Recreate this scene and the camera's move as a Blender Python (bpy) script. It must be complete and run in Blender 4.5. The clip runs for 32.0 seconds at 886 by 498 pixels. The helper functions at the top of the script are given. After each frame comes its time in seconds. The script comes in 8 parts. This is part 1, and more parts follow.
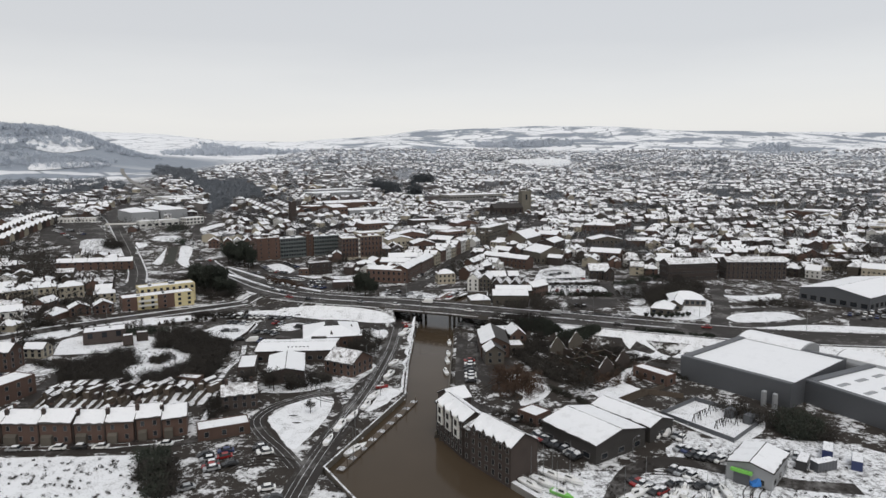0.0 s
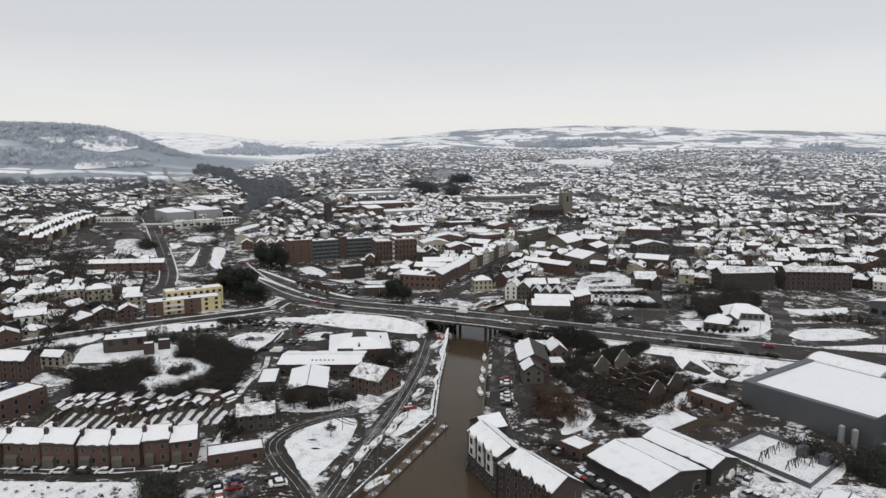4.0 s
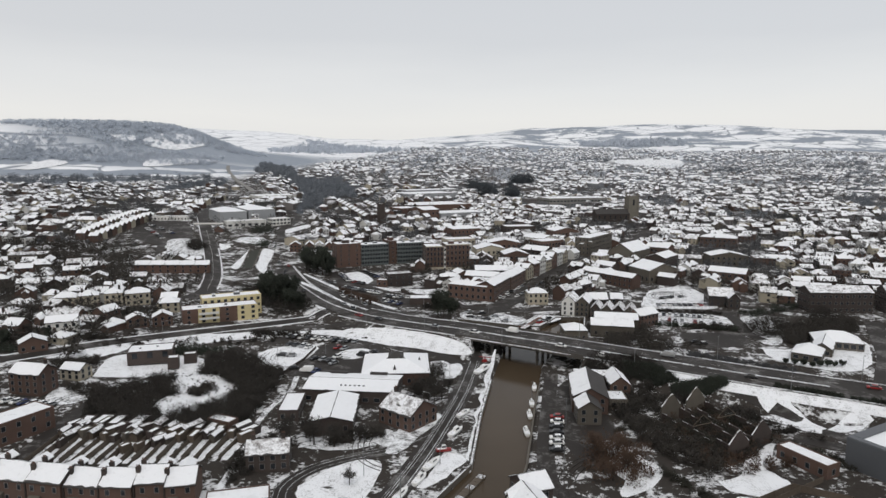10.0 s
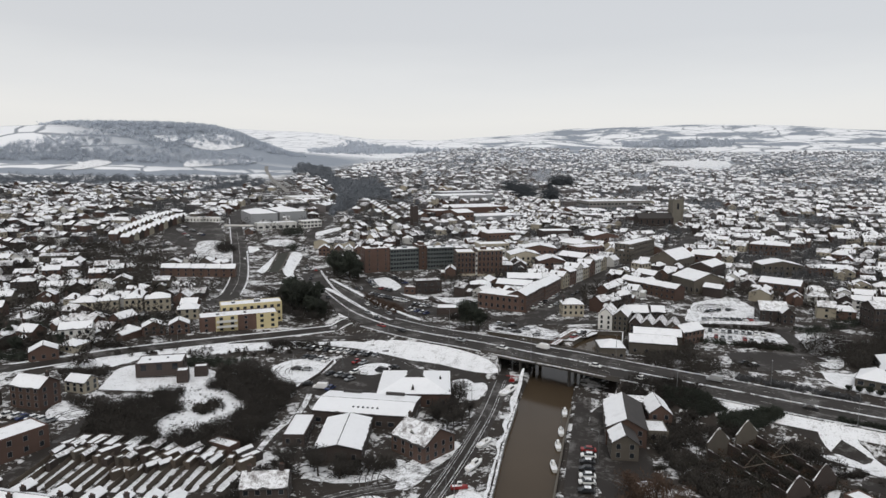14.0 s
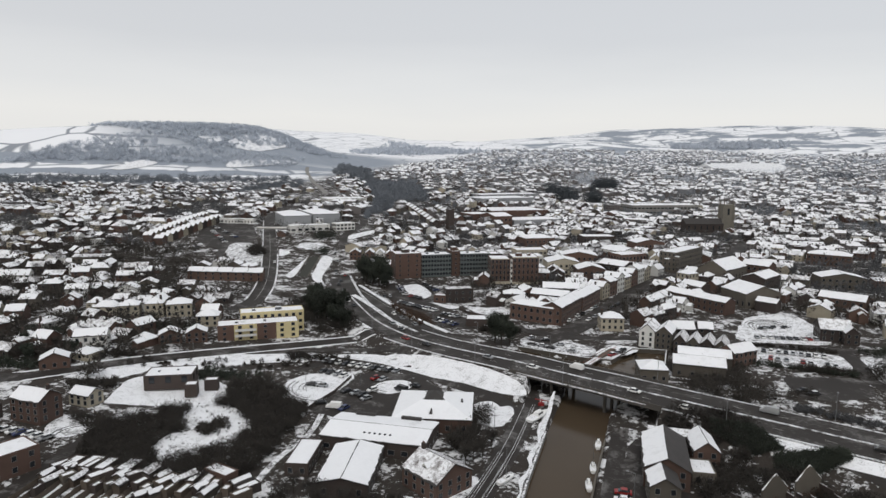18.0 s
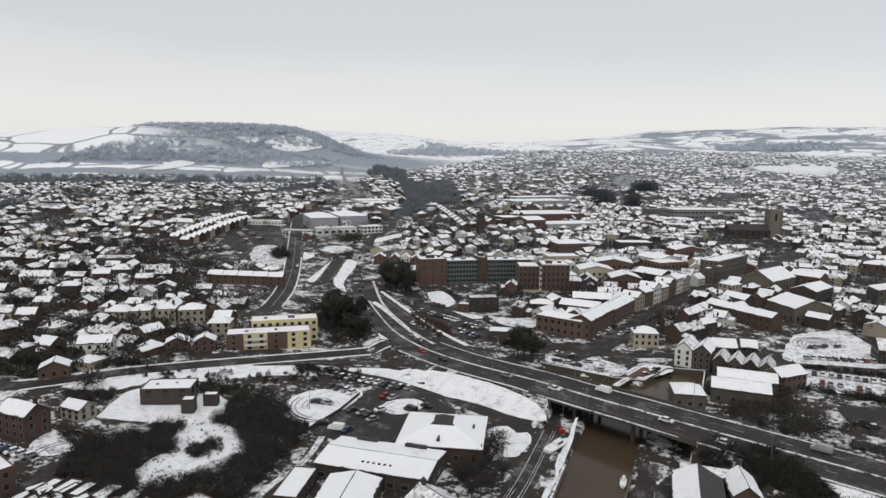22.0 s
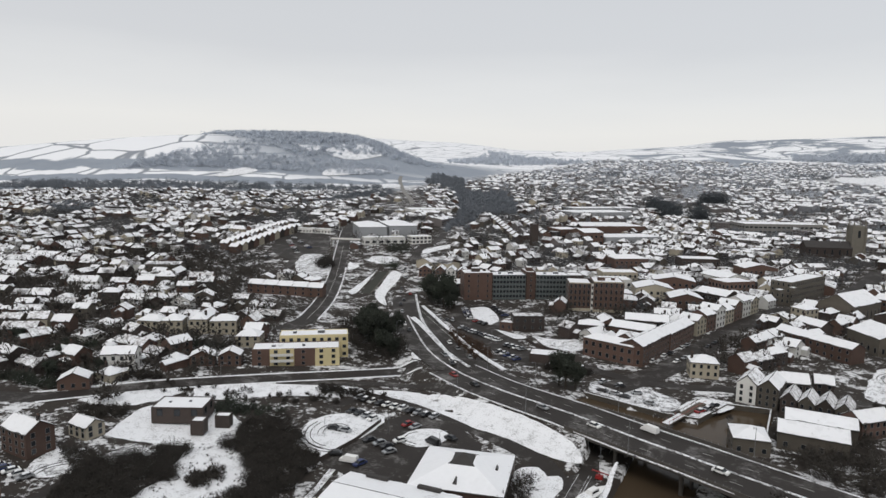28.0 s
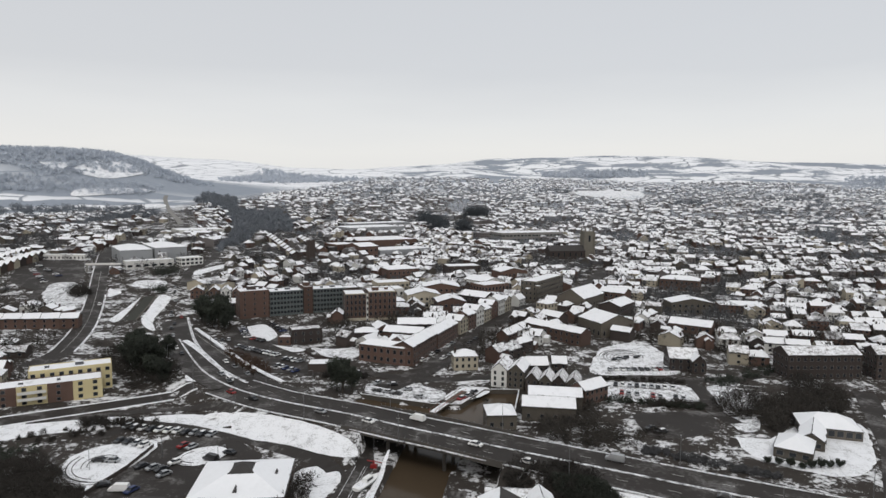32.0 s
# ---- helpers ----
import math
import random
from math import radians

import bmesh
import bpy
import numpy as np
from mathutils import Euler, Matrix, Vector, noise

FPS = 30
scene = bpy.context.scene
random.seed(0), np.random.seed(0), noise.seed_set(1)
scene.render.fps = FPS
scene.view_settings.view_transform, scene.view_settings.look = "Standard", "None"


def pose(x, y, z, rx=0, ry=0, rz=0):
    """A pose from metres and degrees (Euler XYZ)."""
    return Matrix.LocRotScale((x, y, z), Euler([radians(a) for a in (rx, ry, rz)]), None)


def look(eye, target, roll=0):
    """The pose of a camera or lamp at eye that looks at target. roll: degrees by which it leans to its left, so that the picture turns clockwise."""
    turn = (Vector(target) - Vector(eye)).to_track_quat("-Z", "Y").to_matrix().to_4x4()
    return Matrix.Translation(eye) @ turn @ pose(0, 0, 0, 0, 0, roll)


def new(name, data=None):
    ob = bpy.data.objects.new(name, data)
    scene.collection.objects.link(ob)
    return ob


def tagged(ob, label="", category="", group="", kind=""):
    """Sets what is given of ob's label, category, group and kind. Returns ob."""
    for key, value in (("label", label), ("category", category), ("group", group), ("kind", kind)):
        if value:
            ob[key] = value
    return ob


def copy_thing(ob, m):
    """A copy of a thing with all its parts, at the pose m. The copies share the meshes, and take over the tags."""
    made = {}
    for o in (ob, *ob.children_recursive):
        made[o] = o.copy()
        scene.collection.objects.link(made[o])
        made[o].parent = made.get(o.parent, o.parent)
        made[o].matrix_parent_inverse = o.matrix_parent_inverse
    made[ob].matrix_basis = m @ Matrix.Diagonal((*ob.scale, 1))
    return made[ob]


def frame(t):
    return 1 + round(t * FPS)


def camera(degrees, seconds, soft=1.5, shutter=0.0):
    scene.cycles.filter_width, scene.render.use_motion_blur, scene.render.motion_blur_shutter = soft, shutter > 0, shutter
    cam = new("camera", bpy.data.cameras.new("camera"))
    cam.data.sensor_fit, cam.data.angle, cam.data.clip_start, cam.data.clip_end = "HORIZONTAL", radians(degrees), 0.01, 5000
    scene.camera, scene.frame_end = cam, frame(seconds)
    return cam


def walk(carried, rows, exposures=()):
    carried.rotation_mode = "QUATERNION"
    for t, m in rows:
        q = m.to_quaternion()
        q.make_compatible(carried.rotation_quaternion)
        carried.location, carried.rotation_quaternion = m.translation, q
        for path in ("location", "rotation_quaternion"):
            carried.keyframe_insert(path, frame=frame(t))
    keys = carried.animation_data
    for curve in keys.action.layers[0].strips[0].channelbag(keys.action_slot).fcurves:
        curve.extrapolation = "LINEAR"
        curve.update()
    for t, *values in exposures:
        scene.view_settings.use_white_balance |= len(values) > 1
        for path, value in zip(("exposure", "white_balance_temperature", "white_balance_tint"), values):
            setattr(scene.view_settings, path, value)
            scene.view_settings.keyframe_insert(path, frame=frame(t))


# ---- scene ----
cam = camera(68.7, 32.0)
PATH = [
    (0, (3.186, -6.167, 76.666), (3.107, -4.188, 76.39), -0.3),
    (1, (3.066, -1.546, 76.767), (2.958, 0.432, 76.491), -0.3),
    (2, (3.47, 3.014, 76.882), (3.333, 4.99, 76.606), -0.3),
    (3, (3.581, 7.714, 76.981), (3.413, 9.688, 76.707), -0.2),
    (3.5, (3.486, 10.044, 77.066), (3.304, 12.017, 76.791), -0.2),
    (5.5, (4.157, 19.454, 77.991), (3.91, 21.419, 77.711), -0.0),
    (6, (4.357, 21.667, 78.14), (4.095, 23.63, 77.859), -0.0),
    (7, (4.293, 26.612, 78.328), (4.0, 28.57, 78.047), 0.1),
    (8, (4.744, 31.016, 78.397), (4.42, 32.969, 78.115), 0.1),
    (9, (5.297, 35.548, 78.654), (4.943, 37.497, 78.374), 0.1),
    (10, (5.861, 40.2, 79.071), (5.476, 42.143, 78.79), 0.2),
    (11, (6.272, 45.003, 79.377), (5.857, 46.939, 79.096), 0.2),
    (12, (6.702, 49.423, 79.575), (6.258, 51.352, 79.294), 0.2),
    (13, (7.014, 54.303, 79.941), (6.542, 56.226, 79.659), 0.3),
    (14, (7.498, 58.928, 79.991), (6.994, 60.843, 79.711), 0.3),
    (14.5, (7.57, 61.252, 80.043), (7.05, 63.163, 79.764), 0.4),
    (16.5, (8.166, 70.634, 80.468), (7.58, 72.526, 80.189), 0.4),
    (17, (8.218, 73.064, 80.621), (7.616, 74.951, 80.342), 0.5),
    (18, (8.525, 77.951, 80.801), (7.895, 79.829, 80.523), 0.5),
    (19, (8.994, 82.746, 80.841), (8.334, 84.613, 80.564), 0.5),
    (20, (9.306, 87.642, 80.866), (8.618, 89.5, 80.59), 0.6),
    (21, (9.605, 92.459, 81.081), (8.891, 94.307, 80.805), 0.6),
    (22, (10.061, 97.075, 81.301), (9.32, 98.912, 81.025), 0.7),
    (23, (10.519, 101.949, 81.375), (9.749, 103.774, 81.099), 0.7),
    (24, (10.718, 106.671, 81.355), (9.918, 108.484, 81.08), 0.7),
    (25, (11.133, 111.276, 81.391), (10.302, 113.074, 81.115), 0.8),
    (25.5, (11.323, 113.227, 81.33), (10.478, 115.018, 81.052), 0.9),
    (27.5, (11.962, 118.15, 81.616), (11.057, 119.914, 81.351), 1.0),
    (28, (12.249, 118.163, 81.689), (11.331, 119.922, 81.436), 1.1),
    (29, (13.114, 116.572, 81.584), (12.169, 118.321, 81.358), 1.2),
    (29.5, (13.963, 115.096, 81.561), (13.005, 116.839, 81.346), 1.3),
    (30, (15.131, 113.456, 81.562), (14.209, 115.219, 81.352), 1.3),
    (30.5, (16.192, 111.685, 81.579), (15.379, 113.503, 81.389), 1.1),
    (31, (17.531, 109.968, 81.613), (16.88, 111.85, 81.433), 0.9),
    (31.5, (18.578, 108.301, 81.542), (18.098, 110.234, 81.35), 0.7),
    (32, (19.941, 106.355, 81.378), (19.654, 108.324, 81.187), 0.5),
]
walk(cam, [(t, look(eye, target, roll)) for t, eye, target, roll in PATH])

# ---- light ----
world = bpy.data.worlds.new("overcast_sky")
scene.world = world
world.use_nodes = True
wn, wl = world.node_tree.nodes, world.node_tree.links
bg = wn["Background"]
sky = wn.new("ShaderNodeTexSky")
sky.sky_type, sky.sun_disc = "NISHITA", False
sky.sun_elevation, sky.sun_rotation, sky.air_density, sky.dust_density = radians(24), radians(200), 1.0, 4.0
coord = wn.new("ShaderNodeTexCoord")
sep = wn.new("ShaderNodeSeparateXYZ")
wl.new(coord.outputs["Generated"], sep.inputs[0])
cloud = wn.new("ShaderNodeTexNoise")
cloud.inputs["Scale"].default_value, cloud.inputs["Detail"].default_value = 2.2, 5.0
stretch = wn.new("ShaderNodeMapping")
stretch.inputs["Scale"].default_value = (1.0, 1.0, 6.0)
wl.new(coord.outputs["Generated"], stretch.inputs[0])
wl.new(stretch.outputs[0], cloud.inputs["Vector"])
lift = wn.new("ShaderNodeMath")
lift.operation = "MULTIPLY_ADD"
lift.inputs[1].default_value, lift.inputs[2].default_value = 0.07, -0.035
wl.new(cloud.outputs["Fac"], lift.inputs[0])
height = wn.new("ShaderNodeMath")
height.operation = "ADD"
wl.new(sep.outputs["Z"], height.inputs[0])
wl.new(lift.outputs[0], height.inputs[1])
deck = wn.new("ShaderNodeValToRGB")
deck.color_ramp.elements[0].position, deck.color_ramp.elements[0].color = 0.0, (0.80, 0.795, 0.78, 1)
deck.color_ramp.elements[1].position, deck.color_ramp.elements[1].color = 0.34, (0.60, 0.615, 0.64, 1)
for at, col in ((0.055, (0.82, 0.815, 0.80, 1)), (0.10, (0.76, 0.765, 0.77, 1)), (0.17, (0.65, 0.66, 0.68, 1))):
    deck.color_ramp.elements.new(at).color = col
wl.new(height.outputs[0], deck.inputs["Fac"])
blend = wn.new("ShaderNodeMixRGB")
blend.inputs["Fac"].default_value = 0.012
wl.new(deck.outputs["Color"], blend.inputs["Color1"])
wl.new(sky.outputs["Color"], blend.inputs["Color2"])
wl.new(blend.outputs["Color"], bg.inputs["Color"])
bg.inputs["Strength"].default_value = 0.985

sun = new("sun", bpy.data.lights.new("sun", "SUN"))
sun.data.energy, sun.data.angle, sun.data.color = 1.1, radians(25), (1.0, 0.97, 0.93)
sun.matrix_world = look((0, 0, 300), (-60, 160, 0))


# ---- materials ----
def ramp_node(nt, stops):
    r = nt.nodes.new("ShaderNodeValToRGB")
    el = r.color_ramp.elements
    el[0].position, el[0].color = stops[0][0], (*stops[0][1], 1)
    el[1].position, el[1].color = stops[-1][0], (*stops[-1][1], 1)
    for p, c in stops[1:-1]:
        el.new(p).color = (*c, 1)
    return r


def noise_node(nt, vec, scale, detail=5.0, rough=0.55, warp=0.0):
    n = nt.nodes.new("ShaderNodeTexNoise")
    n.inputs["Scale"].default_value, n.inputs["Detail"].default_value = scale, detail
    n.inputs["Roughness"].default_value, n.inputs["Distortion"].default_value = rough, warp
    nt.links.new(vec, n.inputs["Vector"])
    return n.outputs["Fac"]


def mixed(nt, fac, a, b, kind="MIX"):
    m = nt.nodes.new("ShaderNodeMixRGB")
    m.blend_type = kind
    for slot, v in (("Fac", fac), ("Color1", a), ("Color2", b)):
        if isinstance(v, (int, float)):
            m.inputs[slot].default_value = v
        elif isinstance(v, tuple):
            m.inputs[slot].default_value = (*v, 1)
        else:
            nt.links.new(v, m.inputs[slot])
    return m.outputs["Color"]


def start_mat(name, rough=0.8, metal=0.0):
    m = bpy.data.materials.new(name)
    m.use_nodes = True
    nt = m.node_tree
    b = nt.nodes["Principled BSDF"]
    b.inputs["Roughness"].default_value, b.inputs["Metallic"].default_value = rough, metal
    return m, nt, b


def bumped(nt, b, fac, strength, dist=0.05):
    bp = nt.nodes.new("ShaderNodeBump")
    bp.inputs["Strength"].default_value, bp.inputs["Distance"].default_value = strength, dist
    nt.links.new(fac, bp.inputs["Height"])
    nt.links.new(bp.outputs["Normal"], b.inputs["Normal"])


def place_vec(nt, world_space=False):
    if world_space:
        return nt.nodes.new("ShaderNodeNewGeometry").outputs["Position"]
    return nt.nodes.new("ShaderNodeTexCoord").outputs["Object"]


def plain(name, dark, light, scale=0.6, rough=0.8, metal=0.0, grain=6.0, bump=0.2, vary=0.0, space=False):
    """Two scales of variation between two tones, and a share of it that differs from thing to thing."""
    m, nt, b = start_mat(name, rough, metal)
    vec = place_vec(nt, space)
    big = noise_node(nt, vec, scale)
    fine = noise_node(nt, vec, grain, 3.0)
    col = mixed(nt, big, dark, light)
    col = mixed(nt, 0.35, col, mixed(nt, fine, dark, light), "OVERLAY" if False else "MIX")
    if vary:
        info = nt.nodes.new("ShaderNodeObjectInfo")
        hsv = nt.nodes.new("ShaderNodeHueSaturation")
        mp = nt.nodes.new("ShaderNodeMapRange")
        mp.inputs["To Min"].default_value, mp.inputs["To Max"].default_value = 1 - vary, 1 + vary
        nt.links.new(info.outputs["Random"], mp.inputs["Value"])
        nt.links.new(mp.outputs["Result"], hsv.inputs["Value"])
        nt.links.new(col, hsv.inputs["Color"])
        col = hsv.outputs["Color"]
    nt.links.new(col, b.inputs["Base Color"])
    if bump:
        bumped(nt, b, fine, bump)
    return m


def snowy(name, under, cover=0.5, scale=0.5, soft=0.06, rough=0.75, space=False, tone=(0.81, 0.82, 0.84), island=False, swing=0.10, tufts=0.0, grit=3.0):
    """Snow lying over another surface, which shows through in worn patches; cover is the share left white."""
    m, nt, b = start_mat(name, rough)
    vec = place_vec(nt, space)
    n1 = noise_node(nt, vec, scale, 6.0, 0.62, 0.4)
    n2 = noise_node(nt, vec, scale * 7, 3.0)
    sumn = nt.nodes.new("ShaderNodeMath")
    sumn.operation = "MULTIPLY_ADD"
    sumn.inputs[1].default_value = 0.34
    nt.links.new(n2, sumn.inputs[0])
    nt.links.new(n1, sumn.inputs[2])
    shift = sumn.outputs[0]
    rnd = nt.nodes.new("ShaderNodeNewGeometry").outputs["Random Per Island"] if island else nt.nodes.new("ShaderNodeObjectInfo").outputs["Random"]
    mv = nt.nodes.new("ShaderNodeMath")
    mv.operation = "MULTIPLY_ADD"
    mv.inputs[1].default_value = swing
    nt.links.new(rnd, mv.inputs[0])
    nt.links.new(shift, mv.inputs[2])
    edge = 0.925 + swing * 0.5 - cover * 0.6
    r = ramp_node(nt, [(max(edge - soft, 0), (0, 0, 0)), (edge + soft, (1, 1, 1))])
    nt.links.new(mv.outputs[0], r.inputs["Fac"])
    base = mixed(nt, n2, tuple(u * 0.7 for u in under), tuple(min(u * 1.3, 1) for u in under))
    white = mixed(nt, n2, tuple(t * 0.93 for t in tone), tone)
    show = r.outputs["Color"]
    if tufts:
        # thin places where the surface pokes through, gathered into drifts of specks
        speck = nt.nodes.new("ShaderNodeMath")
        speck.operation = "MULTIPLY_ADD"
        speck.inputs[1].default_value = 0.55
        nt.links.new(noise_node(nt, vec, scale * 0.6, 4.0, 0.6, 0.5), speck.inputs[0])
        nt.links.new(noise_node(nt, vec, grit, 5.0, 0.7), speck.inputs[2])
        thin = ramp_node(nt, [(0.80, (1, 1, 1)), (0.93, (1 - tufts,) * 3)])
        nt.links.new(speck.outputs[0], thin.inputs["Fac"])
        show = mixed(nt, 1.0, show, thin.outputs["Color"], "MULTIPLY")
    nt.links.new(mixed(nt, show, base, white), b.inputs["Base Color"])
    bumped(nt, b, mv.outputs[0], 0.5, 0.12)
    return m


SNOW = snowy("snow_on_ground", (0.055, 0.05, 0.043), 0.88, 0.42, 0.09, tufts=0.55, grit=2.2)
FIELD = snowy("snow_worn_by_wheels", (0.030, 0.026, 0.023), 0.62, 0.40, 0.10, tufts=0.95, grit=1.3)
CHALK = snowy("snow_streaked_chalk", (0.34, 0.37, 0.41), 0.62, 0.06, 0.12, tufts=0.6, grit=0.2)
ROOF = snowy("snow_on_slates", (0.075, 0.066, 0.060), 0.93, 0.30, 0.12, tufts=0.10, grit=0.5)
ROOF_WIDE = snowy("unbroken_snow_on_decks", (0.16, 0.16, 0.16), 1.0, 0.12, 0.2, tufts=0.04, grit=0.2)
GRIT = snowy("dirty_half_melted_snow", (0.035, 0.031, 0.028), 0.42, 0.5, 0.12, tufts=0.9, grit=1.5)
ROOF_THIN = snowy("thin_snow_on_tiles", (0.075, 0.056, 0.048), 0.56, 0.5, 0.12, tufts=0.7, grit=1.4)
ROOF_FAR = snowy("snow_on_distant_roofs", (0.06, 0.055, 0.055), 0.64, 0.16, 0.13, tone=(0.80, 0.81, 0.83), island=True, swing=0.46)
SLATE = plain("bare_dark_slate", (0.018, 0.017, 0.017), (0.055, 0.048, 0.045), 0.5)
RUST = plain("bare_brown_tile", (0.06, 0.035, 0.028), (0.14, 0.075, 0.055), 0.5)
BRICK = plain("red_brown_brick", (0.060, 0.037, 0.029), (0.124, 0.074, 0.057), 0.35, 0.9, grain=4, vary=0.25)
BRICK_DARK = plain("sooty_brick", (0.026, 0.021, 0.019), (0.062, 0.046, 0.040), 0.3, 0.9, grain=4, vary=0.3)
CREAM = plain("cream_render", (0.28, 0.25, 0.19), (0.42, 0.38, 0.30), 0.3, 0.85, vary=0.15)
YELLOW = plain("pale_yellow_render", (0.46, 0.39, 0.21), (0.60, 0.52, 0.31), 0.25, 0.85)
WHITE = plain("white_render", (0.50, 0.50, 0.48), (0.68, 0.67, 0.64), 0.3, 0.85, vary=0.15)
# two far wall tones, greyed and paled with haze put into the colour
PALE_WALL = plain("hazed_far_walls", (0.16, 0.165, 0.175), (0.27, 0.275, 0.29), 0.02, 0.9, space=True, bump=0)
MID_WALL = plain("lightly_hazed_walls", (0.095, 0.086, 0.084), (0.19, 0.172, 0.168), 0.02, 0.9, space=True, bump=0)
LIME = plain("pale_weathered_limestone", (0.10, 0.092, 0.076), (0.20, 0.185, 0.155), 0.3, 0.9)
CLAD_DARK = plain("tarred_dark_boarding", (0.020, 0.018, 0.017), (0.050, 0.046, 0.043), 0.4, 0.8)
STONE = plain("grey_limestone", (0.055, 0.048, 0.039), (0.13, 0.114, 0.093), 0.3, 0.9, vary=0.2)
CONCRETE = plain("weathered_concrete", (0.14, 0.135, 0.125), (0.26, 0.25, 0.235), 0.2, 0.85, space=True)
CONCRETE_DARK = plain("dark_mottled_concrete", (0.038, 0.034, 0.030), (0.092, 0.084, 0.075), 0.25, 0.85, space=True)
CLAD = plain("dark_grey_cladding", (0.080, 0.085, 0.094), (0.112, 0.118, 0.128), 0.1, 0.5, 0.2, grain=1.0, bump=0.05)
CLAD_PALE = plain("pale_grey_cladding", (0.25, 0.26, 0.27), (0.33, 0.34, 0.35), 0.1, 0.5, 0.2, bump=0.05)
TEAL = plain("grey_green_spandrel", (0.065, 0.082, 0.082), (0.11, 0.13, 0.13), 0.3, 0.4)
TIMBER = plain("weathered_timber", (0.05, 0.04, 0.03), (0.13, 0.10, 0.075), 0.8)
GLASS = plain("dark_window_glass", (0.012, 0.014, 0.017), (0.03, 0.034, 0.04), 0.4, 0.08, bump=0)
FRAME = plain("painted_window_frame", (0.10, 0.098, 0.095), (0.24, 0.235, 0.225), 1.0)
STEEL = plain("galvanised_steel", (0.16, 0.165, 0.17), (0.27, 0.275, 0.28), 0.8, 0.45, 0.7)
BARK = plain("wet_bark", (0.022, 0.017, 0.014), (0.06, 0.048, 0.038), 1.0, 0.95)
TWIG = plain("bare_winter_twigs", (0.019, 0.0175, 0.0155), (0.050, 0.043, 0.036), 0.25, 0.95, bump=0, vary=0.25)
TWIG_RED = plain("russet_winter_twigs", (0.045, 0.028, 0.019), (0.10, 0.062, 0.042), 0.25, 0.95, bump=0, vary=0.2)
# next three: twig colours paled and blued to stand in for distance haze
TWIG_PALE = plain("hazed_distant_twigs", (0.40, 0.44, 0.50), (0.54, 0.58, 0.64), 0.01, 0.95, bump=0, space=True)
TWIG_MID = plain("half_hazed_wood", (0.105, 0.118, 0.135), (0.205, 0.224, 0.25), 0.02, 0.95, bump=0, space=True)
TWIG_GREY = plain("haze_greyed_twigs", (0.046, 0.047, 0.049), (0.105, 0.107, 0.112), 0.05, 0.95, bump=0, space=True)
IVY = plain("dark_ivy_and_brambles", (0.018, 0.018, 0.013), (0.05, 0.047, 0.036), 0.3, 0.95, bump=0)
# needles lightened and blued, carrying distance haze in their colour
PINE = plain("hazed_pine_needles", (0.036, 0.043, 0.050), (0.078, 0.088, 0.098), 0.1, 0.95, bump=0, space=True)
EVERGREEN = plain("dark_evergreen_needles", (0.016, 0.020, 0.015), (0.044, 0.052, 0.038), 0.3, 0.9, bump=0, vary=0.2)
RUBBER = plain("black_rubber", (0.012, 0.012, 0.012), (0.03, 0.03, 0.03), 2.0)
RED = plain("red_paint", (0.20, 0.014, 0.014), (0.28, 0.022, 0.02), 0.5, 0.35)
BLUE = plain("bright_blue_paint", (0.03, 0.17, 0.52), (0.05, 0.23, 0.62), 0.5, 0.35)
NAVY = plain("dark_blue_paint", (0.02, 0.03, 0.09), (0.035, 0.05, 0.13), 0.5, 0.35)
SILVER = plain("silver_paint", (0.30, 0.31, 0.32), (0.40, 0.41, 0.42), 0.5, 0.3, 0.4)
BLACK = plain("black_paint", (0.012, 0.012, 0.013), (0.03, 0.03, 0.032), 0.5, 0.3)
WHITE_PAINT = plain("white_paint", (0.66, 0.66, 0.65), (0.8, 0.8, 0.79), 0.5, 0.35)
GREEN = plain("lime_green_sheet", (0.13, 0.42, 0.06), (0.2, 0.52, 0.10), 0.5, 0.4)
ORANGE = plain("yellow_machine_paint", (0.42, 0.26, 0.02), (0.5, 0.32, 0.03), 0.5, 0.4)
CULVERT = plain("dark_culvert_bed", (0.020, 0.021, 0.016), (0.045, 0.045, 0.036), 0.3, 0.95)
LINE = plain("worn_road_paint", (0.4, 0.4, 0.38), (0.6, 0.6, 0.57), 1.0)


def asphalt_mat():
    m, nt, b = start_mat("wet_asphalt_with_slush", 0.7)
    vec = place_vec(nt, True)
    n1 = noise_node(nt, vec, 0.09, 6.0, 0.65, 0.6)
    n2 = noise_node(nt, vec, 1.6, 4.0)
    r = ramp_node(nt, [(0.70, (0, 0, 0)), (0.92, (1, 1, 1))])
    lace = nt.nodes.new("ShaderNodeMath")
    lace.operation = "MULTIPLY_ADD"
    lace.inputs[1].default_value = 0.45
    nt.links.new(noise_node(nt, vec, 0.7, 6.0, 0.7, 0.8), lace.inputs[0])
    damp = nt.nodes.new("ShaderNodeMath")
    damp.operation = "MULTIPLY"
    damp.inputs[1].default_value = 0.9
    nt.links.new(n1, damp.inputs[0])
    nt.links.new(damp.outputs[0], lace.inputs[2])
    nt.links.new(lace.outputs[0], r.inputs["Fac"])
    b.inputs["Specular IOR Level"].default_value = 0.2
    n3 = noise_node(nt, vec, 6.0, 4.0, 0.7)
    wet = mixed(nt, n3, mixed(nt, n2, (0.0105, 0.0092, 0.0084), (0.038, 0.033, 0.030)), mixed(nt, n1, (0.017, 0.0148, 0.0132), (0.054, 0.046, 0.041)))
    slush = mixed(nt, n2, (0.12, 0.115, 0.11), (0.28, 0.275, 0.27))
    nt.links.new(mixed(nt, r.outputs["Color"], wet, slush), b.inputs["Base Color"])
    bumped(nt, b, n2, 0.2)
    return m


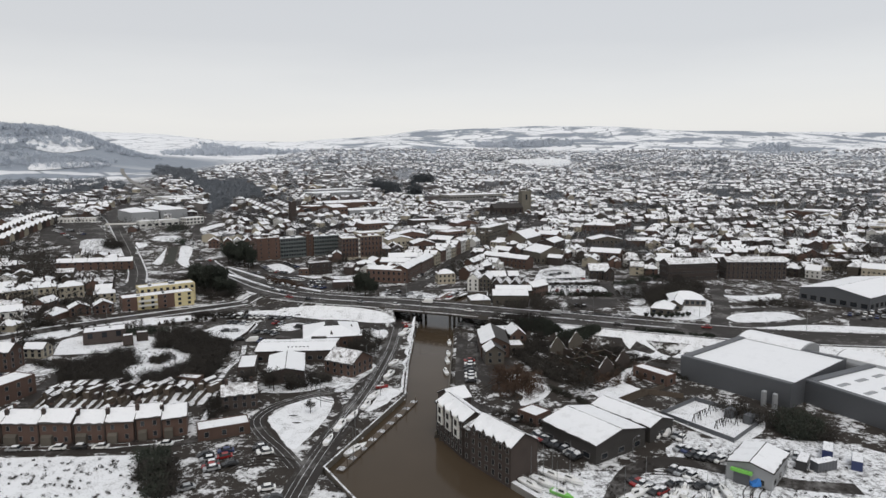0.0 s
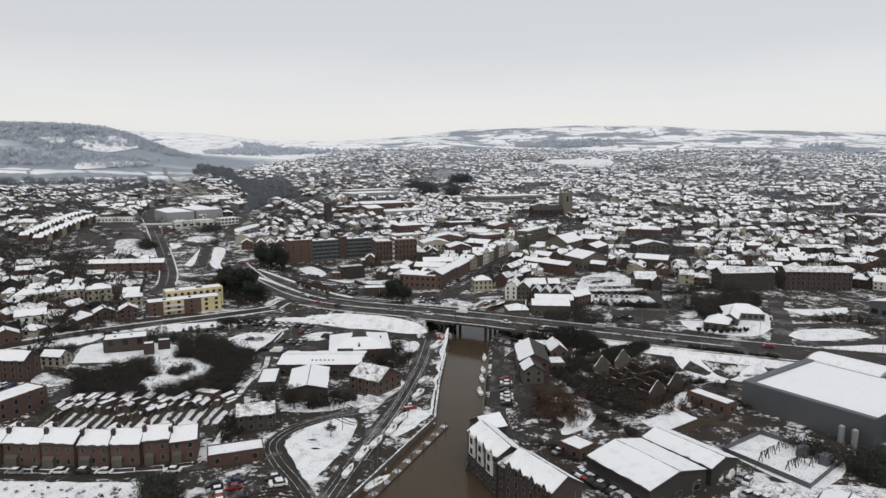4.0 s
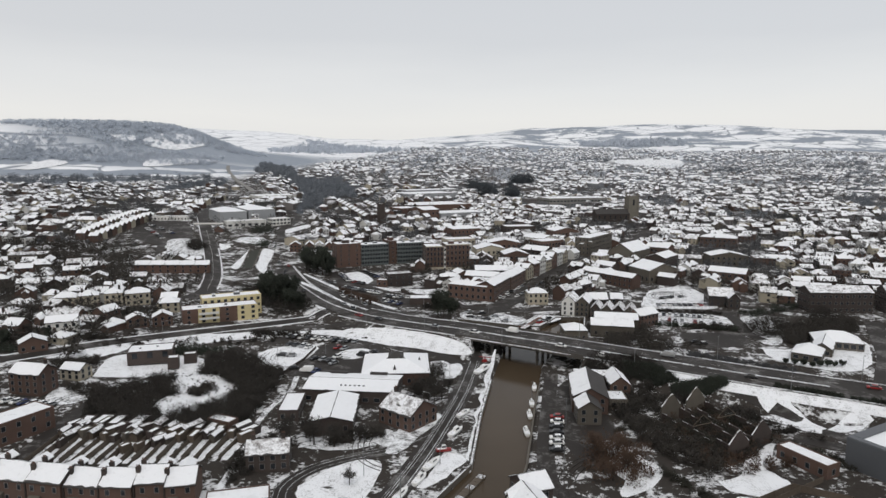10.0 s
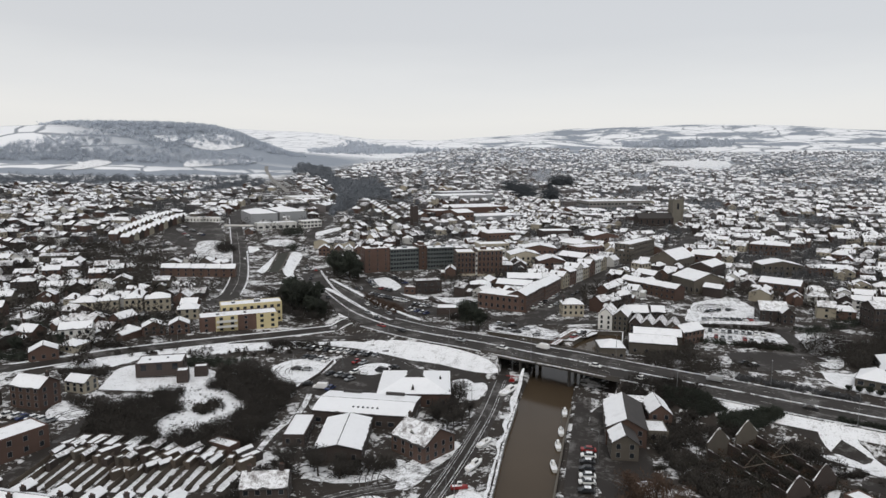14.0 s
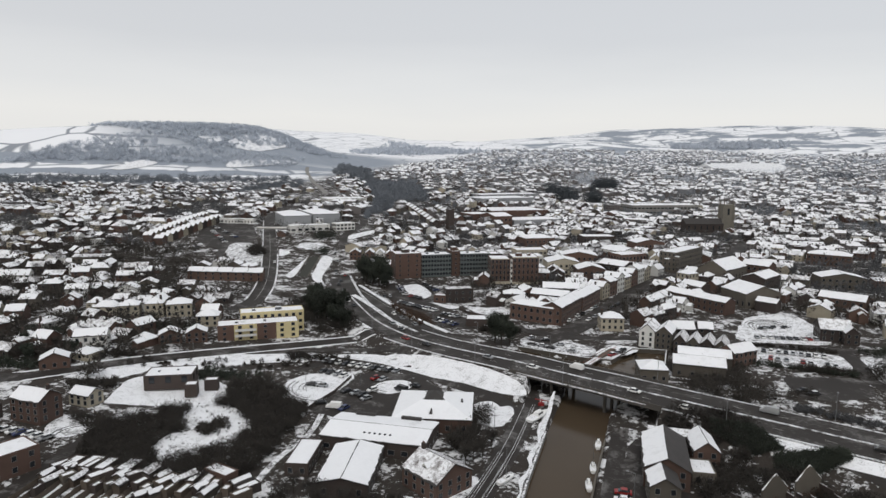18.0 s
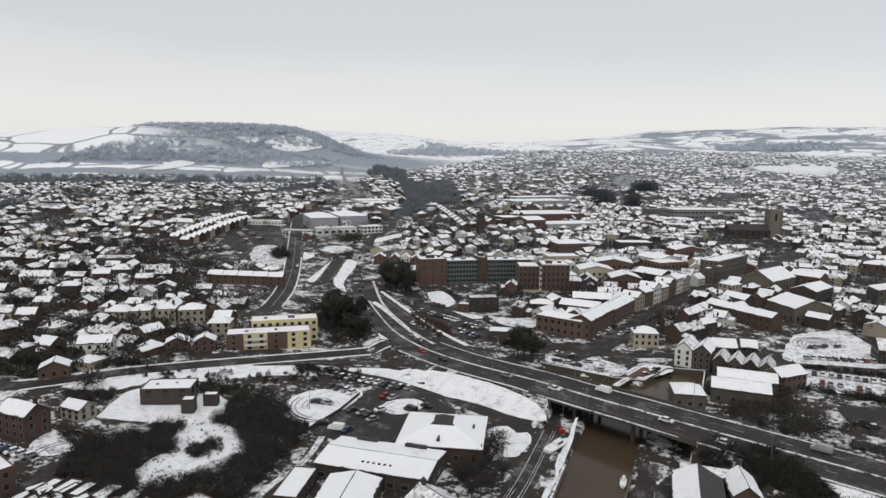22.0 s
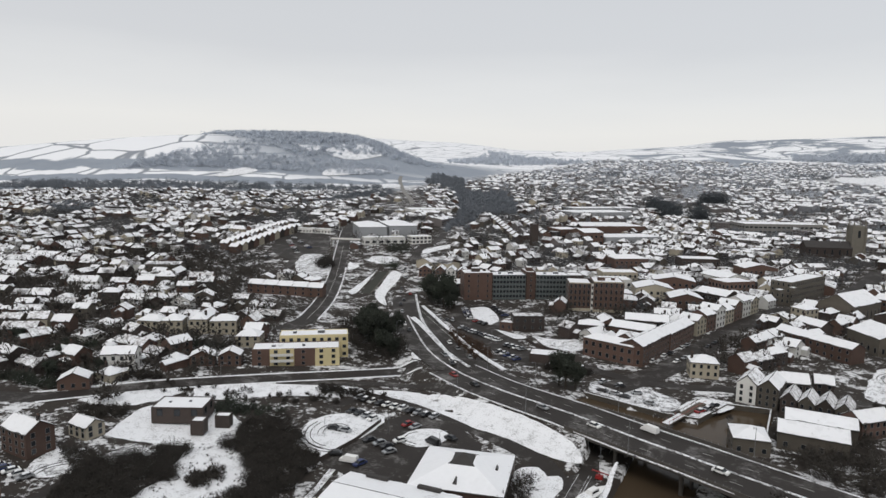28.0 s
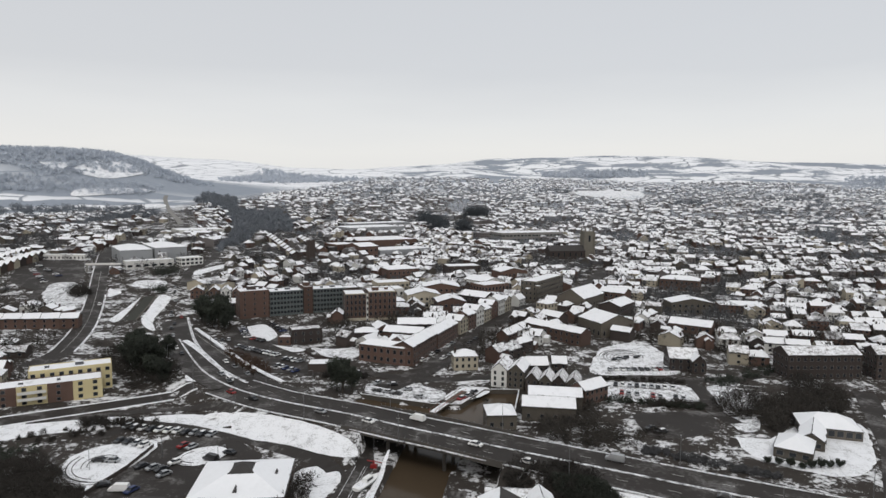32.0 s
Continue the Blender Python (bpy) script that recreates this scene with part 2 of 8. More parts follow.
def water_mat():
    m, nt, b = start_mat("silty_brown_water", 0.12)
    vec = place_vec(nt, True)
    n1 = noise_node(nt, vec, 0.03, 4.0)
    n2 = noise_node(nt, vec, 0.9, 3.0)
    nt.links.new(mixed(nt, n1, (0.050, 0.0365, 0.0235), (0.076, 0.056, 0.037)), b.inputs["Base Color"])
    b.inputs["Specular IOR Level"].default_value = 0.10
    bumped(nt, b, n2, 0.08, 0.05)
    return m


def ground_mat():
    """Town ground near by; far off, fields under snow with hedges between them and woods on the slopes, both paled for
    haze.
    """
    m, nt, b = start_mat("snow_dusted_ground", 0.9)
    b.inputs["Specular IOR Level"].default_value = 0.15
    vec = place_vec(nt, True)
    n1 = noise_node(nt, vec, 0.085, 9.0, 0.74, 0.1)
    n2 = noise_node(nt, vec, 0.55, 6.0, 0.68)
    n3 = noise_node(nt, vec, 2.4, 3.0, 0.6)
    both = nt.nodes.new("ShaderNodeMath")
    both.operation = "MULTIPLY_ADD"
    both.inputs[1].default_value = 0.45
    nt.links.new(n2, both.inputs[0])
    nt.links.new(n1, both.inputs[2])
    r = ramp_node(nt, [(0.755, (0, 0, 0)), (0.79, (0.7, 0.7, 0.7)), (0.845, (1, 1, 1))])
    nt.links.new(both.outputs[0], r.inputs["Fac"])
    dark = mixed(nt, n3, mixed(nt, n1, (0.010, 0.0088, 0.0080), (0.042, 0.035, 0.030)), mixed(nt, n2, (0.022, 0.0195, 0.0175), (0.085, 0.073, 0.063)))
    white = mixed(nt, n3, (0.50, 0.50, 0.51), (0.82, 0.83, 0.84))
    crumbs = ramp_node(nt, [(0.915, (0, 0, 0)), (0.975, (0.75, 0.75, 0.75))])
    crumb = nt.nodes.new("ShaderNodeMath")
    crumb.operation = "MULTIPLY_ADD"
    crumb.inputs[1].default_value = 0.6
    nt.links.new(noise_node(nt, vec, 1.1, 7.0, 0.75, 0.4), crumb.inputs[0])
    nt.links.new(noise_node(nt, vec, 0.16, 4.0, 0.6), crumb.inputs[2])
    nt.links.new(crumb.outputs[0], crumbs.inputs["Fac"])
    town = mixed(nt, mixed(nt, 1.0, r.outputs["Color"], crumbs.outputs["Color"], "LIGHTEN"), dark, white)
    flat = nt.nodes.new("ShaderNodeMapping")
    flat.inputs["Scale"].default_value = (1.0, 1.0, 0.0)
    nt.links.new(vec, flat.inputs[0])
    wob = noise_node(nt, flat.outputs[0], 0.004, 3.0)
    vo = nt.nodes.new("ShaderNodeTexVoronoi")
    vo.feature = "DISTANCE_TO_EDGE"
    vo.inputs["Scale"].default_value = 0.0075
    add = nt.nodes.new("ShaderNodeVectorMath")
    add.operation = "MULTIPLY_ADD"
    add.inputs[1].default_value = (150, 150, 0)
    cmb = nt.nodes.new("ShaderNodeCombineXYZ")
    nt.links.new(wob, cmb.inputs[0])
    nt.links.new(wob, cmb.inputs[1])
    nt.links.new(cmb.outputs[0], add.inputs[0])
    nt.links.new(flat.outputs[0], add.inputs[2])
    nt.links.new(add.outputs[0], vo.inputs["Vector"])
    hedge = ramp_node(nt, [(0.012, (0, 0, 0)), (0.035, (1, 1, 1))])
    nt.links.new(vo.outputs["Distance"], hedge.inputs["Fac"])
    woods = ramp_node(nt, [(0.455, (0, 0, 0)), (0.50, (1, 1, 1))])
    nt.links.new(noise_node(nt, flat.outputs[0], 0.0034, 6.0, 0.62), woods.inputs["Fac"])
    away = nt.nodes.new("ShaderNodeVectorMath")
    away.operation = "DISTANCE"
    away.inputs[1].default_value = (-870, 1460, 0)
    nt.links.new(flat.outputs[0], away.inputs[0])
    hill = nt.nodes.new("ShaderNodeMapRange")
    hill.inputs["From Min"].default_value, hill.inputs["From Max"].default_value = 260.0, 420.0
    nt.links.new(away.outputs["Value"], hill.inputs["Value"])
    hanger = nt.nodes.new("ShaderNodeMath")
    hanger.operation = "MULTIPLY"
    nt.links.new(hill.outputs["Result"], hanger.inputs[0])
    nt.links.new(woods.outputs["Color"], hanger.inputs[1])
    # hedge and wood colours are paled and blued in place of distance haze
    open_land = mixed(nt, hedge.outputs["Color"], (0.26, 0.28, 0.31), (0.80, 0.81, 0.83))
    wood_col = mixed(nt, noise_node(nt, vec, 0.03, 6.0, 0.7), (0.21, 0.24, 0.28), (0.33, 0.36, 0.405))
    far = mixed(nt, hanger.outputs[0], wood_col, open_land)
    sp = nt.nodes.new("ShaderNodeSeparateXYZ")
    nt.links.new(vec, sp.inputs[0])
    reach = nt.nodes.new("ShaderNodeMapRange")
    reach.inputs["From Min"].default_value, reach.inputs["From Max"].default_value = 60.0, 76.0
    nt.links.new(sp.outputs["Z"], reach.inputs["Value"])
    edge_x = nt.nodes.new("ShaderNodeMapRange")
    edge_x.inputs["From Min"].default_value, edge_x.inputs["From Max"].default_value = -540.0, -600.0
    nt.links.new(sp.outputs["X"], edge_x.inputs["Value"])
    edge_y = nt.nodes.new("ShaderNodeMapRange")
    slant = nt.nodes.new("ShaderNodeMath")
    slant.operation = "MULTIPLY_ADD"
    slant.inputs[1].default_value = -0.6
    nt.links.new(sp.outputs["X"], slant.inputs[0])
    nt.links.new(sp.outputs["Y"], slant.inputs[2])
    ragged = nt.nodes.new("ShaderNodeMath")
    ragged.operation = "MULTIPLY_ADD"
    ragged.inputs[1].default_value = 150.0
    nt.links.new(noise_node(nt, flat.outputs[0], 0.008, 4.0), ragged.inputs[0])
    nt.links.new(slant.outputs[0], ragged.inputs[2])
    edge_y.inputs["From Min"].default_value, edge_y.inputs["From Max"].default_value = 1340.0, 1370.0
    nt.links.new(slant.outputs[0], edge_y.inputs["Value"])
    # belts of wood and strips of field, one behind the other, up to the hill
    span = nt.nodes.new("ShaderNodeMapRange")
    span.inputs["From Min"].default_value, span.inputs["From Max"].default_value = 1375.0, 1975.0
    nt.links.new(ragged.outputs[0], span.inputs["Value"])
    belts = ramp_node(nt, [(0.0, (0, 0, 0)), (0.07, (0, 0, 0)), (0.08, (1, 1, 1)), (0.13, (1, 1, 1)), (0.14, (0, 0, 0)), (0.21, (0, 0, 0)), (0.22, (1, 1, 1)), (0.29, (1, 1, 1)), (0.30, (0, 0, 0)), (0.39, (0, 0, 0)), (0.40, (1, 1, 1)), (0.46, (1, 1, 1)), (0.47, (0, 0, 0)), (0.58, (0, 0, 0)), (0.60, (1, 1, 1)), (1.0, (1, 1, 1))])
    nt.links.new(span.outputs["Result"], belts.inputs["Fac"])
    west = nt.nodes.new("ShaderNodeMath")
    west.operation = "MULTIPLY"
    nt.links.new(edge_x.outputs["Result"], west.inputs[0])
    nt.links.new(edge_y.outputs["Result"], west.inputs[1])
    rural = nt.nodes.new("ShaderNodeMath")
    rural.operation = "MAXIMUM"
    nt.links.new(reach.outputs["Result"], rural.inputs[0])
    nt.links.new(west.outputs[0], rural.inputs[1])
    strips = nt.nodes.new("ShaderNodeMath")
    strips.operation = "MULTIPLY"
    nt.links.new(hill.outputs["Result"], strips.inputs[0])
    nt.links.new(belts.outputs["Color"], strips.inputs[1])
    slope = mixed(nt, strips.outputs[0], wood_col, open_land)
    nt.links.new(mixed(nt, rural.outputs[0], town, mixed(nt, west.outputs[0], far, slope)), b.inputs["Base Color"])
    bumped(nt, b, n1, 0.4, 0.3)
    return m


ASPHALT, WATER, GROUND = asphalt_mat(), water_mat(), ground_mat()


# ---- mesh helpers ----
class Shape:
    """Collects faces of one mesh."""

    def __init__(self):
        self.v, self.f, self.m = [], [], []

    def poly(self, pts, mi=0):
        n = len(self.v)
        self.v += [tuple(p) for p in pts]
        self.f.append(tuple(range(n, n + len(pts))))
        self.m.append(mi)

    def box(self, x0, y0, z0, x1, y1, z1, mi=0, taper=0.0):
        n, t = len(self.v), taper
        self.v += [(x0, y0, z0), (x1, y0, z0), (x1, y1, z0), (x0, y1, z0),
                   (x0 + t, y0 + t, z1), (x1 - t, y0 + t, z1), (x1 - t, y1 - t, z1), (x0 + t, y1 - t, z1)]
        for q in ((0, 3, 2, 1), (4, 5, 6, 7), (0, 1, 5, 4), (1, 2, 6, 5), (2, 3, 7, 6), (3, 0, 4, 7)):
            self.f.append(tuple(n + k for k in q))
            self.m.append(mi)

    def prism(self, ring, z0, z1, mi=0):
        """ring: counter-clockwise (x, y) points."""
        k, n = len(ring), len(self.v)
        self.v += [(x, y, z0) for x, y in ring] + [(x, y, z1) for x, y in ring]
        self.f += [tuple(range(n + k - 1, n - 1, -1)), tuple(range(n + k, n + 2 * k))]
        self.m += [mi, mi]
        for i in range(k):
            j = (i + 1) % k
            self.f.append((n + i, n + j, n + k + j, n + k + i))
            self.m.append(mi)

    def extrude_x(self, prof, x0, x1, mi=0):
        """prof: closed (y, z) outline, swept along x."""
        k, n = len(prof), len(self.v)
        self.v += [(x0, y, z) for y, z in prof] + [(x1, y, z) for y, z in prof]
        self.f += [tuple(range(n, n + k)), tuple(range(n + 2 * k - 1, n + k - 1, -1))]
        self.m += [mi, mi]
        for i in range(k):
            j = (i + 1) % k
            self.f.append((n + j, n + i, n + k + i, n + k + j))
            self.m.append(mi)

    def extrude_y(self, prof, y0, y1, mi=0):
        """prof: closed (x, z) outline, swept along y."""
        k, n = len(prof), len(self.v)
        self.v += [(x, y0, z) for x, z in prof] + [(x, y1, z) for x, z in prof]
        self.f += [tuple(range(n + k - 1, n - 1, -1)), tuple(range(n + k, n + 2 * k))]
        self.m += [mi, mi]
        for i in range(k):
            j = (i + 1) % k
            self.f.append((n + i, n + j, n + k + j, n + k + i))
            self.m.append(mi)

    def tube(self, a, b, r0, r1, sides=6, mi=0):
        a, b = Vector(a), Vector(b)
        q = (b - a).to_track_quat("Z", "Y")
        n = len(self.v)
        for p, r in ((a, r0), (b, r1)):
            for i in range(sides):
                an = 2 * math.pi * i / sides
                self.v.append(tuple(p + q @ Vector((r * math.cos(an), r * math.sin(an), 0))))
        for i in range(sides):
            j = (i + 1) % sides
            self.f.append((n + i, n + j, n + sides + j, n + sides + i))
            self.m.append(mi)
        self.f += [tuple(range(n + sides - 1, n - 1, -1)), tuple(range(n + sides, n + 2 * sides))]
        self.m += [mi, mi]

    def mesh(self, name, *mats):
        me = bpy.data.meshes.new(name)
        me.from_pydata(self.v, [], self.f)
        for mt in mats:
            me.materials.append(mt)
        if len(mats) > 1:
            me.polygons.foreach_set("material_index", self.m)
        me.update()
        return me


def tri_mesh(name, verts, mat):
    """A mesh of loose triangles from an array of shape (n, 3, 3)."""
    n = len(verts)
    me = bpy.data.meshes.new(name)
    me.vertices.add(3 * n)
    me.vertices.foreach_set("co", verts.reshape(-1).astype(np.float32))
    me.loops.add(3 * n)
    me.loops.foreach_set("vertex_index", np.arange(3 * n, dtype=np.int32))
    me.polygons.add(n)
    me.polygons.foreach_set("loop_start", np.arange(0, 3 * n, 3, dtype=np.int32))
    me.materials.append(mat)
    me.update(calc_edges=True)
    me.validate()
    return me


def part(name, me, parent, m=None, label=""):
    ob = new(name, me)
    ob.parent = parent
    if m is not None:
        ob.matrix_basis = m
    return tagged(ob, label)


def thing(name, m, label, category, group="", kind=""):
    ob = new(name)
    ob.matrix_basis = m
    ob.empty_display_size = 0.5
    return tagged(ob, label, category, group, kind)


def single(name, me, label, category, m=None, group="", kind=""):
    ob = new(name, me)
    if m is not None:
        ob.matrix_basis = m
    return tagged(ob, label, category, group, kind)


def smooth(a, b, x):
    t = np.clip((x - a) / (b - a), 0, 1)
    return t * t * (3 - 2 * t)


# ---- the lie of the land ----
ROAD = [(-330, 860), (-290, 760), (-262, 650), (-240, 575), (-222, 520), (-203, 478), (-180, 440), (-153, 399), (-122, 361), (-97, 338), (-73, 323.5),
        (-42, 310.5), (-6, 295), (46, 278), (91, 266), (134, 257), (180, 253), (260, 262), (400, 300), (700, 420)]
ROAD_Z = [31, 27, 20, 11.5, 7, 4, 2.6, 2.4, 2.6, 3.2, 4.2, 5.4, 6.2, 5.7, 4.6, 3.8, 3.4, 3.2, 4, 10]
CHANNEL = [(-20.5, 330), (-20.5, 285), (-20.6, 262), (-19.8, 232), (-17.6, 197), (-33, 146), (-22, 130), (-4, 104), (16, 80), (60, 60), (110, 60),
           (60, 95), (28, 122), (12, 142), (-6, 168), (-3.4, 200), (-3.6, 240), (-3.2, 285), (4, 318), (13, 333), (14, 362), (0, 360), (-7, 340), (-18, 339), (-47, 346), (-50, 338)]


def inside(px, py, ring):
    c = np.zeros(np.shape(px), bool)
    for (x0, y0), (x1, y1) in zip(ring, ring[1:] + ring[:1]):
        cross = (np.asarray(py) < y0) != (np.asarray(py) < y1)
        c ^= cross & (px < (x1 - x0) * (py - y0) / ((y1 - y0) or 1e-9) + x0)
    return c


def to_line(px, py, line, zs=None):
    """Distance to a polyline, and the height along it."""
    best, zz = np.full(np.shape(px), 1e9), np.zeros(np.shape(px))
    for i in range(len(line) - 1):
        (x0, y0), (x1, y1) = line[i], line[i + 1]
        dx, dy = x1 - x0, y1 - y0
        t = np.clip(((px - x0) * dx + (py - y0) * dy) / (dx * dx + dy * dy), 0, 1)
        d = np.hypot(px - x0 - t * dx, py - y0 - t * dy)
        near = d < best
        best = np.where(near, d, best)
        if zs:
            zz = np.where(near, zs[i] + t * (zs[i + 1] - zs[i]), zz)
    return best, zz


def land(x, y):
    x, y = np.asarray(x, float), np.asarray(y, float)
    z = np.interp(y, [430, 550, 770, 1000, 1200, 1850, 2400, 3000, 3500, 4000, 4600], [0, 4, 11, 21, 33, 66, 98, 150, 215, 235, 225])
    z = z + 15 * smooth(-60, -300, x) * smooth(430, 600, y) + 5 * smooth(-110, -280, x) * (1 - smooth(430, 600, y)) * smooth(150, 230, y)
    # the wooded chalk hill in the west, steep towards the valley
    u, v = (x + 938) * 0.80 + (y - 1343) * 0.60, -(x + 938) * 0.60 + (y - 1343) * 0.80
    z = z + 68 * np.exp(-np.where(u > 0, np.abs(u / 200) ** 3, (u / 1135) ** 2) - np.where(v > 0, v / 980, v / 200) ** 2)
    z = z + 33 * smooth(-560, -1250, x) * smooth(520, 1150, y) * (1 - smooth(1500, 2600, y))
    rough = 10 * np.sin(x / 310 + 1.3) * np.sin(y / 270) + 5 * np.sin(x / 120 + y / 170)
    z = z + rough * smooth(1500, 2600, y)
    z = z + 26 * np.sin(x / 520 + 0.6) * smooth(2600, 3400, y)
    z = z - 40 * np.exp(-(((x + 1250) / 900) ** 2)) * smooth(2800, 3600, y)
    return z


def bank(x, y):
    """The land with the road's embankment, outside the river."""
    z = land(x, y)
    d, rz = to_line(x, y, ROAD, ROAD_Z)
    return np.where(d < 60, np.maximum(z, rz - 0.25 - np.maximum(d - 11.5, 0) * 0.45), z)


def ground_z(x, y):
    x, y = np.asarray(x, float), np.asarray(y, float)
    z = bank(x, y)
    gap = (x > -33) & (x < 12) & (y > 262) & (y < 332)
    z = np.where(gap, 0.0, z)
    return np.where(inside(x, y, CHANNEL), -3.5, z)


def gz(x, y):
    return float(bank(x, y))


def steps(*spans):
    out = []
    for a, b, s in spans:
        out += list(np.arange(a, b, s))
    return np.array(out + [spans[-1][1]])


def build_ground():
    xs = steps((-4600, -1400, 160), (-1400, -400, 40), (-400, -220, 12), (-220, -60, 4), (-60, 50, 1.5), (50, 200, 4), (200, 420, 12), (420, 1400, 40), (1400, 4600, 160))
    ys = steps((-600, 60, 40), (60, 400, 2.0), (400, 620, 8), (620, 1400, 24), (1400, 4600, 50))
    X, Y = np.meshgrid(xs, ys)
    Z = ground_z(X, Y)
    nx, ny = len(xs), len(ys)
    me = bpy.data.meshes.new("ground")
    i = np.arange(nx * ny).reshape(ny, nx)
    quads = np.stack([i[:-1, :-1], i[:-1, 1:], i[1:, 1:], i[1:, :-1]], -1).reshape(-1, 4)
    me.vertices.add(nx * ny)
    me.vertices.foreach_set("co", np.stack([X, Y, Z], -1).reshape(-1).astype(np.float32))
    me.loops.add(quads.size)
    me.loops.foreach_set("vertex_index", quads.reshape(-1).astype(np.int32))
    me.polygons.add(len(quads))
    me.polygons.foreach_set("loop_start", np.arange(0, quads.size, 4, dtype=np.int32))
    me.polygons.foreach_set("use_smooth", np.ones(len(quads), bool))
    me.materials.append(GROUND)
    me.update(calc_edges=True)
    single("ground", me, "snow-dusted town ground rising to white fields and wooded hills", "ground", kind="structure")


build_ground()


def wander(pts, step=2.0):
    """Points at even steps along a smooth line through pts."""
    out, n = [], len(pts)
    for i in range(n - 1):
        p0, p1, p2, p3 = (np.array(pts[max(0, min(n - 1, k))], float) for k in (i - 1, i, i + 1, i + 2))
        m = max(1, int(np.linalg.norm(p2 - p1) / step))
        for k in range(m):
            t = k / m
            out.append(0.5 * (2 * p1 + (p2 - p0) * t + (2 * p0 - 5 * p1 + 4 * p2 - p3) * t * t + (3 * p1 - p0 - 3 * p2 + p3) * t ** 3))
    out.append(np.array(pts[-1], float))
    return np.array(out)


def ribbon(name, pts, off0, off1, mat, lift, label, category, height=None, step=3.0, across=1, kind="structure"):
    """A strip between two sideways offsets (right is positive) of a line, laid on the land or at a height along it."""
    c = wander(pts, step)
    d = np.gradient(c, axis=0)
    d = d / np.linalg.norm(d, axis=1)[:, None]
    side = np.stack([d[:, 1], -d[:, 0]], -1)
    s = Shape()
    rows = []
    for k in range(across + 1):
        o = off0 + (off1 - off0) * k / across
        p = c + side * o
        z = (bank(p[:, 0], p[:, 1]) if height is None else height(p[:, 0], p[:, 1])) + lift
        rows.append([(float(a), float(b), float(q)) for (a, b), q in zip(p, z)])
    for r0, r1 in zip(rows, rows[1:]):
        for i in range(len(c) - 1):
            s.poly((r0[i], r1[i], r1[i + 1], r0[i + 1]))
    # skirts, so that the strip has a thickness
    for r, flip in ((rows[0], 1), (rows[-1], 0)):
        for i in range(len(c) - 1):
            a, b = r[i], r[i + 1]
            q = (a, b, (b[0], b[1], b[2] - 0.3), (a[0], a[1], a[2] - 0.3))
            s.poly(q if flip == 0 else q[::-1])
    return single(name, s.mesh(name, mat), label, category, kind=kind)


def patch(name, ring, mat, label, category="snow", lift=0.07, ragged=0.8, kind="structure"):
    """A ragged-edged sheet lying on the ground."""
    pts = wander(list(ring) + [ring[0]], 2.0)[:-1]
    bm = bmesh.new()
    vs = []
    for x, y in pts:
        j = noise.noise_vector((x * 0.35, y * 0.35, lift * 9))
        x, y = x + j.x * ragged, y + j.y * ragged
        vs.append(bm.verts.new((x, y, gz(x, y) + lift)))
    es = [bm.edges.new((vs[i], vs[(i + 1) % len(vs)])) for i in range(len(vs))]
    bmesh.ops.triangle_fill(bm, use_beauty=True, edges=es)
    bmesh.ops.subdivide_edges(bm, edges=[e for e in bm.edges if e.calc_length() > 3.0], cuts=2, use_grid_fill=True)
    for v in bm.verts:
        v.co.z = gz(v.co.x, v.co.y) + lift
    bmesh.ops.recalc_face_normals(bm, faces=bm.faces)
    if sum(f.normal.z for f in bm.faces) < 0:
        bmesh.ops.reverse_faces(bm, faces=bm.faces)
    me = bpy.data.meshes.new(name)
    bm.to_mesh(me)
    bm.free()
    me.materials.append(mat)
    return single(name, me, label, category, kind=kind)


# ---- water, quays, bridge ----
ws = Shape()
ws.poly([(-80, 20, -1.3), (150, 20, -1.3), (150, 380, -1.3), (-80, 380, -1.3)])
single("water", ws.mesh("water", WATER), "still silty brown river water in the harbour", "water", kind="structure")


def quay(name, pts, label, top=0.35, mat=CONCRETE, cap=SNOW, w=0.9):
    s, cs = Shape(), Shape()
    for (x0, y0), (x1, y1) in zip(pts, pts[1:]):
        d = Vector((x1 - x0, y1 - y0)).normalized()
        n = Vector((-d.y, d.x)) * w / 2
        ring = [(x0 - d.x * .3 - n.x, y0 - d.y * .3 - n.y), (x1 + d.x * .3 - n.x, y1 + d.y * .3 - n.y), (x1 + d.x * .3 + n.x, y1 + d.y * .3 + n.y), (x0 - d.x * .3 + n.x, y0 - d.y * .3 + n.y)]
        s.prism(ring, -3.4, top)
        cs.prism([((a - (x0 + x1) / 2) * 0.99 + (x0 + x1) / 2, (b - (y0 + y1) / 2) * 0.99 + (y0 + y1) / 2) for a, b in ring], top + 0.004, top + 0.09)
    ob = tagged(new(name, s.mesh(name, mat)), label, "quay wall", kind="structure")
    part("snow_cap", cs.mesh("snow_cap", cap), ob, label="snow lying along the wall")
    return ob


quay("quay_wall_west", [(-20.5, 262), (-19.8, 232), (-17.6, 197)], "concrete quay wall with snow along its edge", w=0.6, cap=FIELD)
quay("quay_wall_south_west", [(-17.6, 197), (-33, 146), (-22, 130), (-4, 104), (16, 80)], "dark concrete quay wall with a thin line of snow", w=0.45, mat=STONE, cap=FIELD)
quay("quay_wall_east", [(-3.2, 262), (-3.6, 240), (-3.4, 200), (-6, 168)], "stone quay wall beside the moorings", w=0.5, mat=STONE, cap=STONE)
quay("quay_wall_south", [(12, 142), (28, 122), (60, 95)], "quay wall below the boat yard", w=1.4)
quay("basin_wall_north", [(-47, 346), (-18, 339.5), (-7, 340.5), (0, 360), (14, 362)], "stone basin wall under the snowy car park", top=0.6, mat=STONE, w=0.5)
quay("basin_wall_east", [(14, 362), (13, 333), (4, 318)], "basin wall below the old warehouses", mat=STONE, cap=FIELD, w=0.5)


